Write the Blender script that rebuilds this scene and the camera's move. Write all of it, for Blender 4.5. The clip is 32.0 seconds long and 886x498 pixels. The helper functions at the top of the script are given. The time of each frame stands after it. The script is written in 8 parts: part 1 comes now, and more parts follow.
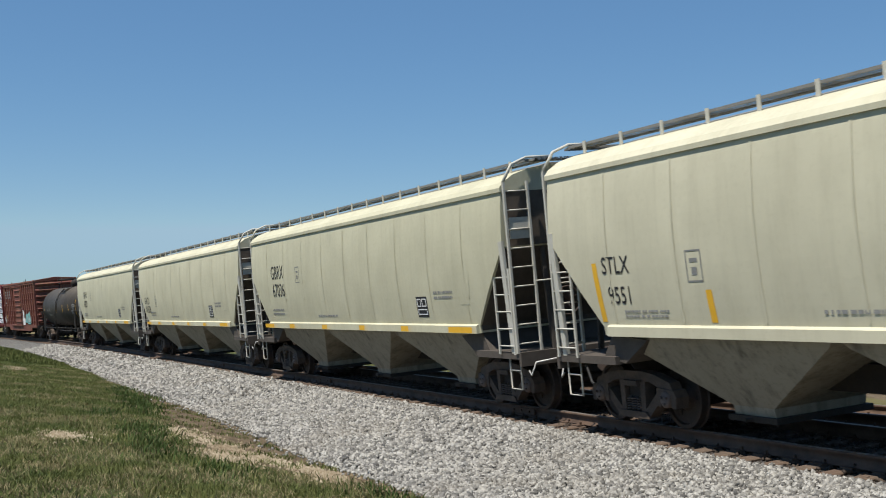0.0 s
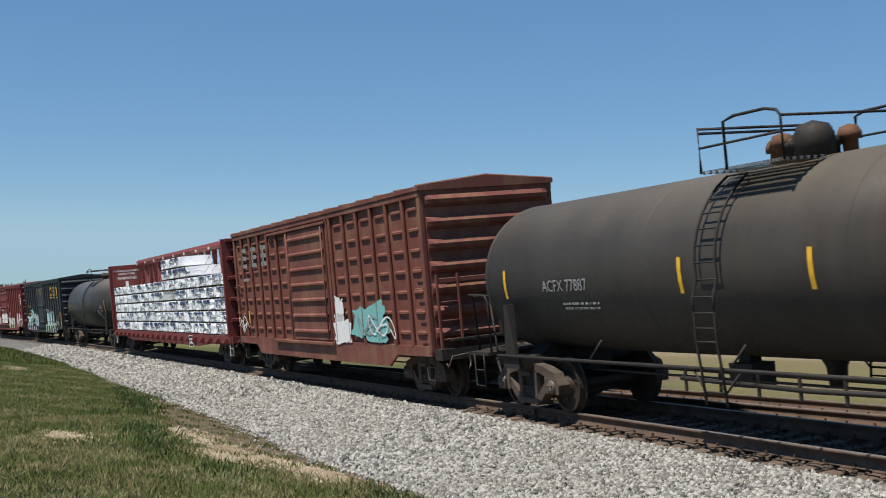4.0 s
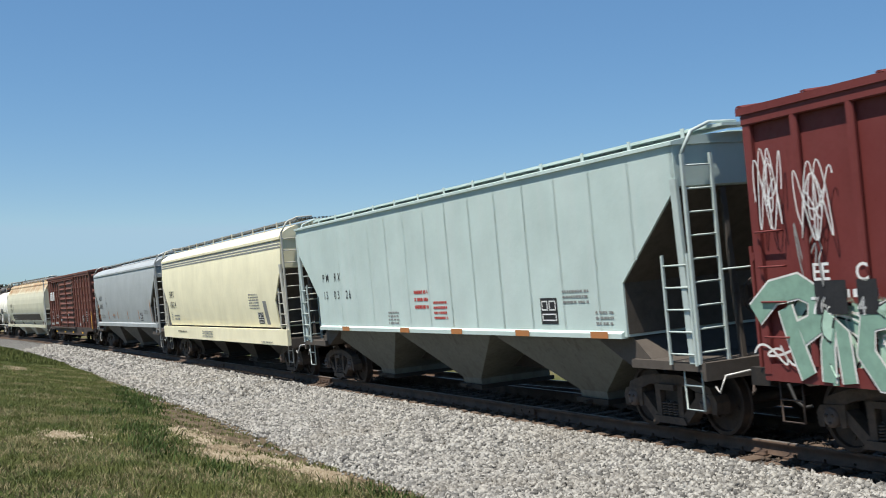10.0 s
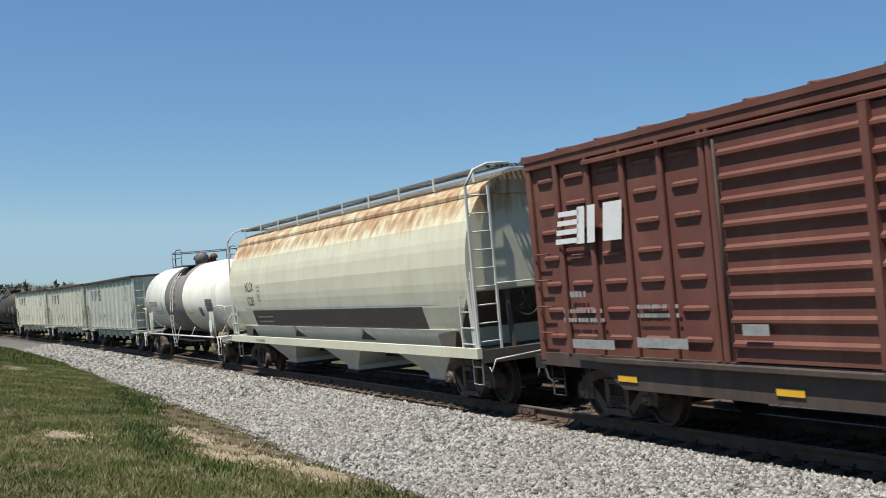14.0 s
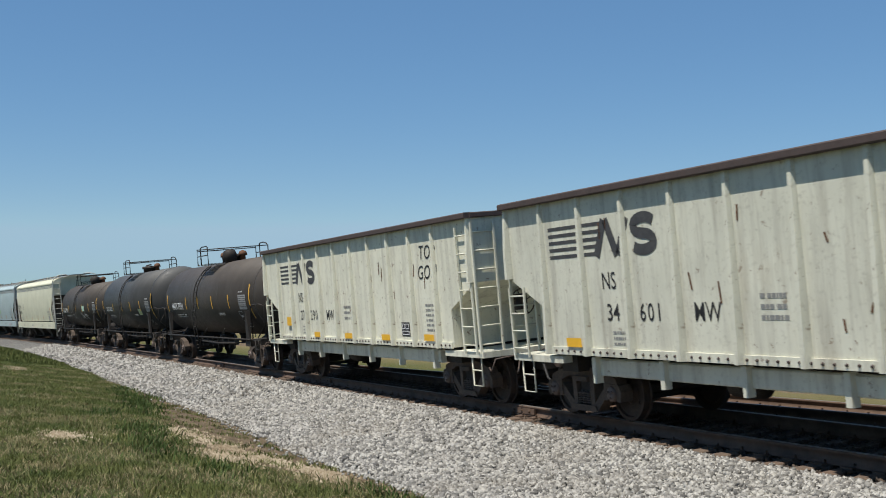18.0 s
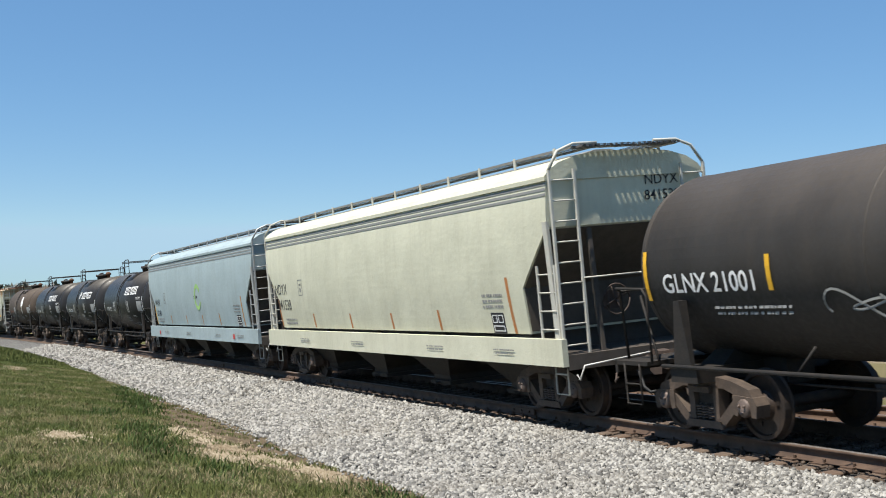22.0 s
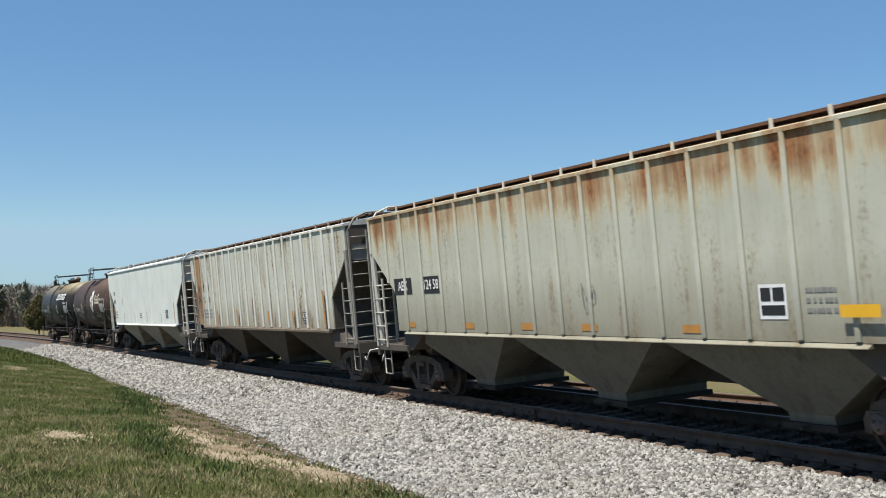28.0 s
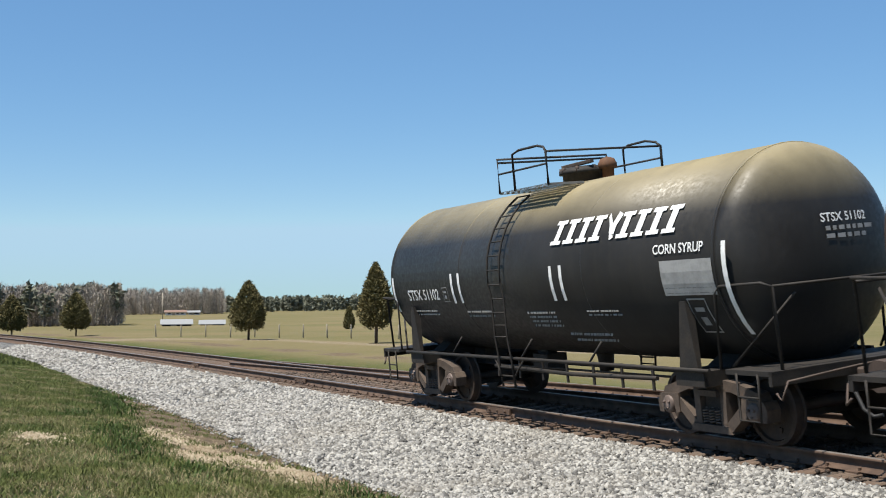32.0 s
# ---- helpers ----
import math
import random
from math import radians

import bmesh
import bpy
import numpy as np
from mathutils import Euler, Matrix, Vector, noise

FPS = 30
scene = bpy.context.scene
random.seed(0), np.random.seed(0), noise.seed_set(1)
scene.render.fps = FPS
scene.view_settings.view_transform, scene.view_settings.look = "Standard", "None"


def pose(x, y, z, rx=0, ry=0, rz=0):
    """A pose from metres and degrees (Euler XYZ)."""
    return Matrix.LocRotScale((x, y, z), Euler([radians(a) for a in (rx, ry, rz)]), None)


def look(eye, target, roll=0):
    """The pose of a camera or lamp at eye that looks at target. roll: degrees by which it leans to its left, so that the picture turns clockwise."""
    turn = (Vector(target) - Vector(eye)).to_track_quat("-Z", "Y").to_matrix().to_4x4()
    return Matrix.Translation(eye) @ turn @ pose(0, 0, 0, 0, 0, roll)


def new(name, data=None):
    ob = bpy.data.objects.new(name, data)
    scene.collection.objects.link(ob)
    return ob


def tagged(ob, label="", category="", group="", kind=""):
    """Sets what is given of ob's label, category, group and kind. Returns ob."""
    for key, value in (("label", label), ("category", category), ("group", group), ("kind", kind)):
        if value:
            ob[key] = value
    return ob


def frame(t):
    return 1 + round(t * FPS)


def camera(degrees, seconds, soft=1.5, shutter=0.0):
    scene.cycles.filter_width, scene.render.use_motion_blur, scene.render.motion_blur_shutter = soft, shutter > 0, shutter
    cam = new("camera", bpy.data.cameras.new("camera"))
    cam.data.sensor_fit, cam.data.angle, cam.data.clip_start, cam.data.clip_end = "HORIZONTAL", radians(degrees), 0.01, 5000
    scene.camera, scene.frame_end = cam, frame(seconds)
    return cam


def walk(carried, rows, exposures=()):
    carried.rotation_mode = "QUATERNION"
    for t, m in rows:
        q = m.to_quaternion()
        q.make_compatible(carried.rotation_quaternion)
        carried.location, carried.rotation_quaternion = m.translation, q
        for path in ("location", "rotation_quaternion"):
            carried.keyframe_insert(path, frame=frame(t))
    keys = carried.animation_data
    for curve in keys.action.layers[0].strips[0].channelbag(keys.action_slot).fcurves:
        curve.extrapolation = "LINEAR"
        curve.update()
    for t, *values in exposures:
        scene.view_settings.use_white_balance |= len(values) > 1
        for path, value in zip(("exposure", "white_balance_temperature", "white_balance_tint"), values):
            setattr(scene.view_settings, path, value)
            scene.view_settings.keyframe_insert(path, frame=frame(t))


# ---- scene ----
cam = camera(41.14, 32.0, soft=1.0, shutter=0.06)
STAND = pose(0, 0, 1.651, 90 + 3.036) @ pose(0, 0, 0, 0, 0, -0.634)
TURNED = pose(0, 0, 0, 0, 0, -1.18) @ STAND
walk(cam, [(0.0, STAND), (31.9, STAND), (32.0, TURNED)], exposures=[(0, 0.35), (2, 0.37), (3.5, 0.41), (5.5, 0.37), (6, 0.37), (7, 0.69), (8, 0.94), (9, 0.79), (10, 0.51), (11, 0.11), (12, 0.01), (13, 0.51), (14.5, 0.35), (16, 0.15), (17, 0.35), (19, 0.37), (20, 0.81), (21, 0.89), (22, 0.71), (23, 0.27), (24, 0.51), (25, 0.89), (26.5, 0.71), (28, 0.57), (29, 0.43), (30, 0.35), (31, 0.37), (32, 0.73)])

# ---- light ----
SUN_WAY = Vector((-0.788, -0.614, 0)).normalized()
SUN_UP = radians(65)
world = bpy.data.worlds.new("clear_sky")
scene.world = world
world.use_nodes = True
wn, wl = world.node_tree.nodes, world.node_tree.links
wn.clear()
sky = wn.new("ShaderNodeTexSky")
sky.sky_type, sky.sun_disc = "NISHITA", False
sky.sun_elevation = SUN_UP
sky.sun_rotation = math.atan2(SUN_WAY.x, SUN_WAY.y) % (2 * math.pi)
sky.altitude, sky.air_density, sky.dust_density, sky.ozone_density = 300, 1.0, 0.0, 3.2
wbg, wout = wn.new("ShaderNodeBackground"), wn.new("ShaderNodeOutputWorld")
wbg.inputs["Strength"].default_value = 0.071
deep = wn.new("ShaderNodeHueSaturation")
deep.inputs["Saturation"].default_value = 1.30
wl.new(sky.outputs[0], deep.inputs["Color"])
clear = wn.new("ShaderNodeMix")
clear.data_type, clear.blend_type = "RGBA", "DARKEN"
clear.inputs[0].default_value = 1.0
clear.inputs[7].default_value = (3.9, 5.7, 40.0, 1.0)
wl.new(deep.outputs[0], clear.inputs[6])
haze = wn.new("ShaderNodeMix")
haze.data_type = "RGBA"
haze.inputs[0].default_value = 0.22
haze.inputs[7].default_value = (3.6, 5.6, 8.4, 1.0)
wl.new(clear.outputs[2], haze.inputs[6])
wl.new(haze.outputs[2], wbg.inputs[0])
wl.new(wbg.outputs[0], wout.inputs[0])
sun_data = bpy.data.lights.new("sun", "SUN")
sun_data.energy, sun_data.angle, sun_data.color = 5.0, radians(0.53), (1.0, 0.95, 0.87)
sun = new("sun", sun_data)
sun.matrix_world = look((0, 0, 60), Vector((0, 0, 60)) - SUN_WAY * math.cos(SUN_UP) - Vector((0, 0, math.sin(SUN_UP))))
scene.view_settings.exposure = 0.0

# ---- the railway's line: distance along it, and places beside it ----
NEAR, HEAD, CURVE, EASE = 10.986, radians(24.036), -0.000308, 2.108e-5
CANT = 4.98
S_LO, S_HI, S_STEP = -620.0, 660.0, 0.5


def line_table():
    ss = np.arange(S_LO, S_HI + S_STEP, S_STEP)
    k = np.where(ss < -20, 0.0, np.where(ss > 118, CURVE + EASE * 118, CURVE + EASE * np.clip(ss, 0, None)))
    ang = np.concatenate([[0], np.cumsum((k[1:] + k[:-1]) / 2 * S_STEP)])
    zero = int(round(-S_LO / S_STEP))
    ang = ang - ang[zero] + HEAD
    dx, dy = -np.sin(ang), np.cos(ang)
    x = np.concatenate([[0], np.cumsum((dx[1:] + dx[:-1]) / 2 * S_STEP)])
    y = np.concatenate([[0], np.cumsum((dy[1:] + dy[:-1]) / 2 * S_STEP)])
    x += NEAR * math.cos(HEAD) - x[zero]
    y += NEAR * math.sin(HEAD) - y[zero]
    return ss, x, y, ang


LINE_S, LINE_X, LINE_Y, LINE_A = line_table()


def rail_z(s):
    s = np.clip(s, -30, 150)
    return -0.0017 * s + 2.015e-5 * s * s


def on_line(s):
    """x, y, z and heading of the line's middle at the distance s (arrays too)."""
    return np.interp(s, LINE_S, LINE_X), np.interp(s, LINE_S, LINE_Y), rail_z(s), np.interp(s, LINE_S, LINE_A)


def beside(s, o, up=0.0, cant=CANT):
    """A place o metres towards the camera's side of the line, up metres over the canted rail plane."""
    x, y, z, a = on_line(s)
    c = math.radians(cant)
    lat, h = o * np.cos(c) + up * np.sin(c), up * np.cos(c) - o * np.sin(c)
    return x - np.cos(a) * lat, y - np.sin(a) * lat, z + h


# ---- the train's run: distance gone by at t seconds ----
def gone(t):
    return 17.516 * t - 0.0385 * t * t + 0.000469 * t ** 3


def car_pose(u, t):
    """Pose of a car whose middle is u along the train: +x towards the front, -y the camera's side, z up from the rail tops."""
    s = u - gone(t)
    x, y, z, a = on_line(s)
    x0, y0, z0, a0 = on_line(s - 6)
    x1, y1, z1, a1 = on_line(s + 6)
    mx, my = (x0 + x1) / 2, (y0 + y1) / 2
    return pose(mx, my, z, CANT, 0, math.degrees(math.atan2(y0 - y1, x0 - x1)))

# ---- materials ----
def material(name):
    m = bpy.data.materials.new(name)
    m.use_nodes = True
    t = m.node_tree
    return m, t.nodes, t.links, t.nodes["Principled BSDF"]


def coords(n, l, scale, kind="Object"):
    c, mp = n.new("ShaderNodeTexCoord"), n.new("ShaderNodeMapping")
    mp.inputs["Scale"].default_value = scale
    l.new(c.outputs[kind], mp.inputs[0])
    return mp.outputs[0]


def noise_tex(n, l, vec, scale, detail=4, rough=0.55):
    t = n.new("ShaderNodeTexNoise")
    t.inputs["Scale"].default_value, t.inputs["Detail"].default_value, t.inputs["Roughness"].default_value = scale, detail, rough
    l.new(vec, t.inputs["Vector"])
    return t.outputs[0]


def ramp(n, l, fac, lo, hi, a=0.0, b=1.0):
    r = n.new("ShaderNodeMapRange")
    for i, v in enumerate((lo, hi, a, b)):
        r.inputs[1 + i].default_value = v
    l.new(fac, r.inputs[0])
    return r.outputs[0]


def maths(n, l, op, a, b):
    m = n.new("ShaderNodeMath")
    m.operation = op
    for i, v in enumerate((a, b)):
        if isinstance(v, (int, float)):
            m.inputs[i].default_value = v
        else:
            l.new(v, m.inputs[i])
    return m.outputs[0]


def blend(n, l, fac, a, b):
    m = n.new("ShaderNodeMix")
    m.data_type = "RGBA"
    for i, v in ((0, fac), (6, a), (7, b)):
        if isinstance(v, (int, float)):
            m.inputs[i].default_value = v
        elif isinstance(v, tuple):
            m.inputs[i].default_value = (*v, 1)
        else:
            l.new(v, m.inputs[i])
    return m.outputs[2]


def bumped(n, l, bsdf, height, strength=0.3, dist=0.01):
    b = n.new("ShaderNodeBump")
    b.inputs["Strength"].default_value, b.inputs["Distance"].default_value = strength, dist
    l.new(height, b.inputs["Height"])
    l.new(b.outputs[0], bsdf.inputs["Normal"])


def paint(name, base, dirt=(0.12, 0.10, 0.08), grime=0.35, rough=0.5, rust=0.0, rust_from=None, spots=0.0, metal=0.0, dents=0.15, dust_tone=None, stains=0.0):
    """Weathered paint: soft patches, rain streaks, grime, and rust where asked; rust_from: height over which rust runs down from the roof's edge."""
    m, n, l, p = material(name)
    o1 = coords(n, l, (1, 1, 1))
    o2 = coords(n, l, (2.6, 2.6, 0.22))
    patch = noise_tex(n, l, o1, 0.9, 5)
    streak = noise_tex(n, l, o2, 1.6, 6, 0.65)
    fine = noise_tex(n, l, o1, 14, 5, 0.6)
    pale = tuple(min(1, c * 1.06 + 0.01) for c in base)
    dark = tuple(c * 0.93 for c in base)
    col = blend(n, l, ramp(n, l, patch, 0.32, 0.68), dark, pale)
    col = blend(n, l, maths(n, l, "MULTIPLY", ramp(n, l, streak, 0.48, 0.78), grime), col, dirt)
    col = blend(n, l, maths(n, l, "MULTIPLY", ramp(n, l, fine, 0.55, 0.8), grime * 0.6), col, dirt)
    if rust:
        mask = ramp(n, l, maths(n, l, "ADD", maths(n, l, "MULTIPLY", streak, 0.6), maths(n, l, "MULTIPLY", patch, 0.5)), 0.5, 0.72)
        if rust_from:
            sep = n.new("ShaderNodeSeparateXYZ")
            l.new(o1, sep.inputs[0])
            down = ramp(n, l, sep.outputs[2], rust_from[0], rust_from[1])
            mask = ramp(n, l, maths(n, l, "ADD", maths(n, l, "MULTIPLY", down, 0.55), maths(n, l, "ADD", maths(n, l, "MULTIPLY", streak, 0.75), maths(n, l, "MULTIPLY", patch, 0.45))), 0.92, 1.28)
        mask = maths(n, l, "MULTIPLY", mask, rust)
        rusty = blend(n, l, ramp(n, l, fine, 0.3, 0.7), (0.13, 0.045, 0.018), (0.40, 0.17, 0.06))
        col = blend(n, l, ramp(n, l, mask, 0.05, 0.6, 0, 0.55), col, (0.50, 0.36, 0.16))
        col = blend(n, l, ramp(n, l, mask, 0.35, 1.0), col, rusty)
    # second colour blended in by height: start, end and tone
    if dust_tone:
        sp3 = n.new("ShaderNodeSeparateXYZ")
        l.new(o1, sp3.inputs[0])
        up = ramp(n, l, sp3.outputs[2], dust_tone[0], dust_tone[1])
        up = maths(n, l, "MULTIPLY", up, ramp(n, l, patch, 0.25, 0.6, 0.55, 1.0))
        col = blend(n, l, up, col, dust_tone[2])
    if stains:
        # brown-black runs of dirt, broken along their length
        run = noise_tex(n, l, coords(n, l, (2.1, 2.1, 0.33)), 1.25, 5, 0.6)
        broken = maths(n, l, "ADD", maths(n, l, "MULTIPLY", run, 0.75), maths(n, l, "ADD", maths(n, l, "MULTIPLY", patch, 0.25), maths(n, l, "MULTIPLY", fine, 0.28)))
        col = blend(n, l, ramp(n, l, broken, 0.655, 0.76, 0, 0.6 * stains), col, (0.22, 0.17, 0.09))
        col = blend(n, l, ramp(n, l, broken, 0.71, 0.80, 0, stains), col, blend(n, l, patch, (0.035, 0.03, 0.022), (0.17, 0.06, 0.025)))
    if spots:
        sp = noise_tex(n, l, o1, 5.5, 6, 0.7)
        col = blend(n, l, maths(n, l, "MULTIPLY", ramp(n, l, sp, 0.62, 0.68), spots), col, (0.11, 0.045, 0.02))
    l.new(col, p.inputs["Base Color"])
    l.new(ramp(n, l, fine, 0.3, 0.7, rough - 0.1, rough + 0.14), p.inputs["Roughness"])
    p.inputs["Metallic"].default_value = metal
    p.inputs["Specular IOR Level"].default_value = 0.24
    bumped(n, l, p, maths(n, l, "ADD", maths(n, l, "MULTIPLY", fine, 0.12), maths(n, l, "MULTIPLY", patch, 1.0)), dents, 0.03)
    return m


def sprayed(name, base, second, cover=0.5):
    """Spray paint: two colours clouded together, thinning out raggedly towards its edges and running down."""
    m, n, l, p = material(name)
    g = n.new("ShaderNodeTexCoord")
    sep = n.new("ShaderNodeSeparateXYZ")
    l.new(g.outputs["Generated"], sep.inputs[0])
    o1 = coords(n, l, (1, 1, 1))
    a = noise_tex(n, l, o1, 2.2, 4, 0.6)
    run = noise_tex(n, l, coords(n, l, (9, 9, 0.8)), 1.0, 4, 0.6)
    fine = noise_tex(n, l, o1, 30, 4, 0.7)
    l.new(blend(n, l, ramp(n, l, a, 0.42, 0.58), base, second), p.inputs["Base Color"])
    p.inputs["Roughness"].default_value = 0.6
    p.inputs["Specular IOR Level"].default_value = 0.25
    side_x = maths(n, l, "MULTIPLY", maths(n, l, "MULTIPLY", sep.outputs[0], maths(n, l, "SUBTRACT", 1.0, sep.outputs[0])), 9.0)
    side_z = maths(n, l, "MULTIPLY", maths(n, l, "SUBTRACT", 1.0, sep.outputs[2]), 3.0)
    inside = maths(n, l, "MINIMUM", maths(n, l, "MINIMUM", side_x, side_z), 1.0)
    solid = maths(n, l, "ADD", maths(n, l, "MULTIPLY", inside, 0.75), maths(n, l, "ADD", maths(n, l, "MULTIPLY", a, 0.5), maths(n, l, "MULTIPLY", run, 0.5)))
    solid = maths(n, l, "ADD", solid, maths(n, l, "MULTIPLY", fine, 0.2))
    fac = ramp(n, l, solid, 1.35 - cover, 1.5 - cover)
    tr_, mx = n.new("ShaderNodeBsdfTransparent"), n.new("ShaderNodeMixShader")
    l.new(fac, mx.inputs[0])
    l.new(tr_.outputs[0], mx.inputs[1])
    l.new(p.outputs[0], mx.inputs[2])
    l.new(mx.outputs[0], n["Material Output"].inputs["Surface"])
    return m


def plain(name, base, rough=0.6, metal=0.0, wear=0.25, wear_to=None):
    m, n, l, p = material(name)
    o1 = coords(n, l, (1, 1, 1))
    a = noise_tex(n, l, o1, 6, 6, 0.65)
    b = noise_tex(n, l, o1, 40, 3)
    to = wear_to or tuple(c * 0.5 for c in base)
    col = blend(n, l, maths(n, l, "MULTIPLY", ramp(n, l, a, 0.42, 0.72), wear), base, to)
    l.new(col, p.inputs["Base Color"])
    l.new(ramp(n, l, b, 0.3, 0.7, rough - 0.08, rough + 0.12), p.inputs["Roughness"])
    p.inputs["Metallic"].default_value = metal
    p.inputs["Specular IOR Level"].default_value = 0.3
    bumped(n, l, p, b, 0.15, 0.004)
    return m


M = {}
M["truck"] = plain("weathered_cast_steel", (0.062, 0.047, 0.037), 0.75, 0, 0.7, (0.13, 0.095, 0.07))
M["wheel"] = plain("wheel_steel", (0.035, 0.028, 0.024), 0.6, 0.2, 0.6, (0.09, 0.055, 0.035))
M["under"] = plain("black_underframe", (0.020, 0.018, 0.016), 0.7, 0, 0.5, (0.05, 0.038, 0.028))
M["spring"] = plain("coil_spring_steel", (0.09, 0.075, 0.065), 0.6, 0.2, 0.5)
M["cap"] = plain("bearing_cap", (0.13, 0.10, 0.085), 0.6, 0.2, 0.5, (0.05, 0.03, 0.02))
M["black"] = plain("black_stencil_paint", (0.02, 0.02, 0.022), 0.6, 0, 0.15, (0.08, 0.08, 0.08))
M["faint"] = plain("faded_stencil_paint", (0.20, 0.20, 0.19), 0.6, 0, 0.4, (0.33, 0.33, 0.30))
M["white"] = plain("white_stencil_paint", (0.72, 0.72, 0.70), 0.6, 0, 0.25, (0.4, 0.4, 0.38))
M["greywhite"] = plain("worn_white_stencil", (0.30, 0.30, 0.29), 0.6, 0, 0.5, (0.10, 0.10, 0.10))
M["yellow"] = plain("yellow_reflector", (0.72, 0.40, 0.03), 0.45, 0, 0.2)
M["orange"] = plain("faded_orange_reflector", (0.42, 0.17, 0.055), 0.5, 0, 0.3, (0.30, 0.20, 0.12))
M["amber"] = plain("faded_amber_patch", (0.42, 0.20, 0.05), 0.6, 0, 0.5, (0.25, 0.13, 0.05))
M["redtag"] = plain("red_stencil", (0.45, 0.06, 0.05), 0.6)
M["galv"] = plain("galvanised_steel", (0.42, 0.42, 0.40), 0.5, 0.4, 0.4, (0.26, 0.25, 0.23))
M["rustbar"] = plain("rusted_steel", (0.10, 0.05, 0.028), 0.8, 0, 0.6, (0.19, 0.09, 0.045))
M["coupler"] = plain("coupler_casting", (0.075, 0.055, 0.045), 0.7, 0.1, 0.6, (0.03, 0.025, 0.02))
M["greyrail"] = plain("dark_grey_rail_paint", (0.13, 0.125, 0.12), 0.6, 0, 0.4)
M["walkedge"] = plain("walkway_edge_steel", (0.22, 0.215, 0.20), 0.6, 0.1, 0.5, (0.12, 0.10, 0.085))
# dark brown of the low end frames, also laid on one lower side
M["end_dark"] = plain("dark_end_frame_paint", (0.085, 0.072, 0.060), 0.75, 0, 0.6, (0.055, 0.045, 0.037))
# dark brown that puts the shade under the hopper ends into the colour
M["slope"] = plain("shaded_slope_sheet_paint", (0.085, 0.072, 0.058), 0.75, 0, 0.6, (0.045, 0.036, 0.03))
M["hose"] = plain("rubber_hose", (0.02, 0.02, 0.02), 0.6)


def grating_material(name, base, worn):
    """Open steel walkway grating: bars with gaps between them."""
    m, n, l, p = material(name)
    o1 = coords(n, l, (1, 1, 1))
    l.new(blend(n, l, ramp(n, l, noise_tex(n, l, o1, 5, 5), 0.4, 0.7), base, worn), p.inputs["Base Color"])
    p.inputs["Roughness"].default_value = 0.6
    sep, wave = n.new("ShaderNodeSeparateXYZ"), None
    l.new(o1, sep.inputs[0])
    for axis, pitch in ((0, 0.055), (1, 0.11)):
        gap = maths(n, l, "FRACT", maths(n, l, "DIVIDE", sep.outputs[axis], pitch), 0.0)
        bar = maths(n, l, "LESS_THAN", gap, 0.42)
        wave = bar if wave is None else maths(n, l, "MAXIMUM", wave, bar)
    tr_, mx = n.new("ShaderNodeBsdfTransparent"), n.new("ShaderNodeMixShader")
    l.new(wave, mx.inputs[0])
    l.new(tr_.outputs[0], mx.inputs[1])
    l.new(p.outputs[0], mx.inputs[2])
    l.new(mx.outputs[0], n["Material Output"].inputs["Surface"])
    return m


M["grate"] = grating_material("walkway_grating", (0.22, 0.215, 0.20), (0.10, 0.09, 0.078))
M["darkgrate"] = grating_material("dark_walkway_grating", (0.11, 0.105, 0.10), (0.06, 0.05, 0.045))


def rail_material():
    m, n, l, p = material("rusty_rail")
    o1 = coords(n, l, (1, 1, 1))
    a = noise_tex(n, l, o1, 3, 5)
    b = noise_tex(n, l, o1, 30, 4)
    c1 = blend(n, l, ramp(n, l, a, 0.35, 0.65), (0.055, 0.032, 0.020), (0.115, 0.070, 0.044))
    l.new(blend(n, l, ramp(n, l, b, 0.5, 0.8, 0, 0.5), c1, (0.05, 0.03, 0.02)), p.inputs["Base Color"])
    p.inputs["Roughness"].default_value = 0.8
    bumped(n, l, p, b, 0.3, 0.004)
    return m


def tie_material():
    m, n, l, p = material("weathered_tie_timber")
    info = n.new("ShaderNodeObjectInfo")
    o1 = coords(n, l, (1.2, 14, 14))
    g = noise_tex(n, l, o1, 2.0, 6, 0.7)
    k = noise_tex(n, l, coords(n, l, (1, 1, 1)), 7, 4)
    c1 = blend(n, l, ramp(n, l, g, 0.3, 0.7), (0.045, 0.030, 0.021), (0.16, 0.115, 0.08))
    c2 = blend(n, l, maths(n, l, "MULTIPLY", info.outputs["Random"], 0.6), c1, (0.10, 0.058, 0.036))
    l.new(blend(n, l, ramp(n, l, k, 0.6, 0.75, 0, 0.6), c2, (0.30, 0.29, 0.27)), p.inputs["Base Color"])
    p.inputs["Roughness"].default_value = 0.9
    bumped(n, l, p, g, 0.6, 0.01)
    return m


def stone_material():
    m, n, l, p = material("limestone_ballast")
    geo = n.new("ShaderNodeNewGeometry")
    o1 = coords(n, l, (1, 1, 1))
    a = noise_tex(n, l, o1, 40, 4)
    big = noise_tex(n, l, o1, 0.6, 4)
    r = geo.outputs["Random Per Island"]
    c1 = blend(n, l, r, (0.04, 0.038, 0.035), (0.42, 0.405, 0.365))
    c2 = blend(n, l, ramp(n, l, a, 0.35, 0.7, 0, 0.5), c1, (0.16, 0.153, 0.14))
    l.new(blend(n, l, ramp(n, l, big, 0.5, 0.75, 0, 0.35), c2, (0.19, 0.165, 0.125)), p.inputs["Base Color"])
    p.inputs["Roughness"].default_value = 0.85
    bumped(n, l, p, a, 0.4, 0.006)
    return m


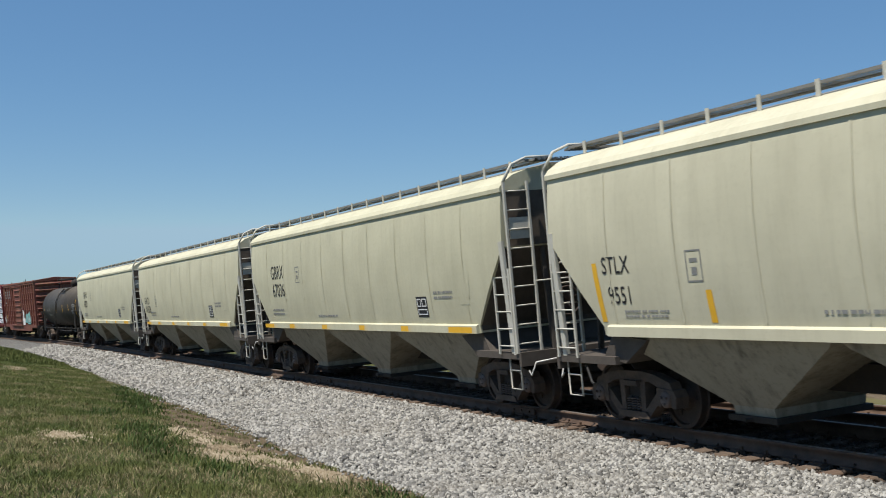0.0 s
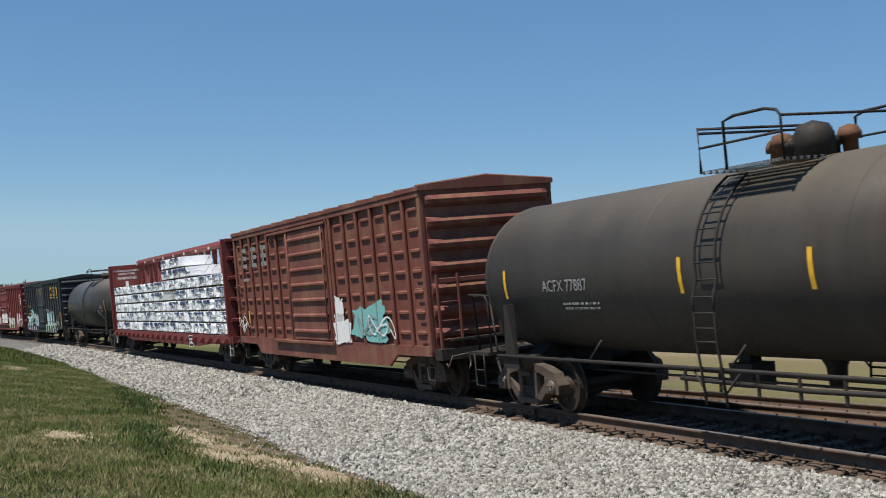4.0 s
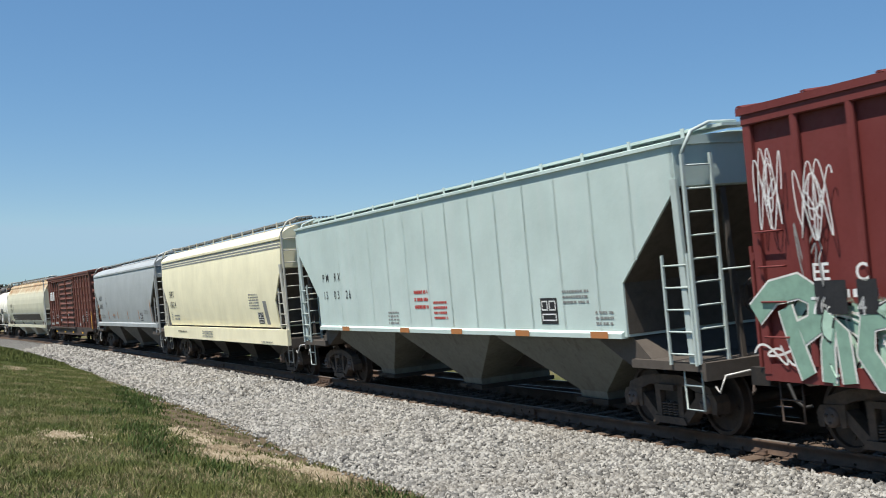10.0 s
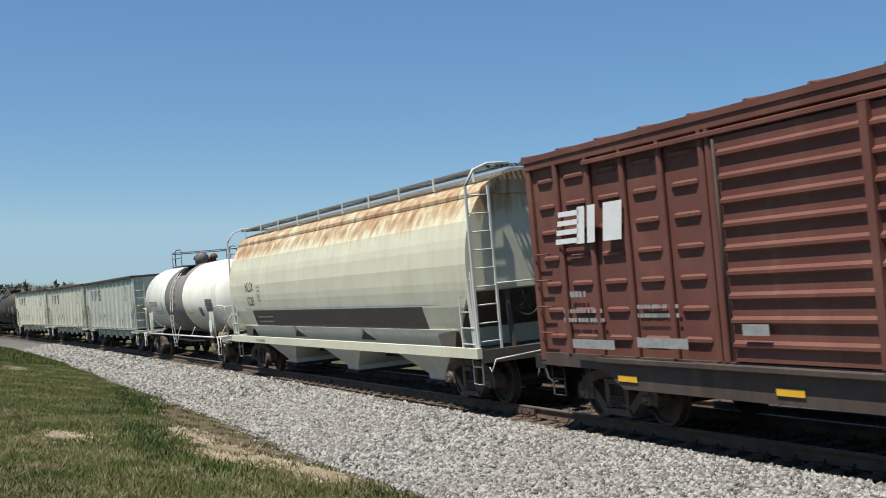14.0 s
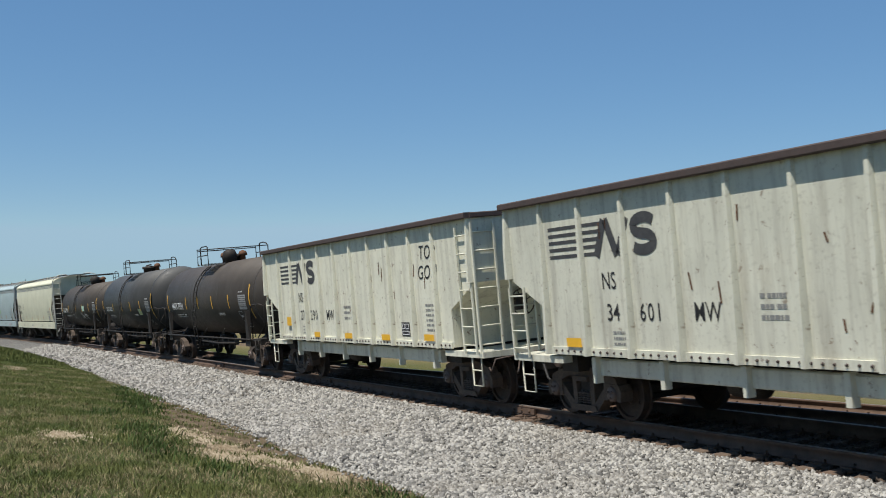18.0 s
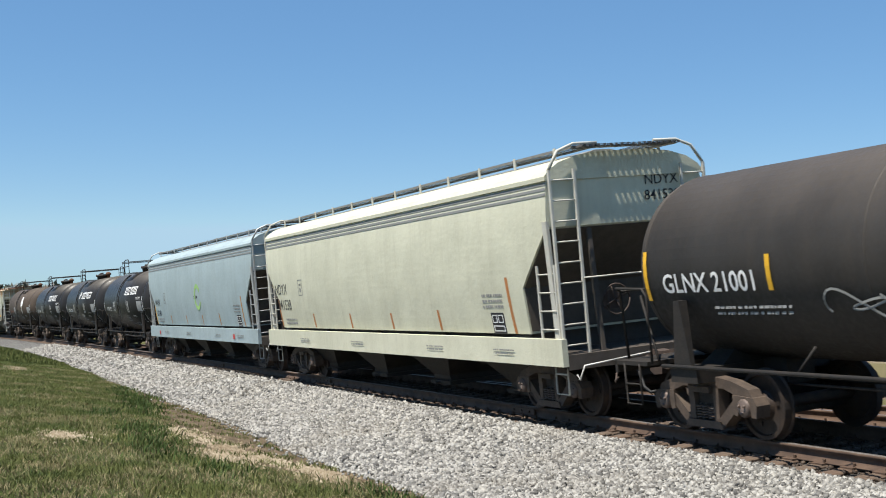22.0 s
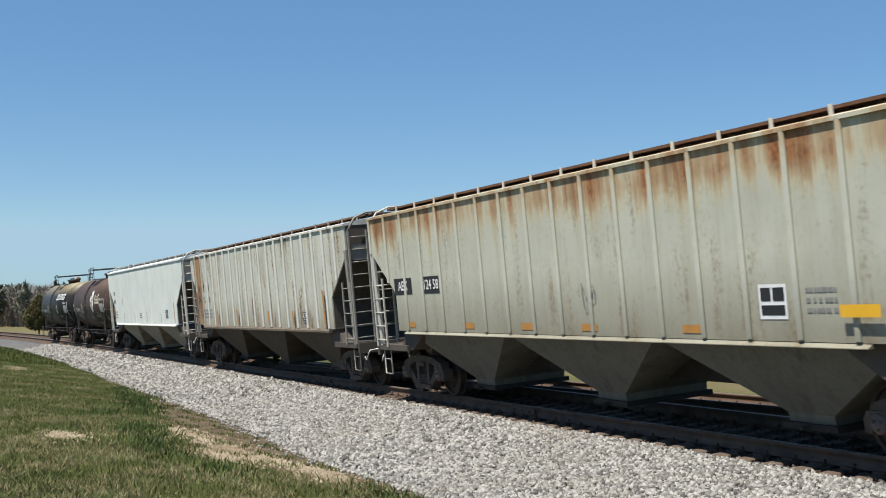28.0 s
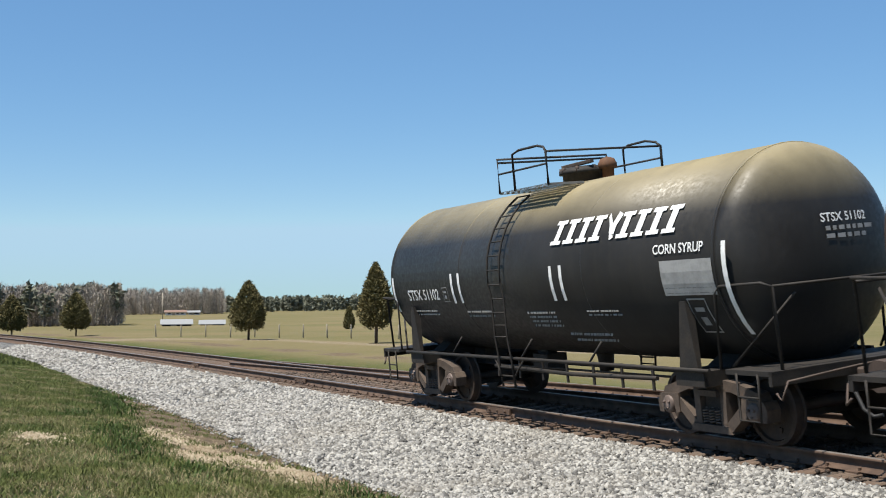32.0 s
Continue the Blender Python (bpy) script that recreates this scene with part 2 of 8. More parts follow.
def bed_material():
    """The packed stone bed: cells of broken stone with dark joints."""
    m, n, l, p = material("packed_ballast_bed")
    o1 = coords(n, l, (1, 1, 1))
    v = n.new("ShaderNodeTexVoronoi")
    v.inputs["Scale"].default_value = 19
    l.new(o1, v.inputs["Vector"])
    e = n.new("ShaderNodeTexVoronoi")
    e.feature = "DISTANCE_TO_EDGE"
    e.inputs["Scale"].default_value = 19
    l.new(o1, e.inputs["Vector"])
    sep = n.new("ShaderNodeSeparateColor")
    l.new(v.outputs["Color"], sep.inputs[0])
    c1 = blend(n, l, sep.outputs[0], (0.06, 0.058, 0.053), (0.30, 0.29, 0.262))
    edge = ramp(n, l, e.outputs[0], 0.0, 0.10)
    c2 = blend(n, l, edge, (0.03, 0.028, 0.026), c1)
    # dark brown between the rails paints in the shade under the train
    att = n.new("ShaderNodeAttribute")
    att.attribute_name = "rusty"
    c3 = blend(n, l, maths(n, l, "MULTIPLY", att.outputs["Fac"], 0.85), c2, (0.036, 0.026, 0.02))
    l.new(c3, p.inputs["Base Color"])
    p.inputs["Roughness"].default_value = 0.9
    bumped(n, l, p, edge, 0.9, 0.03)
    return m


def soil_material():
    """Ground: mottled spring turf, with bare orange soil and pale grit broken up along their edges."""
    m, n, l, p = material("turf_and_soil")
    o1 = coords(n, l, (1, 1, 1))
    a = noise_tex(n, l, o1, 0.55, 6, 0.6)
    b = noise_tex(n, l, o1, 4.0, 6, 0.7)
    c = noise_tex(n, l, o1, 30, 5, 0.65)
    far = noise_tex(n, l, o1, 0.035, 5, 0.6)
    turf = blend(n, l, ramp(n, l, b, 0.36, 0.66), (0.040, 0.056, 0.014), (0.115, 0.100, 0.040))
    turf = blend(n, l, ramp(n, l, a, 0.42, 0.64), turf, (0.046, 0.066, 0.016))
    turf = blend(n, l, ramp(n, l, c, 0.55, 0.75, 0, 0.6), turf, (0.15, 0.130, 0.065))
    field = blend(n, l, ramp(n, l, far, 0.38, 0.62), (0.165, 0.135, 0.070), (0.115, 0.110, 0.046))
    fa = n.new("ShaderNodeAttribute")
    fa.attribute_name = "field"
    turf = blend(n, l, fa.outputs["Fac"], turf, blend(n, l, ramp(n, l, b, 0.3, 0.75, 0, 0.45), field, (0.14, 0.105, 0.048)))
    soil = blend(n, l, ramp(n, l, b, 0.35, 0.65), (0.078, 0.056, 0.036), (0.165, 0.125, 0.078))
    soil = blend(n, l, ramp(n, l, c, 0.58, 0.70), soil, (0.24, 0.21, 0.16))
    grit = blend(n, l, ramp(n, l, c, 0.35, 0.62), (0.105, 0.07, 0.036), (0.27, 0.225, 0.15))
    rough_edge = maths(n, l, "ADD", maths(n, l, "MULTIPLY", b, 0.9), maths(n, l, "MULTIPLY", c, 0.4))
    col = turf
    for key, what in (("bare", soil), ("pale", grit)):
        at = n.new("ShaderNodeAttribute")
        at.attribute_name = key
        col = blend(n, l, ramp(n, l, maths(n, l, "ADD", at.outputs["Fac"], rough_edge), 1.12, 1.42), col, what)
    l.new(col, p.inputs["Base Color"])
    p.inputs["Roughness"].default_value = 0.95
    p.inputs["Specular IOR Level"].default_value = 0.1
    bumped(n, l, p, maths(n, l, "ADD", b, maths(n, l, "MULTIPLY", c, 0.5)), 0.9, 0.06)
    return m


def leaf_material(name, c0, c1, trans=0.25):
    m, n, l, p = material(name)
    geo = n.new("ShaderNodeNewGeometry")
    big = noise_tex(n, l, coords(n, l, (1, 1, 1)), 0.7, 3)
    col = blend(n, l, maths(n, l, "ADD", maths(n, l, "MULTIPLY", geo.outputs["Random Per Island"], 0.5), ramp(n, l, big, 0.32, 0.68, 0.0, 0.5)), c0, c1)
    l.new(col, p.inputs["Base Color"])
    p.inputs["Roughness"].default_value = 0.7
    p.inputs["Specular IOR Level"].default_value = 0.2
    return m


M["rail"] = rail_material()
M["railtop"] = plain("polished_rail_head", (0.30, 0.27, 0.24), 0.4, 0.7, 0.4, (0.14, 0.09, 0.06))
M["tie"] = tie_material()
M["stone"] = stone_material()
M["bed"] = bed_material()
M["soil"] = soil_material()
M["grass"] = leaf_material("spring_grass", (0.042, 0.072, 0.014), (0.150, 0.150, 0.048))
M["straw"] = leaf_material("dry_grass", (0.13, 0.105, 0.050), (0.29, 0.245, 0.135))
M["weed"] = leaf_material("dark_weed_leaves", (0.026, 0.050, 0.012), (0.08, 0.115, 0.028))
M["cedar"] = leaf_material("cedar_foliage", (0.060, 0.060, 0.022), (0.17, 0.14, 0.062))
# pine and twig colours paled and greyed to paint in distance haze
M["pine"] = leaf_material("hazed_pine_foliage", (0.095, 0.10, 0.072), (0.155, 0.16, 0.115))
M["twig"] = leaf_material("bare_twigs", (0.21, 0.185, 0.155), (0.33, 0.29, 0.245))
M["bark"] = plain("tree_bark", (0.09, 0.065, 0.048), 0.9, 0, 0.5)
M["greybark"] = plain("grey_hardwood_bark", (0.22, 0.185, 0.155), 0.9, 0, 0.5)
M["post"] = plain("fence_post_timber", (0.33, 0.29, 0.23), 0.9, 0, 0.5)

# ---- shape building ----
class Shape:
    """Vertices and faces gathered for one mesh."""

    def __init__(self):
        self.v, self.f, self.smooth = [], [], set()

    def add(self, verts, faces, smooth=False):
        k = len(self.v)
        self.v.extend(tuple(p) for p in verts)
        if smooth:
            self.smooth.update(range(len(self.f), len(self.f) + len(faces)))
        self.f.extend(tuple(i + k for i in f) for f in faces)
        return self

    def box(self, lo, hi):
        (a, b, c), (d, e, f) = lo, hi
        return self.add([(a, b, c), (d, b, c), (d, e, c), (a, e, c), (a, b, f), (d, b, f), (d, e, f), (a, e, f)],
                        [(3, 2, 1, 0), (4, 5, 6, 7), (0, 1, 5, 4), (1, 2, 6, 5), (2, 3, 7, 6), (3, 0, 4, 7)])

    def loft(self, rings, caps=True, closed=True, smooth=False):
        n, verts, faces = len(rings[0]), [], []
        for r in rings:
            verts.extend(r)
        for i in range(len(rings) - 1):
            for j in range(n if closed else n - 1):
                a, b = i * n + j, i * n + (j + 1) % n
                faces.append((a, b, b + n, a + n))
        self.add(verts, faces, smooth)
        if caps:
            k = len(self.v) - len(verts)
            self.f.append(tuple(k + j for j in range(n))[::-1])
            self.f.append(tuple(k + (len(rings) - 1) * n + j for j in range(n)))
        return self

    def beam(self, p, q, w, h, up=(0, 0, 1), cut=0.15):
        """A bar from p to q, w wide and h deep, with its long edges cut."""
        p, q = Vector(p), Vector(q)
        d = (q - p).normalized()
        side = d.cross(Vector(up))
        side = (side if side.length > 1e-4 else d.cross(Vector((0, 1, 0)))).normalized()
        up = side.cross(d)
        c = min(w, h) * cut
        sec = [(-w / 2 + c, -h / 2), (w / 2 - c, -h / 2), (w / 2, -h / 2 + c), (w / 2, h / 2 - c), (w / 2 - c, h / 2), (-w / 2 + c, h / 2), (-w / 2, h / 2 - c), (-w / 2, -h / 2 + c)]
        return self.loft([[e + side * a + up * b for a, b in sec] for e in (p, q)])

    def tube(self, points, r, n=7, caps=True):
        pts = [Vector(p) for p in points]
        rings = []
        for i, p in enumerate(pts):
            d = (pts[min(i + 1, len(pts) - 1)] - pts[max(i - 1, 0)]).normalized()
            a = d.cross(Vector((0, 0, 1)))
            a = (a if a.length > 0.05 else d.cross(Vector((0, 1, 0)))).normalized()
            b = d.cross(a)
            rings.append([p + (a * math.cos(2 * math.pi * k / n) + b * math.sin(2 * math.pi * k / n)) * r for k in range(n)])
        return self.loft(rings, caps, True, True)

    def turned(self, profile, axis="x", at=(0, 0, 0), n=24, smooth=True):
        """A body of revolution: profile of (along, radius)."""
        rings = []
        for u, r in profile:
            ring = []
            for k in range(n):
                a = 2 * math.pi * k / n
                c, s = r * math.cos(a), r * math.sin(a)
                ring.append({"x": (at[0] + u, at[1] + c, at[2] + s), "y": (at[0] + s, at[1] + u, at[2] + c), "z": (at[0] + c, at[1] + s, at[2] + u)}[axis])
            rings.append(ring)
        return self.loft(rings, True, True, smooth)

    def prism(self, outline, y0, y1):
        """An outline in x and z, drawn out from y0 to y1."""
        return self.loft([[(x, y0, z) for x, z in outline], [(x, y1, z) for x, z in outline]])

    def mesh(self, name):
        me = bpy.data.meshes.new(name)
        me.from_pydata(self.v, [], self.f)
        if self.smooth:
            flags = np.zeros(len(self.f), bool)
            flags[list(self.smooth)] = True
            me.polygons.foreach_set("use_smooth", flags)
        me.validate()
        return me


MADE = {}


def part(name, shape, mat, parent, label="", at=None, key=None):
    """Links a shape as ONE mesh object under a thing or part; a key shares the mesh between alike parts."""
    me = MADE.get(key) if key else None
    if me is None:
        me = (shape() if callable(shape) else shape).mesh(name)
        me.materials.append(M[mat] if isinstance(mat, str) else mat)
        if key:
            MADE[key] = me
    ob = new(name, me)
    ob.parent = parent
    if at is not None:
        ob.matrix_basis = at
    if label:
        ob["label"] = label
    return ob


def thing(name, label, category, group="", kind=""):
    return tagged(new(name), label, category, group, kind)


def words(body, size, spread=1.0, bold=0.004):
    """A flat mesh of lettering, its middle at the origin, in x (right) and y (up)."""
    key = ("words", body, size, spread, bold)
    if key not in MADE:
        cu = bpy.data.curves.new("lettering", "FONT")
        cu.body, cu.size, cu.align_x, cu.align_y, cu.space_character = body, size, "CENTER", "CENTER", spread
        cu.resolution_u, cu.offset = 3, bold * size
        ob = bpy.data.objects.new("lettering", cu)
        me = bpy.data.meshes.new_from_object(ob)
        vs = [tuple(v.co) for v in me.vertices]
        fs = [tuple(p.vertices) for p in me.polygons]
        bpy.data.objects.remove(ob)
        bpy.data.curves.remove(cu)
        bpy.data.meshes.remove(me)
        MADE[key] = (vs, fs)
    return MADE[key]


def lettered(body, x, z, size, mat, parent, surf, squeeze=1.0, spread=1.0, slant=0.0, name="lettering"):
    vs, fs = words(body, size, spread, 0.014 if mat == "white" else 0.004)
    sh = Shape()
    out = []
    for a, b, _ in vs:
        px, pz = x + a * squeeze + b * slant, z + b
        out.append((px, surf(px, pz) - 0.006, pz))
    sh.add(out, fs)
    return part(name, sh, mat, parent)


def patch(x0, z0, x1, z1, surf, slant=0.0, off=0.004):
    """A thin plate laid on a car's side."""
    nz = max(1, int((z1 - z0) / 0.15))
    sh = Shape()
    rows = [z0 + (z1 - z0) * i / nz for i in range(nz + 1)]
    sh.loft([[(x0 + (z - z0) * slant, surf(x0, z) - off, z), (x1 + (z - z0) * slant, surf(x1, z) - off, z)] for z in rows], False, False)
    return sh


def bars(x0, z0, x1, z1, lines, surf, rnd, off=0.005):
    """Lines of small print that cannot be read, as rows of short bars."""
    sh = Shape()
    h = (z1 - z0) / (lines * 2.2)
    for i in range(lines):
        z = z1 - (i + 0.5) * (z1 - z0) / lines
        x = x0
        while x < x1 - 0.03:
            w = min(rnd.uniform(0.03, 0.10), x1 - x)
            k = len(sh.v)
            sh.add([(x, surf(x, z) - off, z - h / 2), (x + w, surf(x + w, z) - off, z - h / 2), (x + w, surf(x + w, z) - off, z + h / 2), (x, surf(x, z) - off, z + h / 2)], [(0, 1, 2, 3)])
            x += w + rnd.choice((0.012, 0.015, 0.02, 0.05))
    return sh


def stroke(points, w, surf, off=0.006):
    """A painted line along points of x and z, w wide."""
    sh = Shape()
    left, right = [], []
    for i, (x, z) in enumerate(points):
        ax, az = points[max(i - 1, 0)]
        bx, bz = points[min(i + 1, len(points) - 1)]
        d = math.hypot(bx - ax, bz - az) or 1
        nx, nz = -(bz - az) / d * w / 2, (bx - ax) / d * w / 2
        left.append((x + nx, surf(x, z) - off, z + nz))
        right.append((x - nx, surf(x, z) - off, z - nz))
    sh.loft([[a, b] for a, b in zip(left, right)], False, False)
    return sh


def swirl(x, z, w, h, rnd, turns=7):
    """Points of a loose looping tag."""
    pts, n = [], turns * 9
    ph, q = rnd.uniform(0, 6), rnd.uniform(0.25, 0.4)
    for i in range(n):
        t = i / (n - 1)
        pts.append((x + w * (t - 0.5) * 0.7 + w * q * math.sin(t * turns * 2.1 + ph), z + h * 0.42 * math.cos(t * turns * 3.4 + ph) * (0.6 + 0.4 * math.sin(t * 9))))
    return pts


def blob(x0, z0, x1, z1, rnd, surf, lumps=14, off=0.010):
    """A filled patch of spray paint with an uneven edge."""
    cx, cz, sh = (x0 + x1) / 2, (z0 + z1) / 2, Shape()
    ring, n = [], lumps * 4
    ph = [rnd.uniform(0, 6.3) for _ in range(4)]
    for i in range(n):
        a = 2 * math.pi * i / n
        r = 1 + 0.13 * math.sin(3 * a + ph[0]) + 0.10 * math.sin(5 * a + ph[1]) + 0.10 * math.sin(9 * a + ph[2]) + 0.05 * math.sin(17 * a + ph[3])
        ex = (abs(math.cos(a)) ** 0.6) * math.copysign(1, math.cos(a))
        ez = (abs(math.sin(a)) ** 0.6) * math.copysign(1, math.sin(a))
        x, z = cx + (x1 - x0) / 2 * r * ex, max(z0, min(z1 + 0.15, cz + (z1 - z0) / 2 * r * ez))
        ring.append((x, surf(x, z) - off, z))
    k = len(ring)
    sh.add(ring + [(cx, surf(cx, cz) - off, cz)], [(i, (i + 1) % k, k) for i in range(k)])
    return sh

# ---- the land ----
def siding_o(s):
    """Offset of the siding from the main line, away from the camera."""
    return -np.clip((48.0 - np.asarray(s, float)) * 0.10, 0.0, 5.2)


def nearest_line(px, py):
    """Distance along the line and towards the camera's side for places px, py."""
    keep = slice(None, None, 8)
    ls, lx, ly, la = LINE_S[keep], LINE_X[keep], LINE_Y[keep], LINE_A[keep]
    d2 = (px[:, None] - lx[None]) ** 2 + (py[:, None] - ly[None]) ** 2
    i = np.argmin(d2, 1)
    dx, dy = px - lx[i], py - ly[i]
    along = -np.sin(la[i]) * dx + np.cos(la[i]) * dy
    off = -(np.cos(la[i]) * dx + np.sin(la[i]) * dy)
    return ls[i] + along, off, np.sqrt(d2[np.arange(len(i)), i])


def soft_noise(x, y, k):
    return np.sin(x * k + 1.3 * np.sin(y * k * 0.7 + 2)) * np.sin(y * k * 0.9 + 1.7 * np.sin(x * k * 0.6)) * 0.5


def wider(s):
    """How much further or less far the ballast spreads on the camera's side."""
    return np.interp(s, [8, 14, 17.5, 21.5, 29, 43, 60, 85], [0.1, 0.1, 0.2, 0.0, -0.25, -0.45, -0.9, -1.3])


def turf_line(s):
    """Where the turf begins, beyond the ballast and the bare soil."""
    return np.interp(s, [10, 14.5, 16, 17.5, 21, 29.5, 38, 48, 60, 85], [5.6, 5.75, 6.6, 6.95, 6.8, 5.9, 5.15, 4.65, 4.3, 3.6])


def swell(x, y, off_line):
    """The fields rise gently far off, clear of the line."""
    return 2.6 * np.clip((np.hypot(x, y) - 280) / 220, 0, 1.3) * np.clip((off_line - 60) / 60, 0, 1)


def land_z(s, o, far):
    """Height of the ground beside the line."""
    base = rail_z(np.clip(s, -30, 150))
    o = np.where(o > 4.0, o - wider(s), o)
    near = np.interp(o, [-14, -9.5, -7.5, 0.0, 4.6, 5.4, 7.0, 10.0, 14.0, 30.0], [-0.55, -0.70, -0.75, -0.95, -0.76, -0.58, -0.36, -0.05, 0.05, 0.1])
    fade = np.clip((far - 60) / 200, 0, 1)
    return base * (1 - fade) + np.where(far > 20, near * (1 - np.clip((far - 20) / 60, 0, 1)) - 0.55 * np.clip((far - 20) / 60, 0, 1), near) + fade * 0.35


def mesh_of(name, verts, faces, mats, smooth=False, attrs=None):
    me = bpy.data.meshes.new(name)
    verts, faces = np.asarray(verts, np.float32), np.asarray(faces, np.int32)
    n, k = faces.shape
    me.vertices.add(len(verts))
    me.vertices.foreach_set("co", verts.ravel())
    me.loops.add(n * k)
    me.loops.foreach_set("vertex_index", faces.ravel())
    me.polygons.add(n)
    me.polygons.foreach_set("loop_start", np.arange(n, dtype=np.int32) * k)
    if smooth:
        me.polygons.foreach_set("use_smooth", np.ones(n, bool))
    me.update(calc_edges=True)
    for m in mats:
        me.materials.append(M[m] if isinstance(m, str) else m)
    for a, vals in (attrs or {}).items():
        at = me.attributes.new(a, "FLOAT", "POINT")
        at.data.foreach_set("value", np.asarray(vals, np.float32))
    return me


# pale gritty patches in the turf: distance along, offset, and their half lengths
PALE = ((20.9, 6.75, 0.8, 0.25), (19.2, 6.5, 1.2, 0.30), (17.5, 6.45, 1.2, 0.34), (16.2, 6.1, 1.0, 0.30), (15.0, 5.95, 0.9, 0.26), (17.0, 6.95, 0.9, 0.2), (19.2, 8.9, 0.8, 0.35), (47.0, 7.6, 3.0, 0.6))


def ground():
    na, radii = 720, np.concatenate([[0.02], np.geomspace(1.2, 40, 200), np.geomspace(41, 300, 120), np.geomspace(315, 4000, 32)])
    ang = np.linspace(0, 2 * math.pi, na, endpoint=False)
    rr, aa = np.meshgrid(radii, ang, indexing="ij")
    x, y = (rr * np.cos(aa)).ravel() - 1.7, (rr * np.sin(aa)).ravel() - 2.3
    s, o, d = nearest_line(x, y)
    z = land_z(s, o, d) + soft_noise(x, y, 0.9) * 0.05 * (np.abs(o) > 5) + soft_noise(x, y, 0.02) * np.clip((d - 60) / 300, 0, 1) * 1.2 + swell(x, y, d)
    z = z + soft_noise(x, y, 0.25) * 0.10 * (o > 5.5)
    z = np.where((o < 4.7 + wider(s)) & (o > -8.5), np.minimum(z, -0.8 + rail_z(np.clip(s, -30, 150))), z)
    inner, outer = 4.95 + wider(s), turf_line(s)
    bare = np.clip(1.6 - np.abs(o - (inner + outer) / 2) / ((outer - inner) / 2 + 0.05), 0, 1) * np.interp(s, [10, 40, 60], [1, 1, 0.5])
    bare = np.maximum(bare, np.clip((1 - np.abs(o + 12.0) / 1.7) * 1.5, 0, 1) * np.clip(0.8 + soft_noise(x, y, 0.6), 0, 1))
    pale = 0.25 + 0 * s
    for ps, po, rs_, ro in PALE:
        pale = np.maximum(pale, 1.0 - 0.55 * np.hypot((s - ps) / rs_, (o - po) / ro))
    pale = np.where((o > 5.3) & (s > 5) & (s < 60), pale, 0)
    # a sandy farm track beyond the siding
    track_y = np.interp(x, [-60, -21.8, -11.2, -2.2, 30], [122, 105.8, 97, 80, 30])
    pale = np.maximum(pale, np.where((o < -9) & (x > -60) & (x < 30), 0.9 - 0.35 * np.abs(y - track_y) / 3.2, 0))
    field = np.clip((-o - 8) / 3, 0, 1)
    n1 = len(radii)
    i, j = np.meshgrid(np.arange(n1 - 1), np.arange(na), indexing="ij")
    a, b = i * na + j, i * na + (j + 1) % na
    faces = np.stack([a, a + na, b + na, b], -1).reshape(-1, 4)
    me = mesh_of("ground", np.stack([x, y, z], -1), faces, ["soil"], True, {"bare": bare, "pale": pale * (pale > 0.26), "field": field})
    return tagged(new("ground", me), "grassy ground with bare orange soil beside the ballast, open field beyond", "ground", kind="structure")


ground()


def swept(name, ss, section, mats, attrs=None, smooth=False):
    """A strip along the line; section(s) gives rows of x, y, z arrays."""
    cols = section(ss)
    v = np.stack([np.stack(c, -1) for c in cols], 1).reshape(-1, 3)
    m, n = len(ss), len(cols)
    i, j = np.meshgrid(np.arange(m - 1), np.arange(n - 1), indexing="ij")
    a = (i * n + j).ravel()
    return mesh_of(name, v, np.stack([a, a + 1, a + n + 1, a + n], -1), mats, smooth, attrs(ss, n) if attrs else None)


def flat_beside(s, o, z):
    x, y, h, a = on_line(s)
    return x - np.cos(a) * o, y - np.sin(a) * o, h + z + 0 * s


BED_S = np.concatenate([np.arange(-600, -20, 6.0), np.arange(-20, 70, 0.5), np.arange(70, 160, 2.0), np.arange(160, 640, 6.0)])


def bed_section(s):
    q = siding_o(s)
    wob = 0.12 * np.sin(s * 0.7) + 0.08 * np.sin(s * 1.9 + 1)
    rows = [flat_beside(s, 5.35 + wob + wider(s), -0.92), flat_beside(s, 4.75 + wob + wider(s), -0.66), flat_beside(s, 3.3 + 0.5 * wider(s), -0.56), beside(s, 1.90, -0.21), beside(s, 1.46, -0.215), beside(s, 1.12, -0.225), beside(s, 0.0, -0.21), beside(s, -0.7, -0.21), beside(s, -1.3, -0.215)]
    rows += [flat_beside(s, -1.75 + 0 * q, -0.16), flat_beside(s, np.minimum(q - 0.1, -1.9), -0.21), flat_beside(s, np.minimum(q - 1.35, -2.2), -0.215), flat_beside(s, np.minimum(q - 1.9, -2.7), -0.30), flat_beside(s, np.minimum(q - 3.6, -4.2), -0.95)]
    return rows


# how far each bed row takes the brown that paints rust and shade
RUST_SHADE = np.array([0, 0, 0.0, 0.05, 0.35, 1.0, 1.0, 1.0, 0.85, 0.5, 0.7, 0.6, 0.3, 0.1])
tagged(new("ballast_bed", swept("ballast_bed", BED_S, bed_section, ["bed"], lambda s, n: {"rusty": np.tile(RUST_SHADE, len(s))})), "sloping bed of broken pale limestone ballast", "ballast", kind="structure")

# -- rails --
HEAD_SEC = ((-0.036, 0.0), (0.036, 0.0), (0.038, -0.035), (0.009, -0.055), (0.009, -0.14), (0.07, -0.165), (0.07, -0.178), (-0.07, -0.178), (-0.07, -0.165), (-0.009, -0.14), (-0.009, -0.055), (-0.038, -0.035), (-0.036, 0.0))
RAIL_S = np.concatenate([np.arange(-600, -20, 5.0), np.arange(-20, 160, 1.0), np.arange(160, 640, 4.0)])


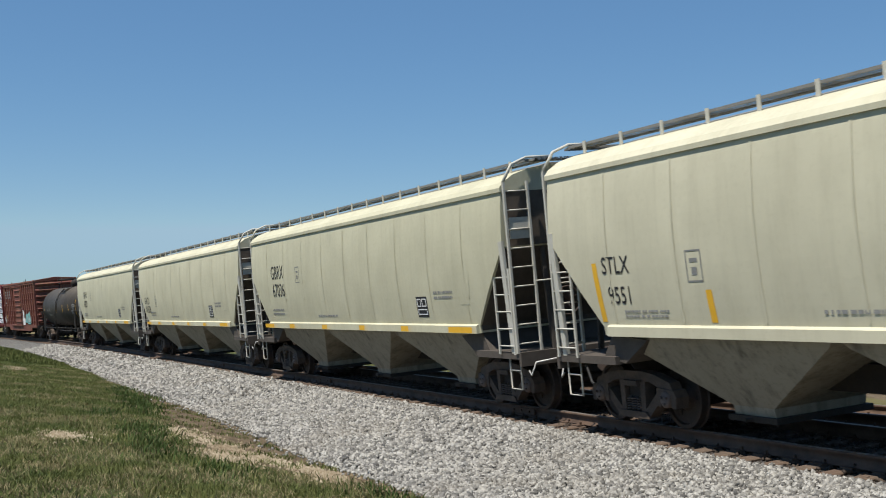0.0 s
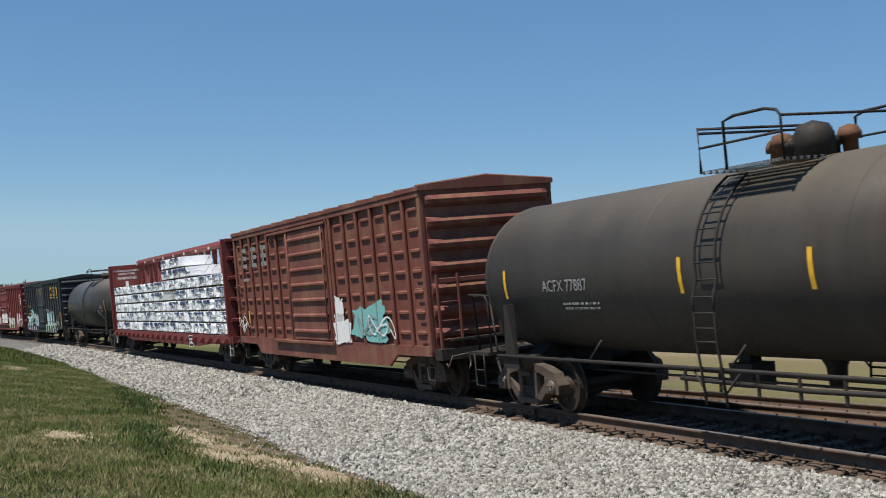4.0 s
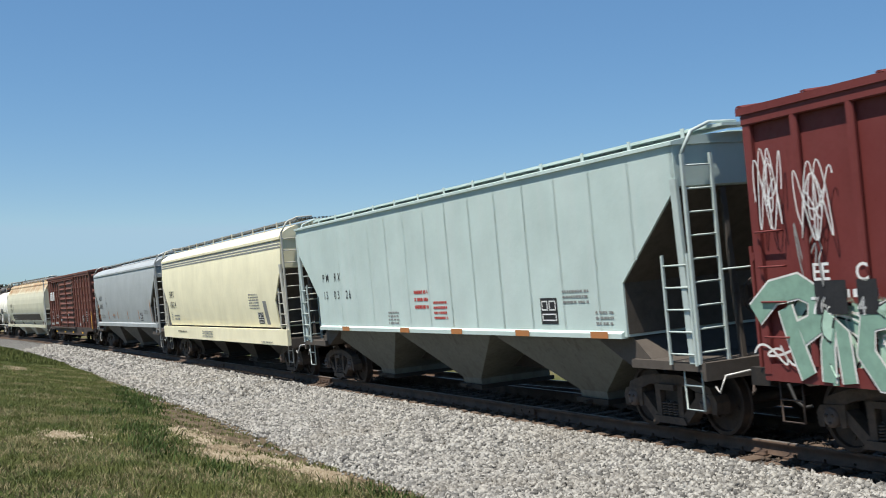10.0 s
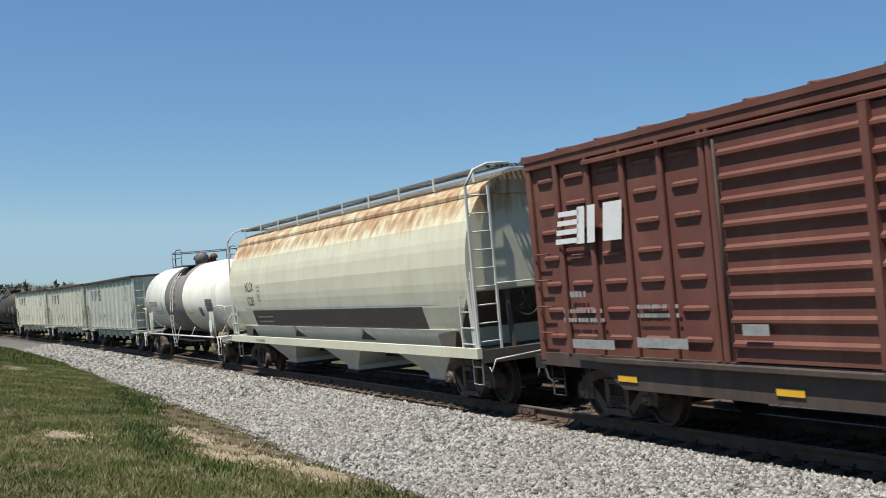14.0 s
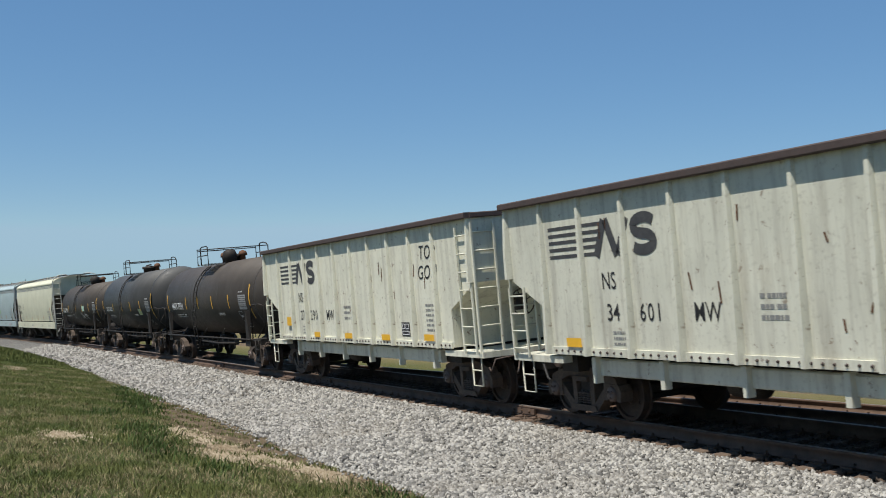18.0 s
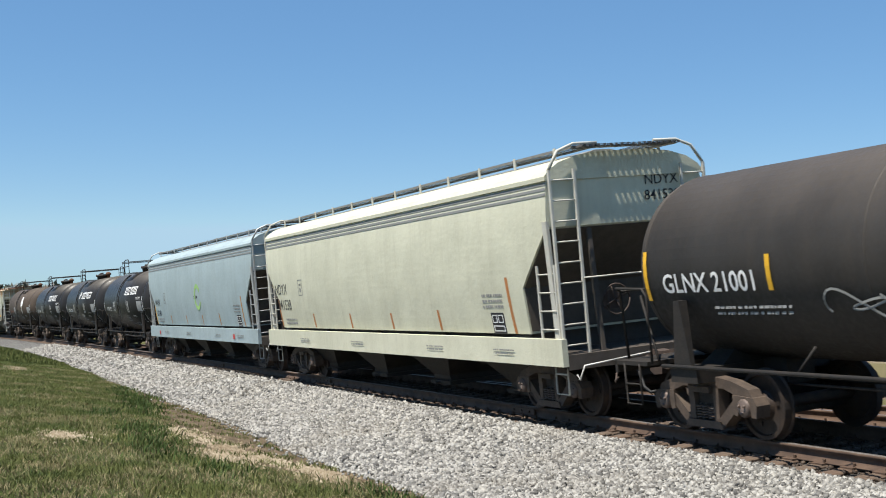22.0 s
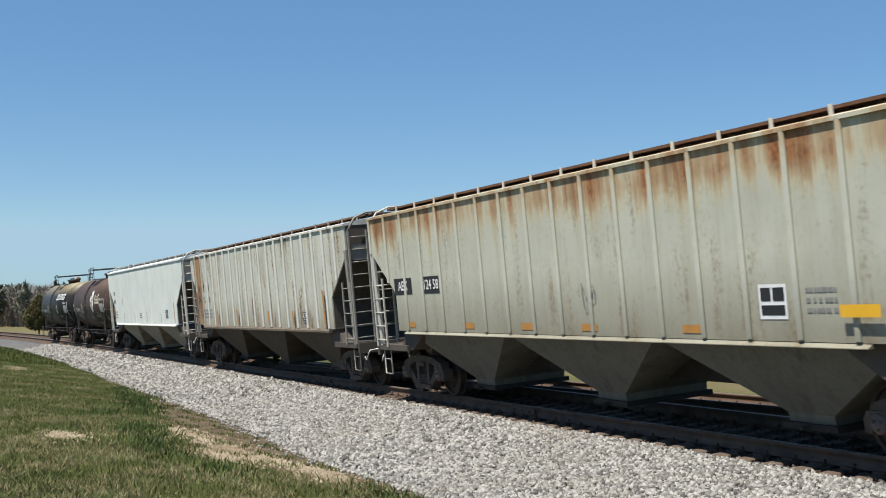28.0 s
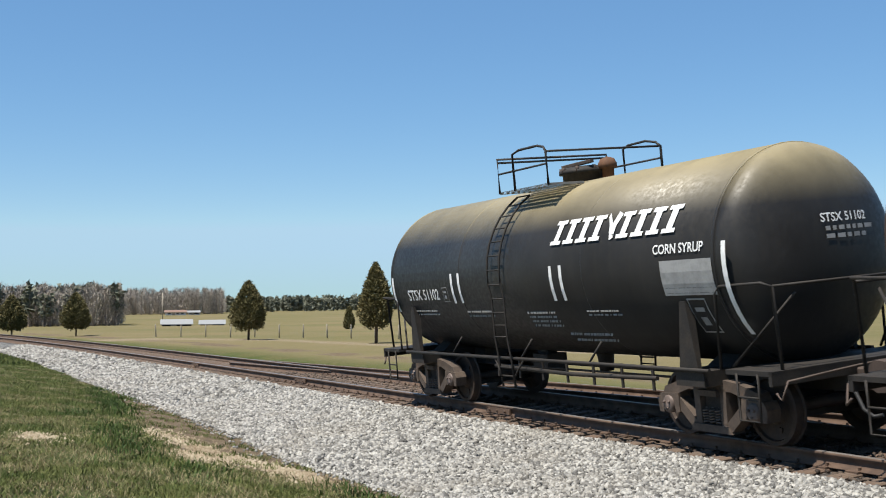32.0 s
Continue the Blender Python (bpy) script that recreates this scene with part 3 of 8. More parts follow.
def rail(o, side, s_range, cant):
    ss = RAIL_S[(RAIL_S >= s_range[0]) & (RAIL_S <= s_range[1])]
    oo = (lambda s: o + siding_o(s)) if side else (lambda s: o + 0 * s)

    def sec(s):
        return [beside(s, oo(s) + a, b, cant if not side else 0.0) for a, b in HEAD_SEC]
    me = swept("rail", ss, sec, ["rail", "railtop"])
    idx = np.zeros(len(me.polygons), np.int32)
    idx[0::len(HEAD_SEC) - 1] = 1
    me.polygons.foreach_set("material_index", idx)
    return me


main = tagged(new("main_track"), "rusty steel rails on weathered timber ties", "railway track", kind="structure")
side_track = tagged(new("siding_track"), "rusty siding rails that join the main track", "railway track", kind="structure")
for o in (0.75, -0.75):
    ob = new("rail", rail(o, False, (-600, 640), CANT))
    ob.parent = main
    ob = new("rail", rail(o, True, (-600, 41 if o > 0 else 46), 0))
    ob.parent = side_track


def tie_mesh(length):
    sh = Shape()
    a, b, h = length / 2, 0.115, 0.18
    sec = [(-b, -h), (b, -h), (b, -0.02), (b - 0.02, 0), (-b + 0.02, 0), (-b, -0.02)]
    sh.loft([[(x, y, z) for y, z in sec] for x in (-a, a)])
    me = sh.mesh("tie")
    me.materials.append(M["tie"])
    return me


TIE = tie_mesh(2.6)
plate_me = Shape().box((-0.17, -0.10, 0.0), (0.17, 0.10, 0.02)).box((-0.10, -0.07, 0.0), (-0.07, -0.04, 0.06)).box((0.07, 0.04, 0.0), (0.10, 0.07, 0.06)).mesh("tie_plate")
plate_me.materials.append(M["rail"])
tr = random.Random(5)


def tie_pose(s, o, up, cant):
    x, y, z = beside(float(s), float(o), up, cant)
    a = float(on_line(float(s))[3])
    return pose(x, y, z, 0, 0, math.degrees(a) + tr.uniform(-1.5, 1.5)) @ pose(0, 0, 0, 0, -cant, 0)


far_ties, far_faces = [], []
box_f = np.array([(3, 2, 1, 0), (4, 5, 6, 7), (0, 1, 5, 4), (1, 2, 6, 5), (2, 3, 7, 6), (3, 0, 4, 7)])
for s in np.arange(-600, 640, 0.52):
    for o, owner, cant, top in ((0.0, main, CANT, -0.182), (float(siding_o(s)), side_track, 0.0, -0.182)):
        if owner is side_track and s > 44:
            continue
        m = tie_pose(s + tr.uniform(-0.03, 0.03), o + tr.uniform(-0.05, 0.05), top, cant)
        if 5 < s < (72 if owner is main else 40):
            t_ob = new("tie", TIE)
            t_ob.parent, t_ob.matrix_basis = owner, m
            for r in (0.75, -0.75):
                if s < 34:
                    p_ob = new("tie_plate", plate_me)
                    p_ob.parent, p_ob.matrix_basis = owner, m @ pose(-r, 0, 0.0, 0, 0, 0)
        else:
            k = len(far_ties)
            far_ties.extend([m @ Vector(c) for c in ((-1.3, -0.115, -0.18), (1.3, -0.115, -0.18), (1.3, 0.115, -0.18), (-1.3, 0.115, -0.18), (-1.3, -0.115, 0), (1.3, -0.115, 0), (1.3, 0.115, 0), (-1.3, 0.115, 0))])
            far_faces.append(box_f + k)
ob = new("ties", mesh_of("ties", [tuple(v) for v in far_ties], np.concatenate(far_faces), ["tie"]))
ob.parent = main
tagged(ob, kind="stuff")
# joint bars with bolts, and rail anchors
for s in (8.6, 19.4, 31.0, 43.0):
    x, y, z = beside(s, 0.75 + 0.045, -0.09)
    j = new("joint_bar", MADE.setdefault("jbar", Shape().box((-0.45, -0.02, -0.05), (0.45, 0.02, 0.05)).turned([(-0.03, 0.02), (-0.05, 0.02), (-0.05, 0)], "y", (-0.3, -0.0, 0), 6).turned([(-0.03, 0.02), (-0.05, 0.02), (-0.05, 0)], "y", (0.3, 0, 0), 6).turned([(-0.03, 0.02), (-0.05, 0.02), (-0.05, 0)], "y", (0, 0, 0), 6).mesh("joint_bar")))
    if not j.data.materials:
        j.data.materials.append(M["rail"])
    a = float(on_line(s)[3])
    j.parent, j.matrix_basis = main, pose(x, y, z, 0, 0, math.degrees(a) - 90)

# -- loose stones --
rs = np.random.RandomState(11)


def scatter_stones(n, s0, s1, o0, o1, size, gap=False):
    s = s0 + (s1 - s0) * rs.rand(n)
    o = o0 + (o1 - o0) * rs.rand(n)
    q = np.array([[-1, -1, -0.6], [1, -1, -0.7], [1.1, 0.9, -0.6], [-0.9, 1, -0.7], [-0.6, -0.7, 0.8], [0.8, -0.5, 0.6], [0.5, 0.8, 0.9], [-0.7, 0.6, 0.5]]) * 0.5
    rows = bed_section(s)
    prof = np.stack([np.stack(r, -1) for r in rows], 1)
    offs = np.array([5.35, 4.75, 3.3, 1.90, 1.46, 1.12, 0, -0.7, -1.3])
    k = np.clip(np.searchsorted(-offs, -o) - 1, 0, len(offs) - 2)
    w = ((offs[k] - o) / (offs[k] - offs[k + 1]))[:, None]
    c = prof[np.arange(n), k] * (1 - w) + prof[np.arange(n), k + 1] * w
    sz = size * (0.55 + 0.9 * rs.rand(n) ** 1.5)
    sc = sz[:, None] * (0.65 + 0.7 * rs.rand(n, 3)) * np.array([1.1, 0.95, 0.8])
    v = q[None] * (1 + 0.45 * (rs.rand(n, 8, 3) - 0.5)) * sc[:, None, :]
    u = rs.randn(n, 4)
    u /= np.linalg.norm(u, axis=1)[:, None]
    a, b, cc, d = u.T
    rot = np.stack([np.stack([1 - 2 * (cc * cc + d * d), 2 * (b * cc - a * d), 2 * (b * d + a * cc)], -1), np.stack([2 * (b * cc + a * d), 1 - 2 * (b * b + d * d), 2 * (cc * d - a * b)], -1), np.stack([2 * (b * d - a * cc), 2 * (cc * d + a * b), 1 - 2 * (b * b + cc * cc)], -1)], 1)
    v = np.einsum("nij,nkj->nki", rot, v) + c[:, None, :] + np.array([0, 0, 1.0]) * (sz * (0.10 + 0.35 * rs.rand(n)))[:, None, None]
    f = (box_f[None] + 8 * np.arange(n)[:, None, None]).reshape(-1, 4)
    return v.reshape(-1, 3), f


vs_, fs_, k0 = [], [], 0
for n, s0, s1, o0, o1, size in ((50000, 7.0, 17.0, 1.24, 5.0, 0.050), (40000, 17.0, 30.0, 1.26, 5.1, 0.058), (18000, 30.0, 50.0, 1.3, 5.1, 0.080), (9000, 50.0, 85.0, 1.35, 5.1, 0.11)):
    v, f = scatter_stones(n, s0, s1, o0, o1, size)
    vs_.append(v)
    fs_.append(f + k0)
    k0 += len(v)
tagged(new("ballast_stones", mesh_of("ballast_stones", np.concatenate(vs_), np.concatenate(fs_), ["stone"])), "loose broken pale grey limestone ballast stones", "gravel", kind="stuff")

# stones between the rails, their colour darkened for the shade under the cars
fv, ff = scatter_stones(9000, 7.0, 36.0, -1.3, 1.12, 0.045)
M["shaded_stone"] = leaf_material("shade_darkened_stone", (0.030, 0.022, 0.017), (0.115, 0.085, 0.062))
tagged(new("fouled_stones", mesh_of("fouled_stones", fv, ff, ["shaded_stone"])), "ballast stones between the rails, coloured dark for the train's shade", "gravel", kind="stuff")


def place_on_land(s, o):
    x, y, _, a = on_line(s)
    px, py = x - np.cos(a) * o, y - np.sin(a) * o
    d = np.abs(o)
    z = land_z(s, o, d) + soft_noise(px, py, 0.9) * 0.05 * (np.abs(o) > 5) + soft_noise(px, py, 0.25) * 0.10 * (o > 5.5)
    return px, py, z


def blades(name, s, o, hgt, wid, mat, label, lean=0.5):
    """Grass: each blade two bent triangles standing on the ground."""
    n = len(s)
    x, y, z = place_on_land(s, o)
    h = hgt * (0.4 + 0.9 * rs.rand(n))
    a = rs.rand(n) * 2 * math.pi
    w = wid * (0.6 + 0.8 * rs.rand(n))
    ln = lean * h * rs.rand(n)
    b = rs.rand(n) * 2 * math.pi
    p = np.stack([x, y, z - 0.01], -1)
    side = np.stack([np.cos(a), np.sin(a), 0 * a], -1) * w[:, None]
    tip = np.stack([np.cos(b) * ln, np.sin(b) * ln, h], -1)
    mid = tip * np.array([0.35, 0.35, 0.6])
    v = np.stack([p - side, p + side, p + mid + side * 0.7, p + mid - side * 0.7, p + tip], 1).reshape(-1, 3)
    k = 5 * np.arange(n)[:, None]
    f = np.concatenate([k + np.array([0, 1, 2]), k + np.array([0, 2, 3]), k + np.array([3, 2, 4])])
    return tagged(new(name, mesh_of(name, v, f, [mat])), label, "grass", kind="stuff")


def turf_points(n, s0, s1, o0, o1, keep):
    s, o = s0 + (s1 - s0) * rs.rand(n) ** 1.4, o0 + (o1 - o0) * rs.rand(n)
    m = keep(s, o)
    return s[m], o[m]


clump = lambda s, o: np.sin(s * 1.7 + 2 * np.sin(o * 1.3)) * np.sin(o * 2.3 + s * 0.6) + 0.6 * np.sin(s * 4.1) * np.sin(o * 5.3 + 1)


def gritty(s, o):
    near = np.min([np.hypot((s - ps) / rs_, (o - po) / ro) for ps, po, rs_, ro in PALE], 0)
    return near < 0.85 + 0.5 * (rs.rand(len(s)) - 0.5)


def edge(s, o):
    """Where turf stands: beyond the ballast and the bare soil, with a ragged line."""
    return o > turf_line(s) + 0.14 * np.sin(s * 2.1) + 0.12 * np.sin(s * 5.3 + o) + 0.08 * np.sin(s * 13.1 + 3 * o) + 1.6 * (rs.rand(len(s)) - 0.4) ** 3


gs, go = turf_points(260000, 10, 60, 4.4, 12.5, lambda s, o: edge(s, o) & (~gritty(s, o) | (rs.rand(len(s)) < 0.12)) & (clump(s, o) > np.interp(s, [16, 26], [-0.05, -0.45]) + 0.9 * (rs.rand(len(s)) - 0.5)))
blades("grass", gs, go, 0.065, 0.005, "grass", "short uneven spring grass with weeds", 1.3)
gs, go = turf_points(150000, 10, 50, 4.6, 12.5, lambda s, o: edge(s, o) & (clump(s, o) < 0.2 - 0.5 * np.clip((s - 20) / 12, -0.8, 1)) & ~gritty(s, o))
blades("dry_grass", gs, go, 0.06, 0.005, "straw", "straw-coloured dry grass among the green", 1.6)
gs, go = turf_points(26000, 11, 40, 4.9, 6.95, lambda s, o: ~edge(s, o) & (o > 5.3 + wider(s)) & (clump(s * 1.7, o * 2) > 0.25))
blades("grass_tuft", gs, go, 0.07, 0.006, "grass", "thin tufts of grass on the bare soil", 1.2)
gs, go = turf_points(26000, 55, 120, 3.4, 14.0, lambda s, o: o > turf_line(s) + 0.2)
blades("far_grass", gs, go, 0.13, 0.03, "grass", "grass along the line further off")
# leafy dark weeds at the grass's edge
ws, wo_ = [], []
for cs, co in ((27.5, 6.6), (28.5, 6.5), (26.5, 6.7), (25.4, 6.8), (29.6, 6.4), (31.5, 6.5), (33.5, 6.6), (19.6, 7.5), (18.6, 7.6), (20.6, 7.5), (21.8, 7.0), (36.5, 6.1), (62.0, 5.1), (24.5, 8.4), (17.2, 7.9), (15.5, 8.1), (13.0, 6.5), (33.0, 5.45)):
    n = 240
    ws.append(cs + 0.55 * rs.randn(n))
    wo_.append(turf_line(cs) + 0.25 + 0.5 * (co - 6.6) + 0.22 * rs.randn(n))
blades("weeds", np.concatenate(ws), np.concatenate(wo_), 0.10, 0.011, "weed", "dark leafy weeds at the edge of the grass", 0.9)
# pale grit lying on the bare soil
n = 2600
pick = np.array(PALE)[rs.randint(0, 7, n)]
s, o = pick[:, 0] + pick[:, 2] * 0.7 * rs.randn(n), pick[:, 1] + pick[:, 3] * 0.8 * rs.randn(n)
gx, gy, gz = place_on_land(s, o)
sz = 0.010 + 0.022 * rs.rand(n) ** 2
tet = np.array([[-1, -0.8, -0.3], [1, -0.6, -0.4], [0.1, 1, -0.3], [0, 0, 0.8]])
v = (tet[None] * (1 + 0.5 * (rs.rand(n, 4, 3) - 0.5)) * sz[:, None, None] + np.stack([gx, gy, gz + 0.008], -1)[:, None]).reshape(-1, 3)
f = (np.array([(0, 1, 3), (1, 2, 3), (2, 0, 3)])[None] + 4 * np.arange(n)[:, None, None]).reshape(-1, 3)
M["grit"] = leaf_material("pale_grit", (0.13, 0.09, 0.05), (0.36, 0.31, 0.22))
spill = 900
s_ = 11 + 34 * rs.rand(spill) ** 1.3
o_ = 4.95 + wider(s_) + 0.30 * np.abs(rs.randn(spill)) - 0.10
sx, sy, szz = place_on_land(s_, o_)
cube = np.array([[-1, -1, -0.6], [1, -1, -0.7], [1.1, 0.9, -0.6], [-0.9, 1, -0.7], [-0.6, -0.7, 0.8], [0.8, -0.5, 0.6], [0.5, 0.8, 0.9], [-0.7, 0.6, 0.5]])
sv = (cube[None] * (1 + 0.6 * (rs.rand(spill, 8, 3) - 0.5)) * (0.012 + 0.020 * rs.rand(spill))[:, None, None] + np.stack([sx, sy, szz + 0.012], -1)[:, None]).reshape(-1, 3)
tagged(new("spilled_stones", mesh_of("spilled_stones", sv, (box_f[None] + 8 * np.arange(spill)[:, None, None]).reshape(-1, 4), ["stone"])), "ballast stones spilled over the bare soil", "gravel", kind="stuff")
tagged(new("grit", mesh_of("grit", v, f, ["grit"])), "pale grit and crumbs of stone on bare soil", "gravel", kind="stuff")


# ---- the far side: trees, fence, sheds, woods ----
def at_pixel_ground(angle, dist, z=None):
    """A place by its bearing to the left of straight ahead (degrees) and its distance."""
    x, y = -dist * math.sin(math.radians(angle)), dist * math.cos(math.radians(angle))
    s, o, d = nearest_line(np.array([x]), np.array([y]))
    g = land_z(s, o, d) + soft_noise(np.array([x]), np.array([y]), 0.02) * np.clip((d - 60) / 300, 0, 1) * 1.2 + swell(x, y, d)
    return x, y, float(g[0]) if z is None else z


def cedar(angle, dist, height, width, seed, bottom=0.22):
    r = np.random.RandomState(seed)
    x, y, z = at_pixel_ground(angle, dist)
    t = tagged(new("cedar_tree"), "small dark red-cedar tree with a dense egg-shaped crown", "tree", "cedar trees in the field")
    t.matrix_basis = pose(x, y, z - 0.05)
    part("trunk", Shape().tube([(0, 0, 0), (0.03, 0, height * 0.2), (0.0, 0.02, height * 0.5), (0, 0, height * 0.95)], 0.085 * height / 4, 7), "bark", t)
    limbs = Shape()
    for k in range(14):
        a, h = r.rand() * 6.28, height * (bottom + 0.6 * r.rand())
        q = width * 0.45 * (1 - (h / height - bottom) * 0.8)
        limbs.tube([(0, 0, h), (q * 0.6 * math.cos(a), q * 0.6 * math.sin(a), h + 0.15), (q * math.cos(a), q * math.sin(a), h + 0.4)], 0.02, 4)
    part("limbs", limbs, "bark", t)
    n = 9000
    u = r.rand(n) ** 0.85
    h = height * (bottom + (1 - bottom) * u)
    env = np.interp(u, [0, 0.08, 0.25, 0.45, 0.7, 0.88, 1.0], [0.45, 0.85, 1.0, 0.92, 0.62, 0.34, 0.05]) * width / 2
    a = r.rand(n) * 2 * math.pi
    lump = 1 + 0.07 * np.sin(3 * a + 5 * u + seed) + 0.07 * np.sin(7 * a - 11 * u) + 0.08 * np.sin(13 * a + 17 * u)
    rad = env * lump * (0.55 + 0.5 * r.rand(n) ** 0.5)
    c = np.stack([rad * np.cos(a), rad * np.sin(a), h + 0.12 * r.randn(n)], -1)
    sz = 0.045 + 0.07 * r.rand(n)
    out = np.stack([np.cos(a), np.sin(a), 0.9 + 0 * a], -1) + 0.6 * r.randn(n, 3)
    out /= np.linalg.norm(out, axis=1)[:, None]
    tan = np.cross(out, r.randn(n, 3))
    tan /= np.linalg.norm(tan, axis=1)[:, None] + 1e-6
    v = np.stack([c - tan * sz[:, None] * 0.6, c + tan * sz[:, None] * 0.6, c + out * sz[:, None] * 2.0, c - out * sz[:, None] * 0.3 + np.cross(out, tan) * sz[:, None] * 0.8], 1).reshape(-1, 3)
    k = 4 * np.arange(n)[:, None]
    f = np.concatenate([k + np.array([0, 1, 2]), k + np.array([0, 3, 2]), k + np.array([1, 3, 2])])
    ob = new("crown", mesh_of("crown", v, f, ["cedar"]))
    ob.parent = t


cedar(18.9, 130, 4.3, 2.75, 1, 0.24)
cedar(16.1, 130, 4.4, 2.85, 2, 0.2)
cedar(8.2, 100, 4.75, 2.75, 3, 0.2)
cedar(2.1, 85, 5.6, 2.3, 4, 0.22)
cedar(3.4, 150, 2.6, 1.2, 5, 0.05)

# fence: single posts across the field
for k, ang in enumerate(np.arange(1.0, 13.0, 1.15)):
    x, y, z = at_pixel_ground(ang, 96 + 2.2 * k)
    p = tagged(new("fence_post", MADE.setdefault("fpost", Shape().turned([(-0.2, 0.06), (1.15, 0.055), (1.2, 0.03), (1.2, 0.0)], "z", (0, 0, 0), 7).mesh("fence_post"))), "weathered timber fence post in the field", "fence post", "field fence posts")
    if not p.data.materials:
        p.data.materials.append(M["post"])
    p.matrix_basis = pose(x, y, z, tr.uniform(-3, 3), tr.uniform(-3, 3), 0)

M["tin"] = plain("pale_tin_roof", (0.25, 0.255, 0.25), 0.6, 0, 0.3, (0.18, 0.18, 0.175))
M["board"] = plain("white_board_wall", (0.62, 0.60, 0.56), 0.7, 0, 0.3)
M["darkopen"] = plain("dark_opening", (0.02, 0.02, 0.02), 0.8)
M["brickwall"] = plain("brick_house_wall", (0.20, 0.13, 0.10), 0.8, 0, 0.3)


def shed(angle, dist, w, h, rise, roof, wall, name, label, turn=0):
    x, y, z = at_pixel_ground(angle, dist)
    t = tagged(new(name), label, "building", "farm buildings in the distance")
    t.matrix_basis = pose(x, y, z - 0.1, 0, 0, angle + turn)
    part("wall", Shape().box((-w / 2, -1.8, 0), (w / 2, 1.8, h)), wall, t)
    part("roof", Shape().loft([[(q, -2.2, h - 0.15), (q, -2.2, h - 0.05), (q, 0, h + rise), (q, 2.2, h - 0.05), (q, 2.2, h - 0.15), (q, 0, h + rise - 0.1)] for q in (-w / 2 - 0.3, w / 2 + 0.3)]), roof, t)
    for q in (-w * 0.3, w * 0.1, w * 0.33):
        part("window", Shape().box((q - 0.45, -1.84, h * 0.35), (q + 0.45, -1.80, h * 0.75)), "darkopen", t)
    part("door", Shape().box((-w * 0.1 - 0.5, -1.84, 0), (-w * 0.1 + 0.5, -1.80, h * 0.8)), "post", t)


shed(11.55, 212, 5.0, 0.5, 0.8, "tin", "darkopen", "shed", "low shed with a pale tin roof in the field")
shed(9.9, 218, 4.2, 0.4, 0.7, "tin", "darkopen", "shed", "second low shed with a pale tin roof")
shed(11.6, 420, 7, 1.2, 0.7, "brickwall", "board", "farm_house", "low farm house with a brown roof at the wood's edge")
shed(10.75, 430, 4, 1.0, 0.6, "tin", "board", "farm_house", "small white farm house by the trees")
x, y, z = at_pixel_ground(12.2, 320)
pole = tagged(new("utility_pole"), "pale utility pole by the farm houses", "utility pole")
pole.matrix_basis = pose(x, y, z - 0.3)
part("mast", Shape().tube([(0, 0, 0), (0, 0, 7.5)], 0.14, 7), "post", pole)
part("crossarm", Shape().beam((-1, 0, 6.9), (1, 0, 6.9), 0.1, 0.12), "post", pole)


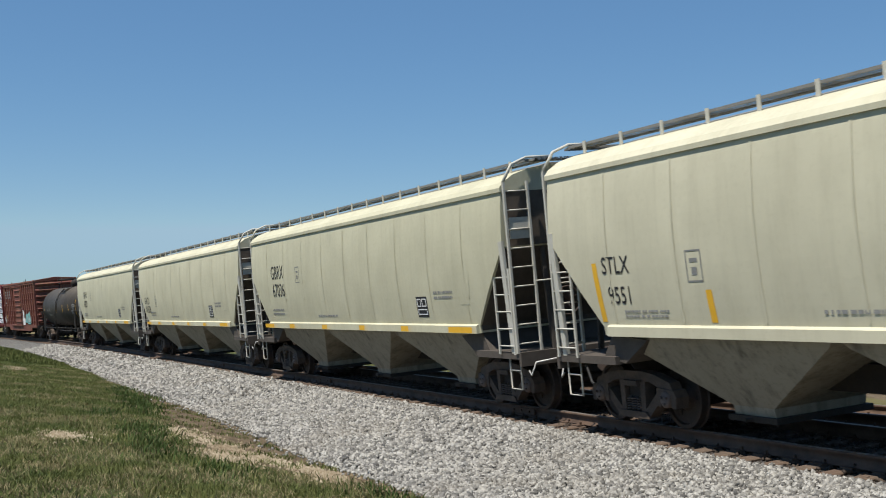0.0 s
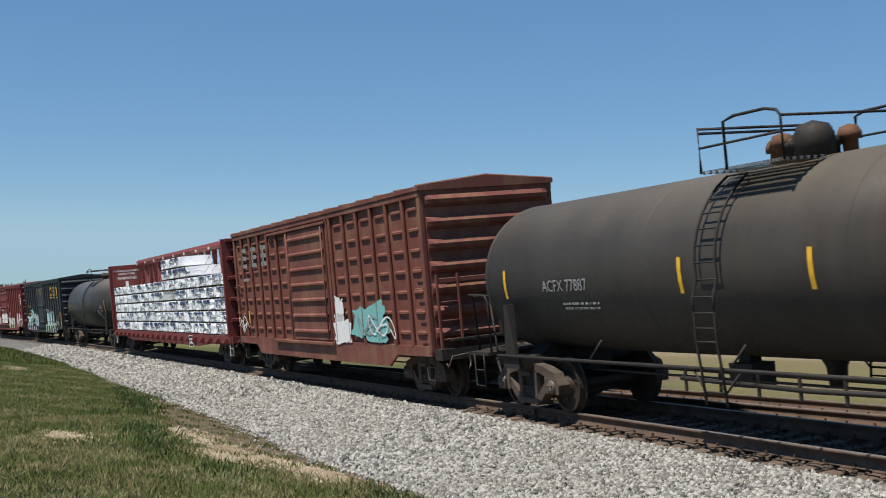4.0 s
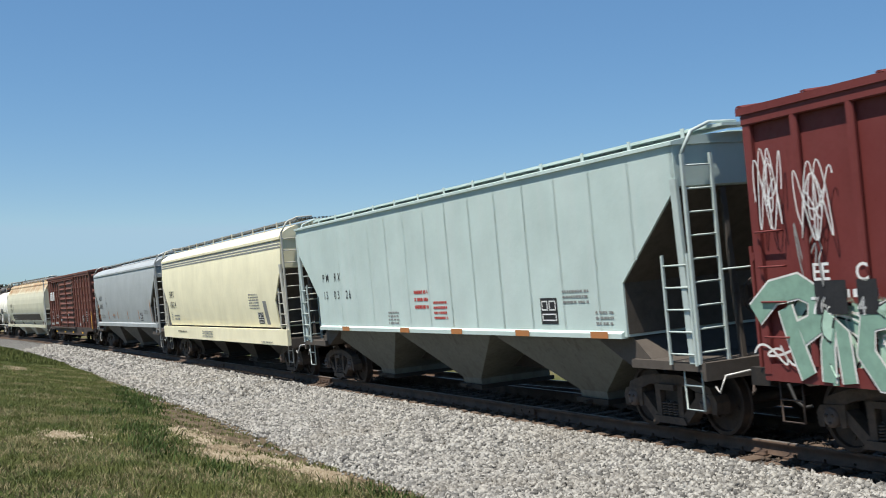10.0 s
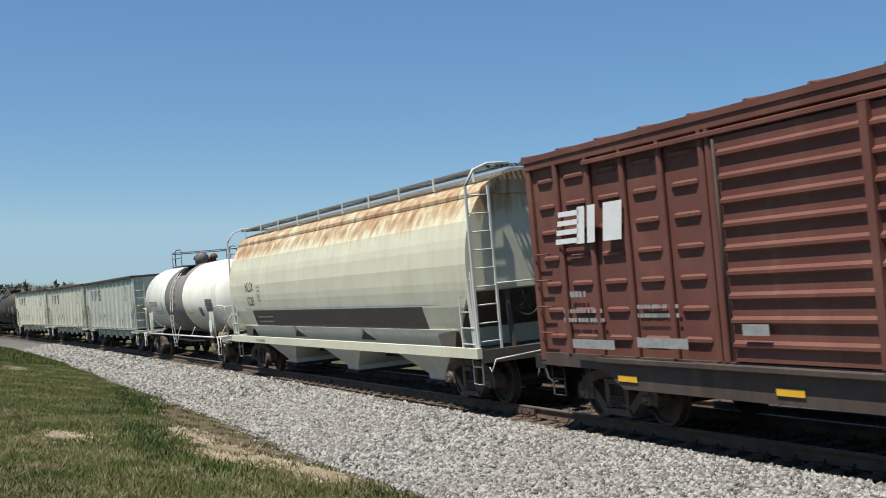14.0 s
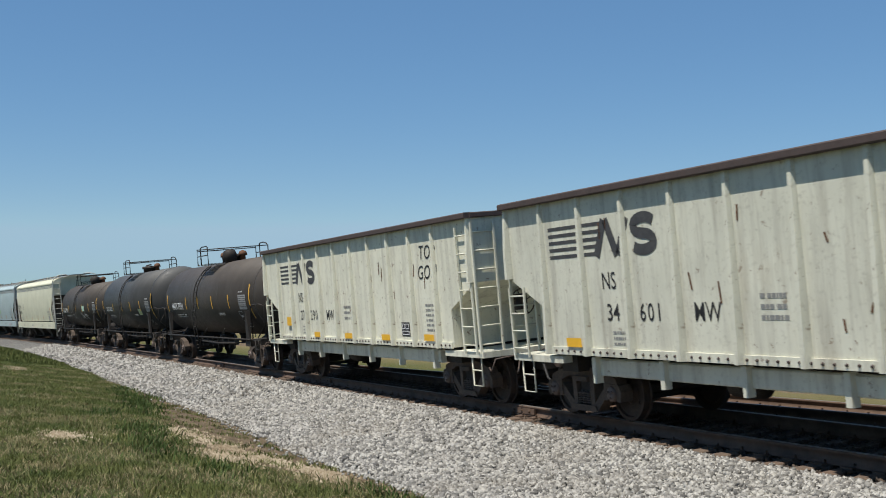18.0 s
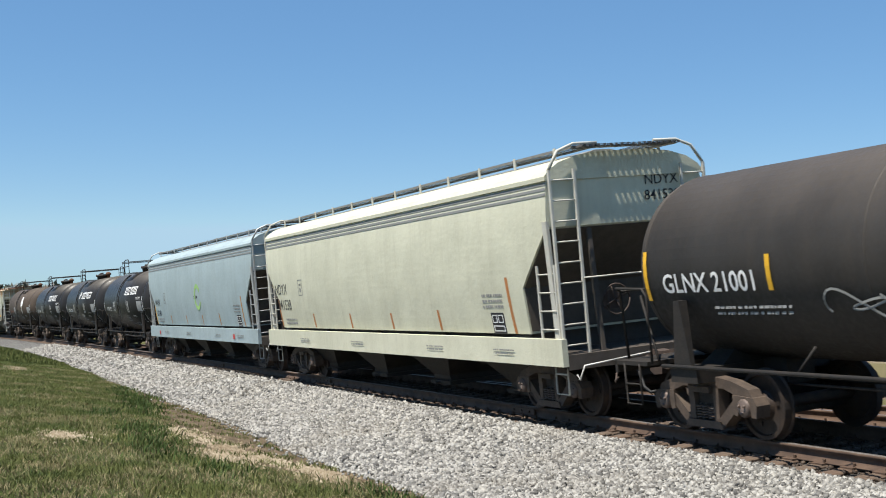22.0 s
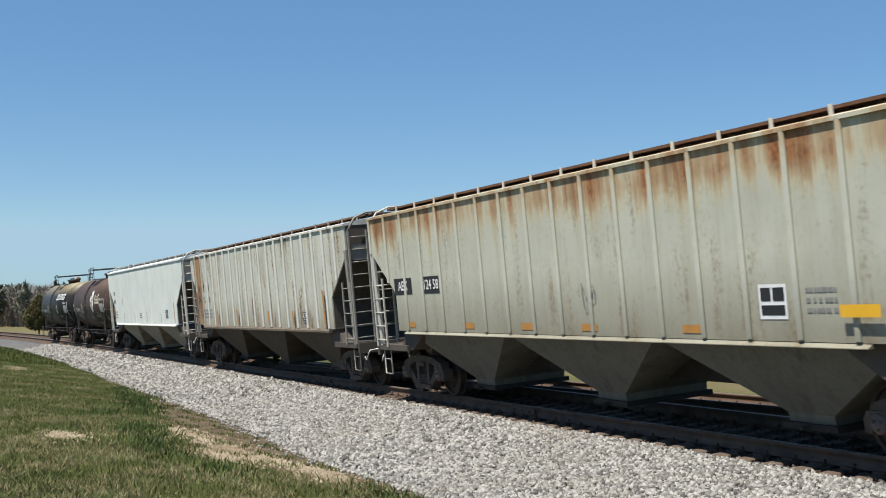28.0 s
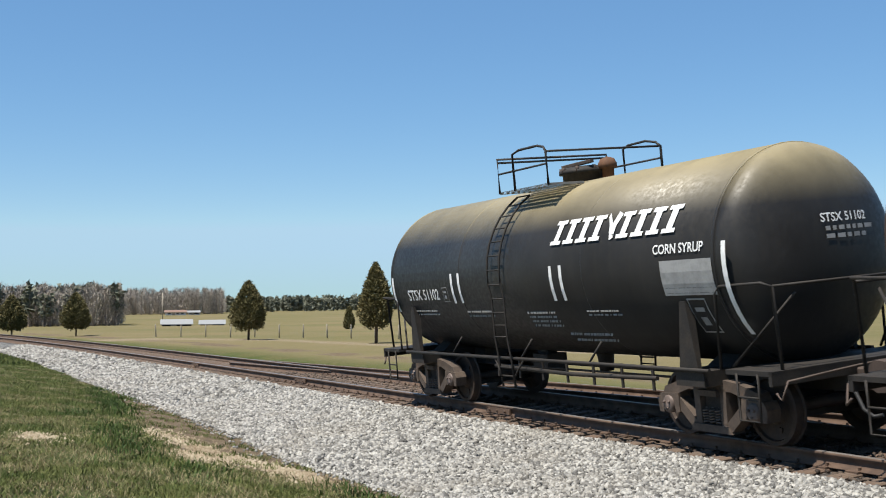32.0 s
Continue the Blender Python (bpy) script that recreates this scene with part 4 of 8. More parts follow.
def woods():
    r = np.random.RandomState(21)
    tv, tf, k = [], [], 0
    parts = {"greybark": ([], []), "twig": ([], []), "pine": ([], [])}
    counts = {"greybark": 0, "twig": 0, "pine": 0}

    def put(key, v, f):
        parts[key][0].append(v)
        parts[key][1].append(f + counts[key])
        counts[key] += len(v)

    spots = []
    for _ in range(560):
        spots.append((r.uniform(14.2, 27), r.uniform(235, 285), "mixed", r.uniform(5.6, 8.3)))
    for _ in range(260):
        spots.append((r.uniform(9.4, 15.0), r.uniform(440, 500), "bare", r.uniform(6.2, 9.8)))
    for _ in range(900):
        spots.append((r.uniform(-30, 10), r.uniform(520, 620), "pine", r.uniform(4.6, 7.0)))
    for _ in range(500):
        spots.append((r.uniform(24, 330), r.uniform(420, 560), "pine", r.uniform(9, 14)))
    for ang, dist, kind, h in spots:
        x, y, z = -dist * math.sin(math.radians(ang)), dist * math.cos(math.radians(ang)), 0.0
        if np.min(np.hypot(LINE_X[::40] - x, LINE_Y[::40] - y)) < 30:
            continue
        x_, y_, z = at_pixel_ground(ang, dist)
        pine = kind == "pine" or (kind == "mixed" and r.rand() < 0.30)
        w = 0.10 + 0.01 * h
        tr_v = np.array([[x - w, y, z - 0.5], [x + w, y, z - 0.5], [x + w * 0.3, y, z + h * 0.9], [x - w * 0.3, y, z + h * 0.9], [x, y - w, z - 0.5], [x, y + w, z - 0.5], [x, y + w * 0.3, z + h * 0.9], [x, y - w * 0.3, z + h * 0.9]])
        put("greybark", tr_v, np.array([[0, 1, 2], [0, 2, 3], [4, 5, 6], [4, 6, 7]]))
        n = 190 if pine else 330
        u = r.rand(n)
        cw = h * (0.20 if pine else 0.24)
        if pine:
            hh = h * ((0.06 if kind == 'pine' else 0.35) + (0.94 if kind == 'pine' else 0.65) * u)
            rad = cw * np.interp(u, [0, 0.3, 0.7, 1], [0.5, 1, 0.95, 0.45]) * (0.3 + 0.7 * r.rand(n))
            sz = (0.42 + 0.5 * r.rand(n))[:, None] * h / 9 * (1.7 if kind == 'pine' else 1.0)
        else:
            hh = h * (0.02 + 0.98 * u)
            rad = cw * np.interp(u, [0, 0.4, 0.8, 1], [0.8, 1, 0.8, 0.3]) * r.rand(n) ** 0.5
            sz = (0.25 + 0.5 * r.rand(n))[:, None] * h / 9
        a = r.rand(n) * 6.283
        c = np.stack([x + rad * np.cos(a), y + rad * np.sin(a), z + hh], -1)
        if pine:
            d1 = r.randn(n, 3) * sz
            d2 = r.randn(n, 3) * sz
            v = np.stack([c - d1 * 0.5, c + d1 * 0.5, c + d2 * 0.7], 1).reshape(-1, 3)
        else:
            up = np.stack([np.cos(a) * 0.5, np.sin(a) * 0.5, 1 + 0 * a], -1) * sz * 1.6
            th = np.stack([-np.sin(a), np.cos(a), 0 * a], -1) * (0.05 + 0.05 * r.rand(n))[:, None]
            v = np.stack([c - th, c + th, c + up + r.randn(n, 3) * 0.1], 1).reshape(-1, 3)
        put("pine" if pine else "twig", v, np.arange(3 * n).reshape(-1, 3))
    holder = tagged(new("woods"), "far belt of bare grey trees and dark pines", "woods", kind="stuff")
    for key, (v, f) in parts.items():
        ob = new({"greybark": "trunks", "twig": "bare_twigs", "pine": "pine_crowns"}[key], mesh_of(key, np.concatenate(v), np.concatenate(f), [key]))
        ob.parent = holder
        tagged(ob, kind="stuff")


woods()

# ---- running gear ----
WHEEL_R = 0.46
SPINNERS = []


def wheelset_shape():
    sh = Shape()
    sh.turned([(-1.12, 0.0), (-1.12, 0.07), (-0.82, 0.085), (-0.6, 0.09), (0, 0.08), (0.6, 0.09), (0.82, 0.085), (1.12, 0.07), (1.12, 0.0)], "y", (0, 0, 0), 12)
    for sgn in (-1, 1):
        prof = [(0.680, 0.0), (0.680, 0.10), (0.700, 0.16), (0.735, 0.36), (0.690, 0.40), (0.688, 0.488), (0.705, 0.488), (0.718, WHEEL_R), (0.825, WHEEL_R - 0.006), (0.828, 0.40), (0.790, 0.385), (0.765, 0.20), (0.83, 0.13), (0.83, 0.0)]
        sh.turned([(sgn * a, r) for a, r in prof], "y", (0, 0, 0), 32, False)
    # lightening hubs so that the turn shows
    for k in range(3):
        a = 2 * math.pi * k / 3
        for sgn in (-1, 1):
            sh.box((math.cos(a) * 0.27 - 0.03, sgn * 0.775 - 0.02, math.sin(a) * 0.27 - 0.03), (math.cos(a) * 0.27 + 0.03, sgn * 0.775 + 0.02, math.sin(a) * 0.27 + 0.03))
    return sh


def side_frame_shape():
    sh = Shape()
    y0, y1 = -0.09, 0.09
    sh.prism([(-1.06, 0.56), (-0.98, 0.70), (-0.62, 0.80), (-0.3, 0.84), (0.3, 0.84), (0.62, 0.80), (0.98, 0.70), (1.06, 0.56), (0.74, 0.60), (0.45, 0.69), (-0.45, 0.69), (-0.74, 0.60)], y0, y1)
    for s in (-1, 1):
        sh.prism([(s * 1.08, 0.60), (s * 1.14, 0.50), (s * 1.12, 0.34), (s * 1.02, 0.34), (s * 1.01, 0.44), (s * 0.77, 0.44), (s * 0.74, 0.34), (s * 0.66, 0.36), (s * 0.66, 0.62)], y0 - 0.02, y1 + 0.02)
        sh.prism([(s * 0.66, 0.56), (s * 0.66, 0.38), (s * 0.40, 0.16), (s * 0.22, 0.16), (s * 0.30, 0.26)], y0, y1)
        sh.prism([(s * 0.20, 0.18), (s * 0.32, 0.18), (s * 0.34, 0.72), (s * 0.22, 0.72)], y0, y1)
    sh.prism([(-0.42, 0.14), (0.42, 0.14), (0.36, 0.24), (-0.36, 0.24)], y0 - 0.03, y1 + 0.03)
    sh.box((-0.2, -0.14, 0.62), (0.2, 0.14, 0.70))
    return sh


def spring_shape():
    sh = Shape()
    for cx in (-0.13, 0.0, 0.13):
        pts = [(cx + 0.05 * math.cos(a), 0.05 * math.sin(a) - 0.05, 0.245 + 0.0058 * i) for i, a in enumerate(np.arange(0, 2 * math.pi * 5.5, math.pi / 3.2))]
        sh.tube(pts, 0.014, 5)
    return sh


def bearing_shape():
    sh = Shape().turned([(-0.06, 0.0), (-0.06, 0.125), (0.06, 0.125), (0.085, 0.10), (0.085, 0.0)], "y", (0, 0, 0), 14)
    for k in range(3):
        a = 2 * math.pi * k / 3 + 0.5
        sh.turned([(0.08, 0.022), (0.11, 0.018), (0.11, 0.0)], "y", (0.062 * math.cos(a), 0, 0.062 * math.sin(a)), 6)
    return sh


def truck(car, x, name="truck"):
    b = Shape().box((-0.19, -1.02, 0.40), (0.19, 1.02, 0.68)).box((-0.42, -0.35, 0.52), (0.42, 0.35, 0.74))
    b.box((-0.8, -0.7, 0.28), (-0.72, 0.7, 0.36)).box((0.72, -0.7, 0.28), (0.8, 0.7, 0.36))
    t = part(name, b, "under", car, at=pose(x, 0, 0), key="bolster")
    for s in (-1, 1):
        part("side_frame", side_frame_shape, "truck", t, at=pose(0, s * 1.0, 0), key="side_frame")
        part("spring", spring_shape, "spring", t, at=pose(0, s * 1.0, 0), key="spring")
        w = part("wheelset", wheelset_shape, "wheel", t, at=pose(s * 0.89, 0, WHEEL_R), key="wheelset")
        SPINNERS.append((w, car, s * 0.89))
        for e in (-1, 1):
            part("bearing_cap", bearing_shape, "cap", t, at=pose(e * 0.89, s * 1.06, WHEEL_R, 0, 0, 0 if s > 0 else 180), key="bearing")
        part("brake_shoe", lambda: Shape().prism([(0, 0.2), (0.07, 0.22), (0.1, 0.46), (0.05, 0.62), (-0.02, 0.6), (0.04, 0.44)], -0.06, 0.06), "coupler", t, at=pose(0.33, s * 0.78, 0), key="shoe")
    return t


def coupler_shape():
    sh = Shape().beam((-0.35, 0, 0.86), (0.36, 0, 0.86), 0.16, 0.17)
    sh.prism([(0.30, 0.72), (0.42, 0.66), (0.62, 0.68), (0.66, 0.86), (0.62, 1.04), (0.42, 1.06), (0.30, 0.99)], -0.20, 0.02)
    sh.prism([(0.44, 0.74), (0.60, 0.76), (0.60, 0.98), (0.44, 0.98)], 0.02, 0.19)
    return sh


def lever_shape():
    return Shape().tube([(0.02, -1.38, 0.78), (0.10, -1.38, 0.70), (0.14, -1.30, 0.92), (0.16, -0.75, 0.96), (0.22, -0.3, 1.0), (0.4, -0.12, 1.04)], 0.016, 6)


def hose_shape():
    return Shape().tube([(0.1, -0.32, 0.80), (0.22, -0.34, 0.66), (0.34, -0.36, 0.48), (0.46, -0.33, 0.40), (0.56, -0.28, 0.42)], 0.026, 7)


def ends_gear(car, half, silver=False):
    """Coupler, cut lever, air hose and sill step at both ends of a car; half: from its middle to the end sill."""
    for s in (-1, 1):
        turn = pose(s * half, 0, 0, 0, 0, 0 if s > 0 else 180)
        part("coupler", coupler_shape, "coupler", car, at=turn, key="coupler")
        part("air_hose", hose_shape, "hose", car, at=turn, key="hose")
        part("cut_lever", lever_shape, "galv" if silver else "coupler", car, at=turn, key="lever" + str(silver))
        if s < 0:
            part("cut_lever", lambda: Shape().tube([(-0.02, -1.38, 0.78), (-0.10, -1.38, 0.70), (-0.14, -1.30, 0.92), (-0.16, -0.75, 0.96), (-0.3, -0.2, 1.0)], 0.016, 6), "galv" if silver else "coupler", car, at=pose(-half, 0, 0), key="lever2" + str(silver))


def step_stirrup(car, x, mat, z1=1.1, z0=0.45):
    """The sill step under a corner, on the camera's side and the far side."""
    for s in (-1, 1):
        part("sill_step", lambda: Shape().tube([(-0.2, 0, 0), (-0.19, 0, z0 - z1), (0.19, 0, z0 - z1), (0.2, 0, 0)], 0.018, 5).tube([(-0.19, 0, (z0 - z1) * 0.5), (0.19, 0, (z0 - z1) * 0.5)], 0.014, 5), mat, car, at=pose(x, s * 1.42, z1), key=("stirrup", mat if isinstance(mat, str) else mat.name, z1, z0))


def ladder(car, p, q, across, rungs, mat, name="ladder", stile=0.05):
    """Stiles from p up to q and p+across; its rungs are parts of their own."""
    p, q, a = Vector(p), Vector(q), Vector(across)
    sh = Shape().beam(p, q, stile, stile, a).beam(p + a, q + a, stile, stile, a)
    lad = part(name, sh, mat, car)
    mn = mat if isinstance(mat, str) else mat.name
    for i in range(rungs):
        c = p.lerp(q, (i + 0.5) / rungs)
        part("rung", lambda: Shape().tube([(0, 0, 0), tuple(a)], 0.014, 5), mat, lad, at=Matrix.Translation(c), key=("rung", tuple(round(v, 2) for v in a), mn))
    return lad


def grab(car, x, y, z, w, mat, out=-0.07):
    mn = mat if isinstance(mat, str) else mat.name
    return part("grab_iron", lambda: Shape().tube([(-w / 2, 0, 0), (-w / 2, out, 0), (w / 2, out, 0), (w / 2, 0, 0)], 0.013, 5), mat, car, at=pose(x, y, z), key=("grab", w, out, mn))


def brake_wheel(car, x, y, z):
    def shape():
        sh = Shape()
        ring = [(0.0, 0.25 * math.cos(a), 0.25 * math.sin(a)) for a in np.linspace(0, 2 * math.pi, 21)]
        sh.tube(ring, 0.014, 5)
        for k in range(4):
            a = k * math.pi / 2 + 0.4
            sh.tube([(-0.04, 0, 0), (0, 0.25 * math.cos(a), 0.25 * math.sin(a))], 0.012, 5)
        sh.box((-0.22, -0.12, -0.15), (-0.05, 0.12, 0.15))
        return sh
    part("brake_wheel", shape, "coupler", car, at=pose(x, y, z), key="brakewheel")


# ---- covered hopper cars ----
def hopper_profile(kind):
    if kind == "flat":
        return lambda z: 1.55
    if kind == "belly":
        zs, ys = [1.10, 1.5, 1.9, 2.3, 2.7, 3.1, 3.5, 3.8, 4.0], [1.22, 1.40, 1.51, 1.57, 1.58, 1.54, 1.44, 1.28, 1.12]
        return lambda z: float(np.interp(z, zs, ys))
    return lambda z: 1.575 - 0.075 * ((z - 2.75) / 1.15) ** 2


def hopper_car(label, length, paint_mat, kind="curved", roof="walk", eave=3.9, sill=(1.41, 1.60), sill_half=6.95, chutes=3, chute_mat=None, ribs=0, rib_mat=None, posts=16,
               seams=0, stripe=None, post_mat=None, end_mat=None, walk_mat="grate", cut=3.40, cut_in=1.3, rise=1.0, rib_deep=0.07, deep=False, low_mat=None, fold=None, end_sheet=None, sill_mat=None, rib_wide=0.075, rib_span=None, name="covered_hopper_car"):
    car = thing(name, label, "rail car", "cars of the freight train")
    half = length / 2 - 0.62
    top = half - 0.22
    y_at = hopper_profile(kind)
    surf = lambda x, z: -y_at(z)
    low = 1.10 if kind == "belly" else 1.42
    end_mat, post_mat, chute_mat = end_mat or paint_mat, post_mat or paint_mat, chute_mat or paint_mat

    fold = fold or (2.2 if cut > 3 else cut - 0.75)

    def reach(z):
        return top if z >= cut else top - cut_in * min(1.0, (cut - z) / (cut - fold))

    levels = sorted(set([round(v, 3) for v in np.linspace(low, eave, 19)] + [cut, fold]))
    body = Shape()
    body.loft([[(-reach(z), -y_at(z), z), (reach(z), -y_at(z), z), (reach(z), y_at(z), z), (-reach(z), y_at(z), z)] for z in levels])
    part("body", body, paint_mat, car)
    ye = y_at(eave)
    # roof: a rounded cap that overhangs the sides a little
    rs = [(ye + 0.035, eave - 0.02), (ye + 0.035, eave + 0.05 * rise ** 0.5)] + [(ye - a, eave + b * rise) for a, b in ((0.04, 0.14), (0.25, 0.27), (0.6, 0.37), (1.0, 0.42))]
    sec = [(-y, z) for y, z in rs] + [(y, z) for y, z in reversed(rs)]
    part("roof", Shape().loft([[(x, y, z) for y, z in sec] for x in (-top - 0.03, top + 0.03)]), paint_mat if kind != "flat" or rib_mat is None else rib_mat, car)
    zr = eave + 0.42 * rise
    if stripe:
        for k in range(3):
            part("trim_stripe", patch(-top, eave - 0.26 + k * 0.085, top, eave - 0.215 + k * 0.085, surf, off=0.008), stripe, car)
    # hatch trough, running boards, their posts
    part("hatch_cover", Shape().loft([[(x, y, z) for y, z in ((-0.36, zr - 0.06), (-0.34, zr + 0.04), (-0.15, zr + 0.09), (0.15, zr + 0.09), (0.34, zr + 0.04), (0.36, zr - 0.06))] for x in (-top + 0.6, top - 0.6)]), ("walkedge" if walk_mat in ("grate", "darkgrate") else walk_mat) if isinstance(walk_mat, str) else end_mat, car)
    for s in (-1, 1):
        part("running_board", Shape().box((-top - 0.1, min(s * 0.52, s * 1.0), zr + 0.06), (top + 0.1, max(s * 0.52, s * 1.0), zr + 0.10)), walk_mat, car)
        if posts:
            part("board_edge", Shape().box((-top - 0.1, s * 1.01 - 0.012, zr + 0.055), (top + 0.1, s * 1.01 + 0.012, zr + 0.095)), "walkedge" if walk_mat in ("grate", "darkgrate") else walk_mat, car)
    for i in range(posts):
        x = -top + 0.45 + (2 * top - 0.9) * i / (posts - 1)
        for s in (-1, 1):
            part("board_post", lambda: Shape().beam((0, 0, -0.26), (0, 0, 0.03), 0.075, 0.02, (0, 1, 0)), post_mat, car, at=pose(x, s * 1.03, zr + 0.09), key=("board_post", post_mat if isinstance(post_mat, str) else post_mat.name))
    for s in (-1, 1):
        part("roof_end_platform", Shape().box((min(s * top, s * (half + 0.1)), -0.95, zr + 0.05), (max(s * top, s * (half + 0.1)), 0.95, zr + 0.09)), walk_mat, car)
    # side sill
    for s in (-1, 1):
        if deep:
            part("side_sill", Shape().prism([(-half, sill[0]), (half, sill[0]), (half, sill[1]), (-half, sill[1])], s * 1.50, s * 1.60), paint_mat, car)
        else:
            y0 = y_at(1.5)
            part("side_sill", Shape().loft([[(x, s * (y0 - 0.05), sill[0]), (x, s * (y0 + 0.06), sill[0]), (x, s * (y0 + 0.06), sill[1] - 0.05), (x, s * (y0 - 0.02), sill[1])] for x in (-sill_half, sill_half)]), sill_mat or paint_mat, car)
    # hopper chutes
    span = 2 * (reach(1.42) - 0.05)
    if chutes:
        w = span / chutes
        for i in range(chutes):
            cx = -span / 2 + w * (i + 0.5)

            def chute():
                sh = Shape()
                a, b, c = w / 2 - 0.02, 0.42, 1.42
                sh.loft([[(-a, -c, 1.45), (a, -c, 1.45), (a, c, 1.45), (-a, c, 1.45)], [(-a + 0.15, -c + 0.06, 1.32), (a - 0.15, -c + 0.06, 1.32), (a - 0.15, c - 0.06, 1.32), (-a + 0.15, c - 0.06, 1.32)],
                         [(-b, -0.78, 0.42), (b, -0.78, 0.42), (b, 0.78, 0.42), (-b, 0.78, 0.42)], [(-b, -0.76, 0.30), (b, -0.76, 0.30), (b, 0.76, 0.30), (-b, 0.76, 0.30)]])
                return sh
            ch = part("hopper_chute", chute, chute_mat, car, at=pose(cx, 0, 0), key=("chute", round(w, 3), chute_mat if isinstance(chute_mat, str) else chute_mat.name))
            part("outlet_gate", lambda: Shape().box((-0.5, -0.82, 0.22), (0.5, 0.82, 0.30)).tube([(0, -0.95, 0.26), (0, 0.95, 0.26)], 0.03, 6), "under", ch, key="gate")
    # frame, end platforms, slope supports
    part("center_sill", Shape().box((-half + 0.05, -0.22, 0.62), (half - 0.05, 0.22, 0.98)), "under", car)
    for s in (-1, 1):
        x0, x1 = sorted((s * (half - 1.75), s * half))
        part("end_platform", Shape().box((x0, -1.5, 0.98), (x1, 1.5, 1.10)).box((min(s * half, s * (half - 0.08)), -1.5, 0.86), (max(s * half, s * (half - 0.08)), 1.5, 0.98)), low_mat or "end_dark", car)
        part("bolster_panel", Shape().prism([(s * (reach(1.42) - 0.1), 1.44), (s * (half - 1.35), 1.10), (s * (half - 1.9), 1.0), (s * (reach(1.42) - 1.0), 1.35)], -1.42, 1.42), low_mat or "end_dark", car)
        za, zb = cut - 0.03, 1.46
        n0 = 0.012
        # thin sheet over each end slope, coloured dark to paint in its shade
        part("slope_sheet", Shape().loft([[(s * (reach(z) + n0), -y_at(z) + 0.03, z), (s * (reach(z) + n0), y_at(z) - 0.03, z), (s * (reach(z) - 0.01), y_at(z) - 0.03, z), (s * (reach(z) - 0.01), -y_at(z) + 0.03, z)] for z in sorted((zb, max(fold, zb + 0.01), za))]), "slope", car, "slope sheet with its shade painted dark")
        if end_sheet:
            part("end_sheet", Shape().box((min(s * top, s * (top + 0.02)), -y_at(eave) + 0.04, cut), (max(s * top, s * (top + 0.02)), y_at(eave) - 0.04, eave + 0.05)), end_sheet, car, "end sheet with grime and painted shade")
            part("end_plaque", Shape().box((min(s * (half - 0.13), s * (half - 0.11)), -1.44, 3.05), (max(s * (half - 0.13), s * (half - 0.11)), -1.02, 3.42)), post_mat, car, "pale plaque on the ladder")
        for y in (-0.75, 0.75):
            part("slope_brace", Shape().beam((s * (half - 0.16), y, 1.08), (s * (half - 0.30), y, cut + 0.05), 0.09, 0.07), "end_dark", car)
        # corner posts, corner ladder on the end, low ladder on the side
        for e in (-1, 1):
            part("corner_post", Shape().beam((s * (half - 0.28), e * 1.47, 1.08), (s * (top - 0.06), e * (y_at(cut) - 0.02), cut + 0.1), 0.13, 0.07), post_mat, car)
            ladder(car, (s * (half - 0.10), e * 1.50, 1.08), (s * (half - 0.10), e * 1.50, zr - 0.28), (0, -e * 0.46, 0), 9, post_mat)
            part("roof_rail", Shape().tube([(s * (half - 0.10), e * 1.50, zr - 0.28), (s * (half - 0.12), e * 1.30, zr + 0.02), (s * (half - 0.12), e * 1.0, zr + 0.13), (s * (half - 0.12), e * 0.55, zr + 0.13)], 0.026, 6), post_mat, car)
            ladder(car, (s * (half - 0.72), e * 1.53, 1.06), (s * (half - 0.72), e * 1.53, 2.55), (s * 0.58, 0, 0), 5, post_mat, "side_ladder", 0.04)
            part("hand_rail", Shape().tube([(s * (half - 0.06), e * 1.04, 2.30), (s * (half - 0.06), 0, 2.30)], 0.014, 5), post_mat, car)
        step_stirrup(car, s * (half - 0.40), post_mat)
    if seams:
        for i in range(seams):
            x = -top + 2 * top * (i + 1) / (seams + 1)
            zc = max(1.62, sill[1])
            part("weld_seam", lambda: stroke([(0, z) for z in np.linspace(zc, eave - 0.03, 9)], 0.035, surf, 0.007), paint_mat, car, at=pose(x, 0, 0), key=("seam", kind, zc, eave, paint_mat.name))
    for i in range(ribs):
        x = (rib_span or top - 0.05) * (2 * i / (ribs - 1) - 1)
        for s in (-1, 1):
            lo = 1.44 if abs(x) < reach(1.44) else cut - (top - abs(x)) / cut_in * (cut - fold)
            part("side_post", lambda: Shape().beam((0, 0, lo), (0, 0, eave), rib_wide, rib_deep, (0, 1, 0), 0.3), rib_mat or paint_mat, car, at=pose(x, s * (1.54 + rib_deep / 2), 0), key=("side_post", round(lo, 2), eave, rib_deep, rib_wide, (rib_mat or paint_mat).name))
    truck(car, half - 1.5)
    truck(car, -half + 1.5)
    ends_gear(car, half, True)
    brake_wheel(car, half - 0.25, -0.35, 1.9)
    return car, surf, half


# ---- tank cars ----
TANK_Z = 2.41


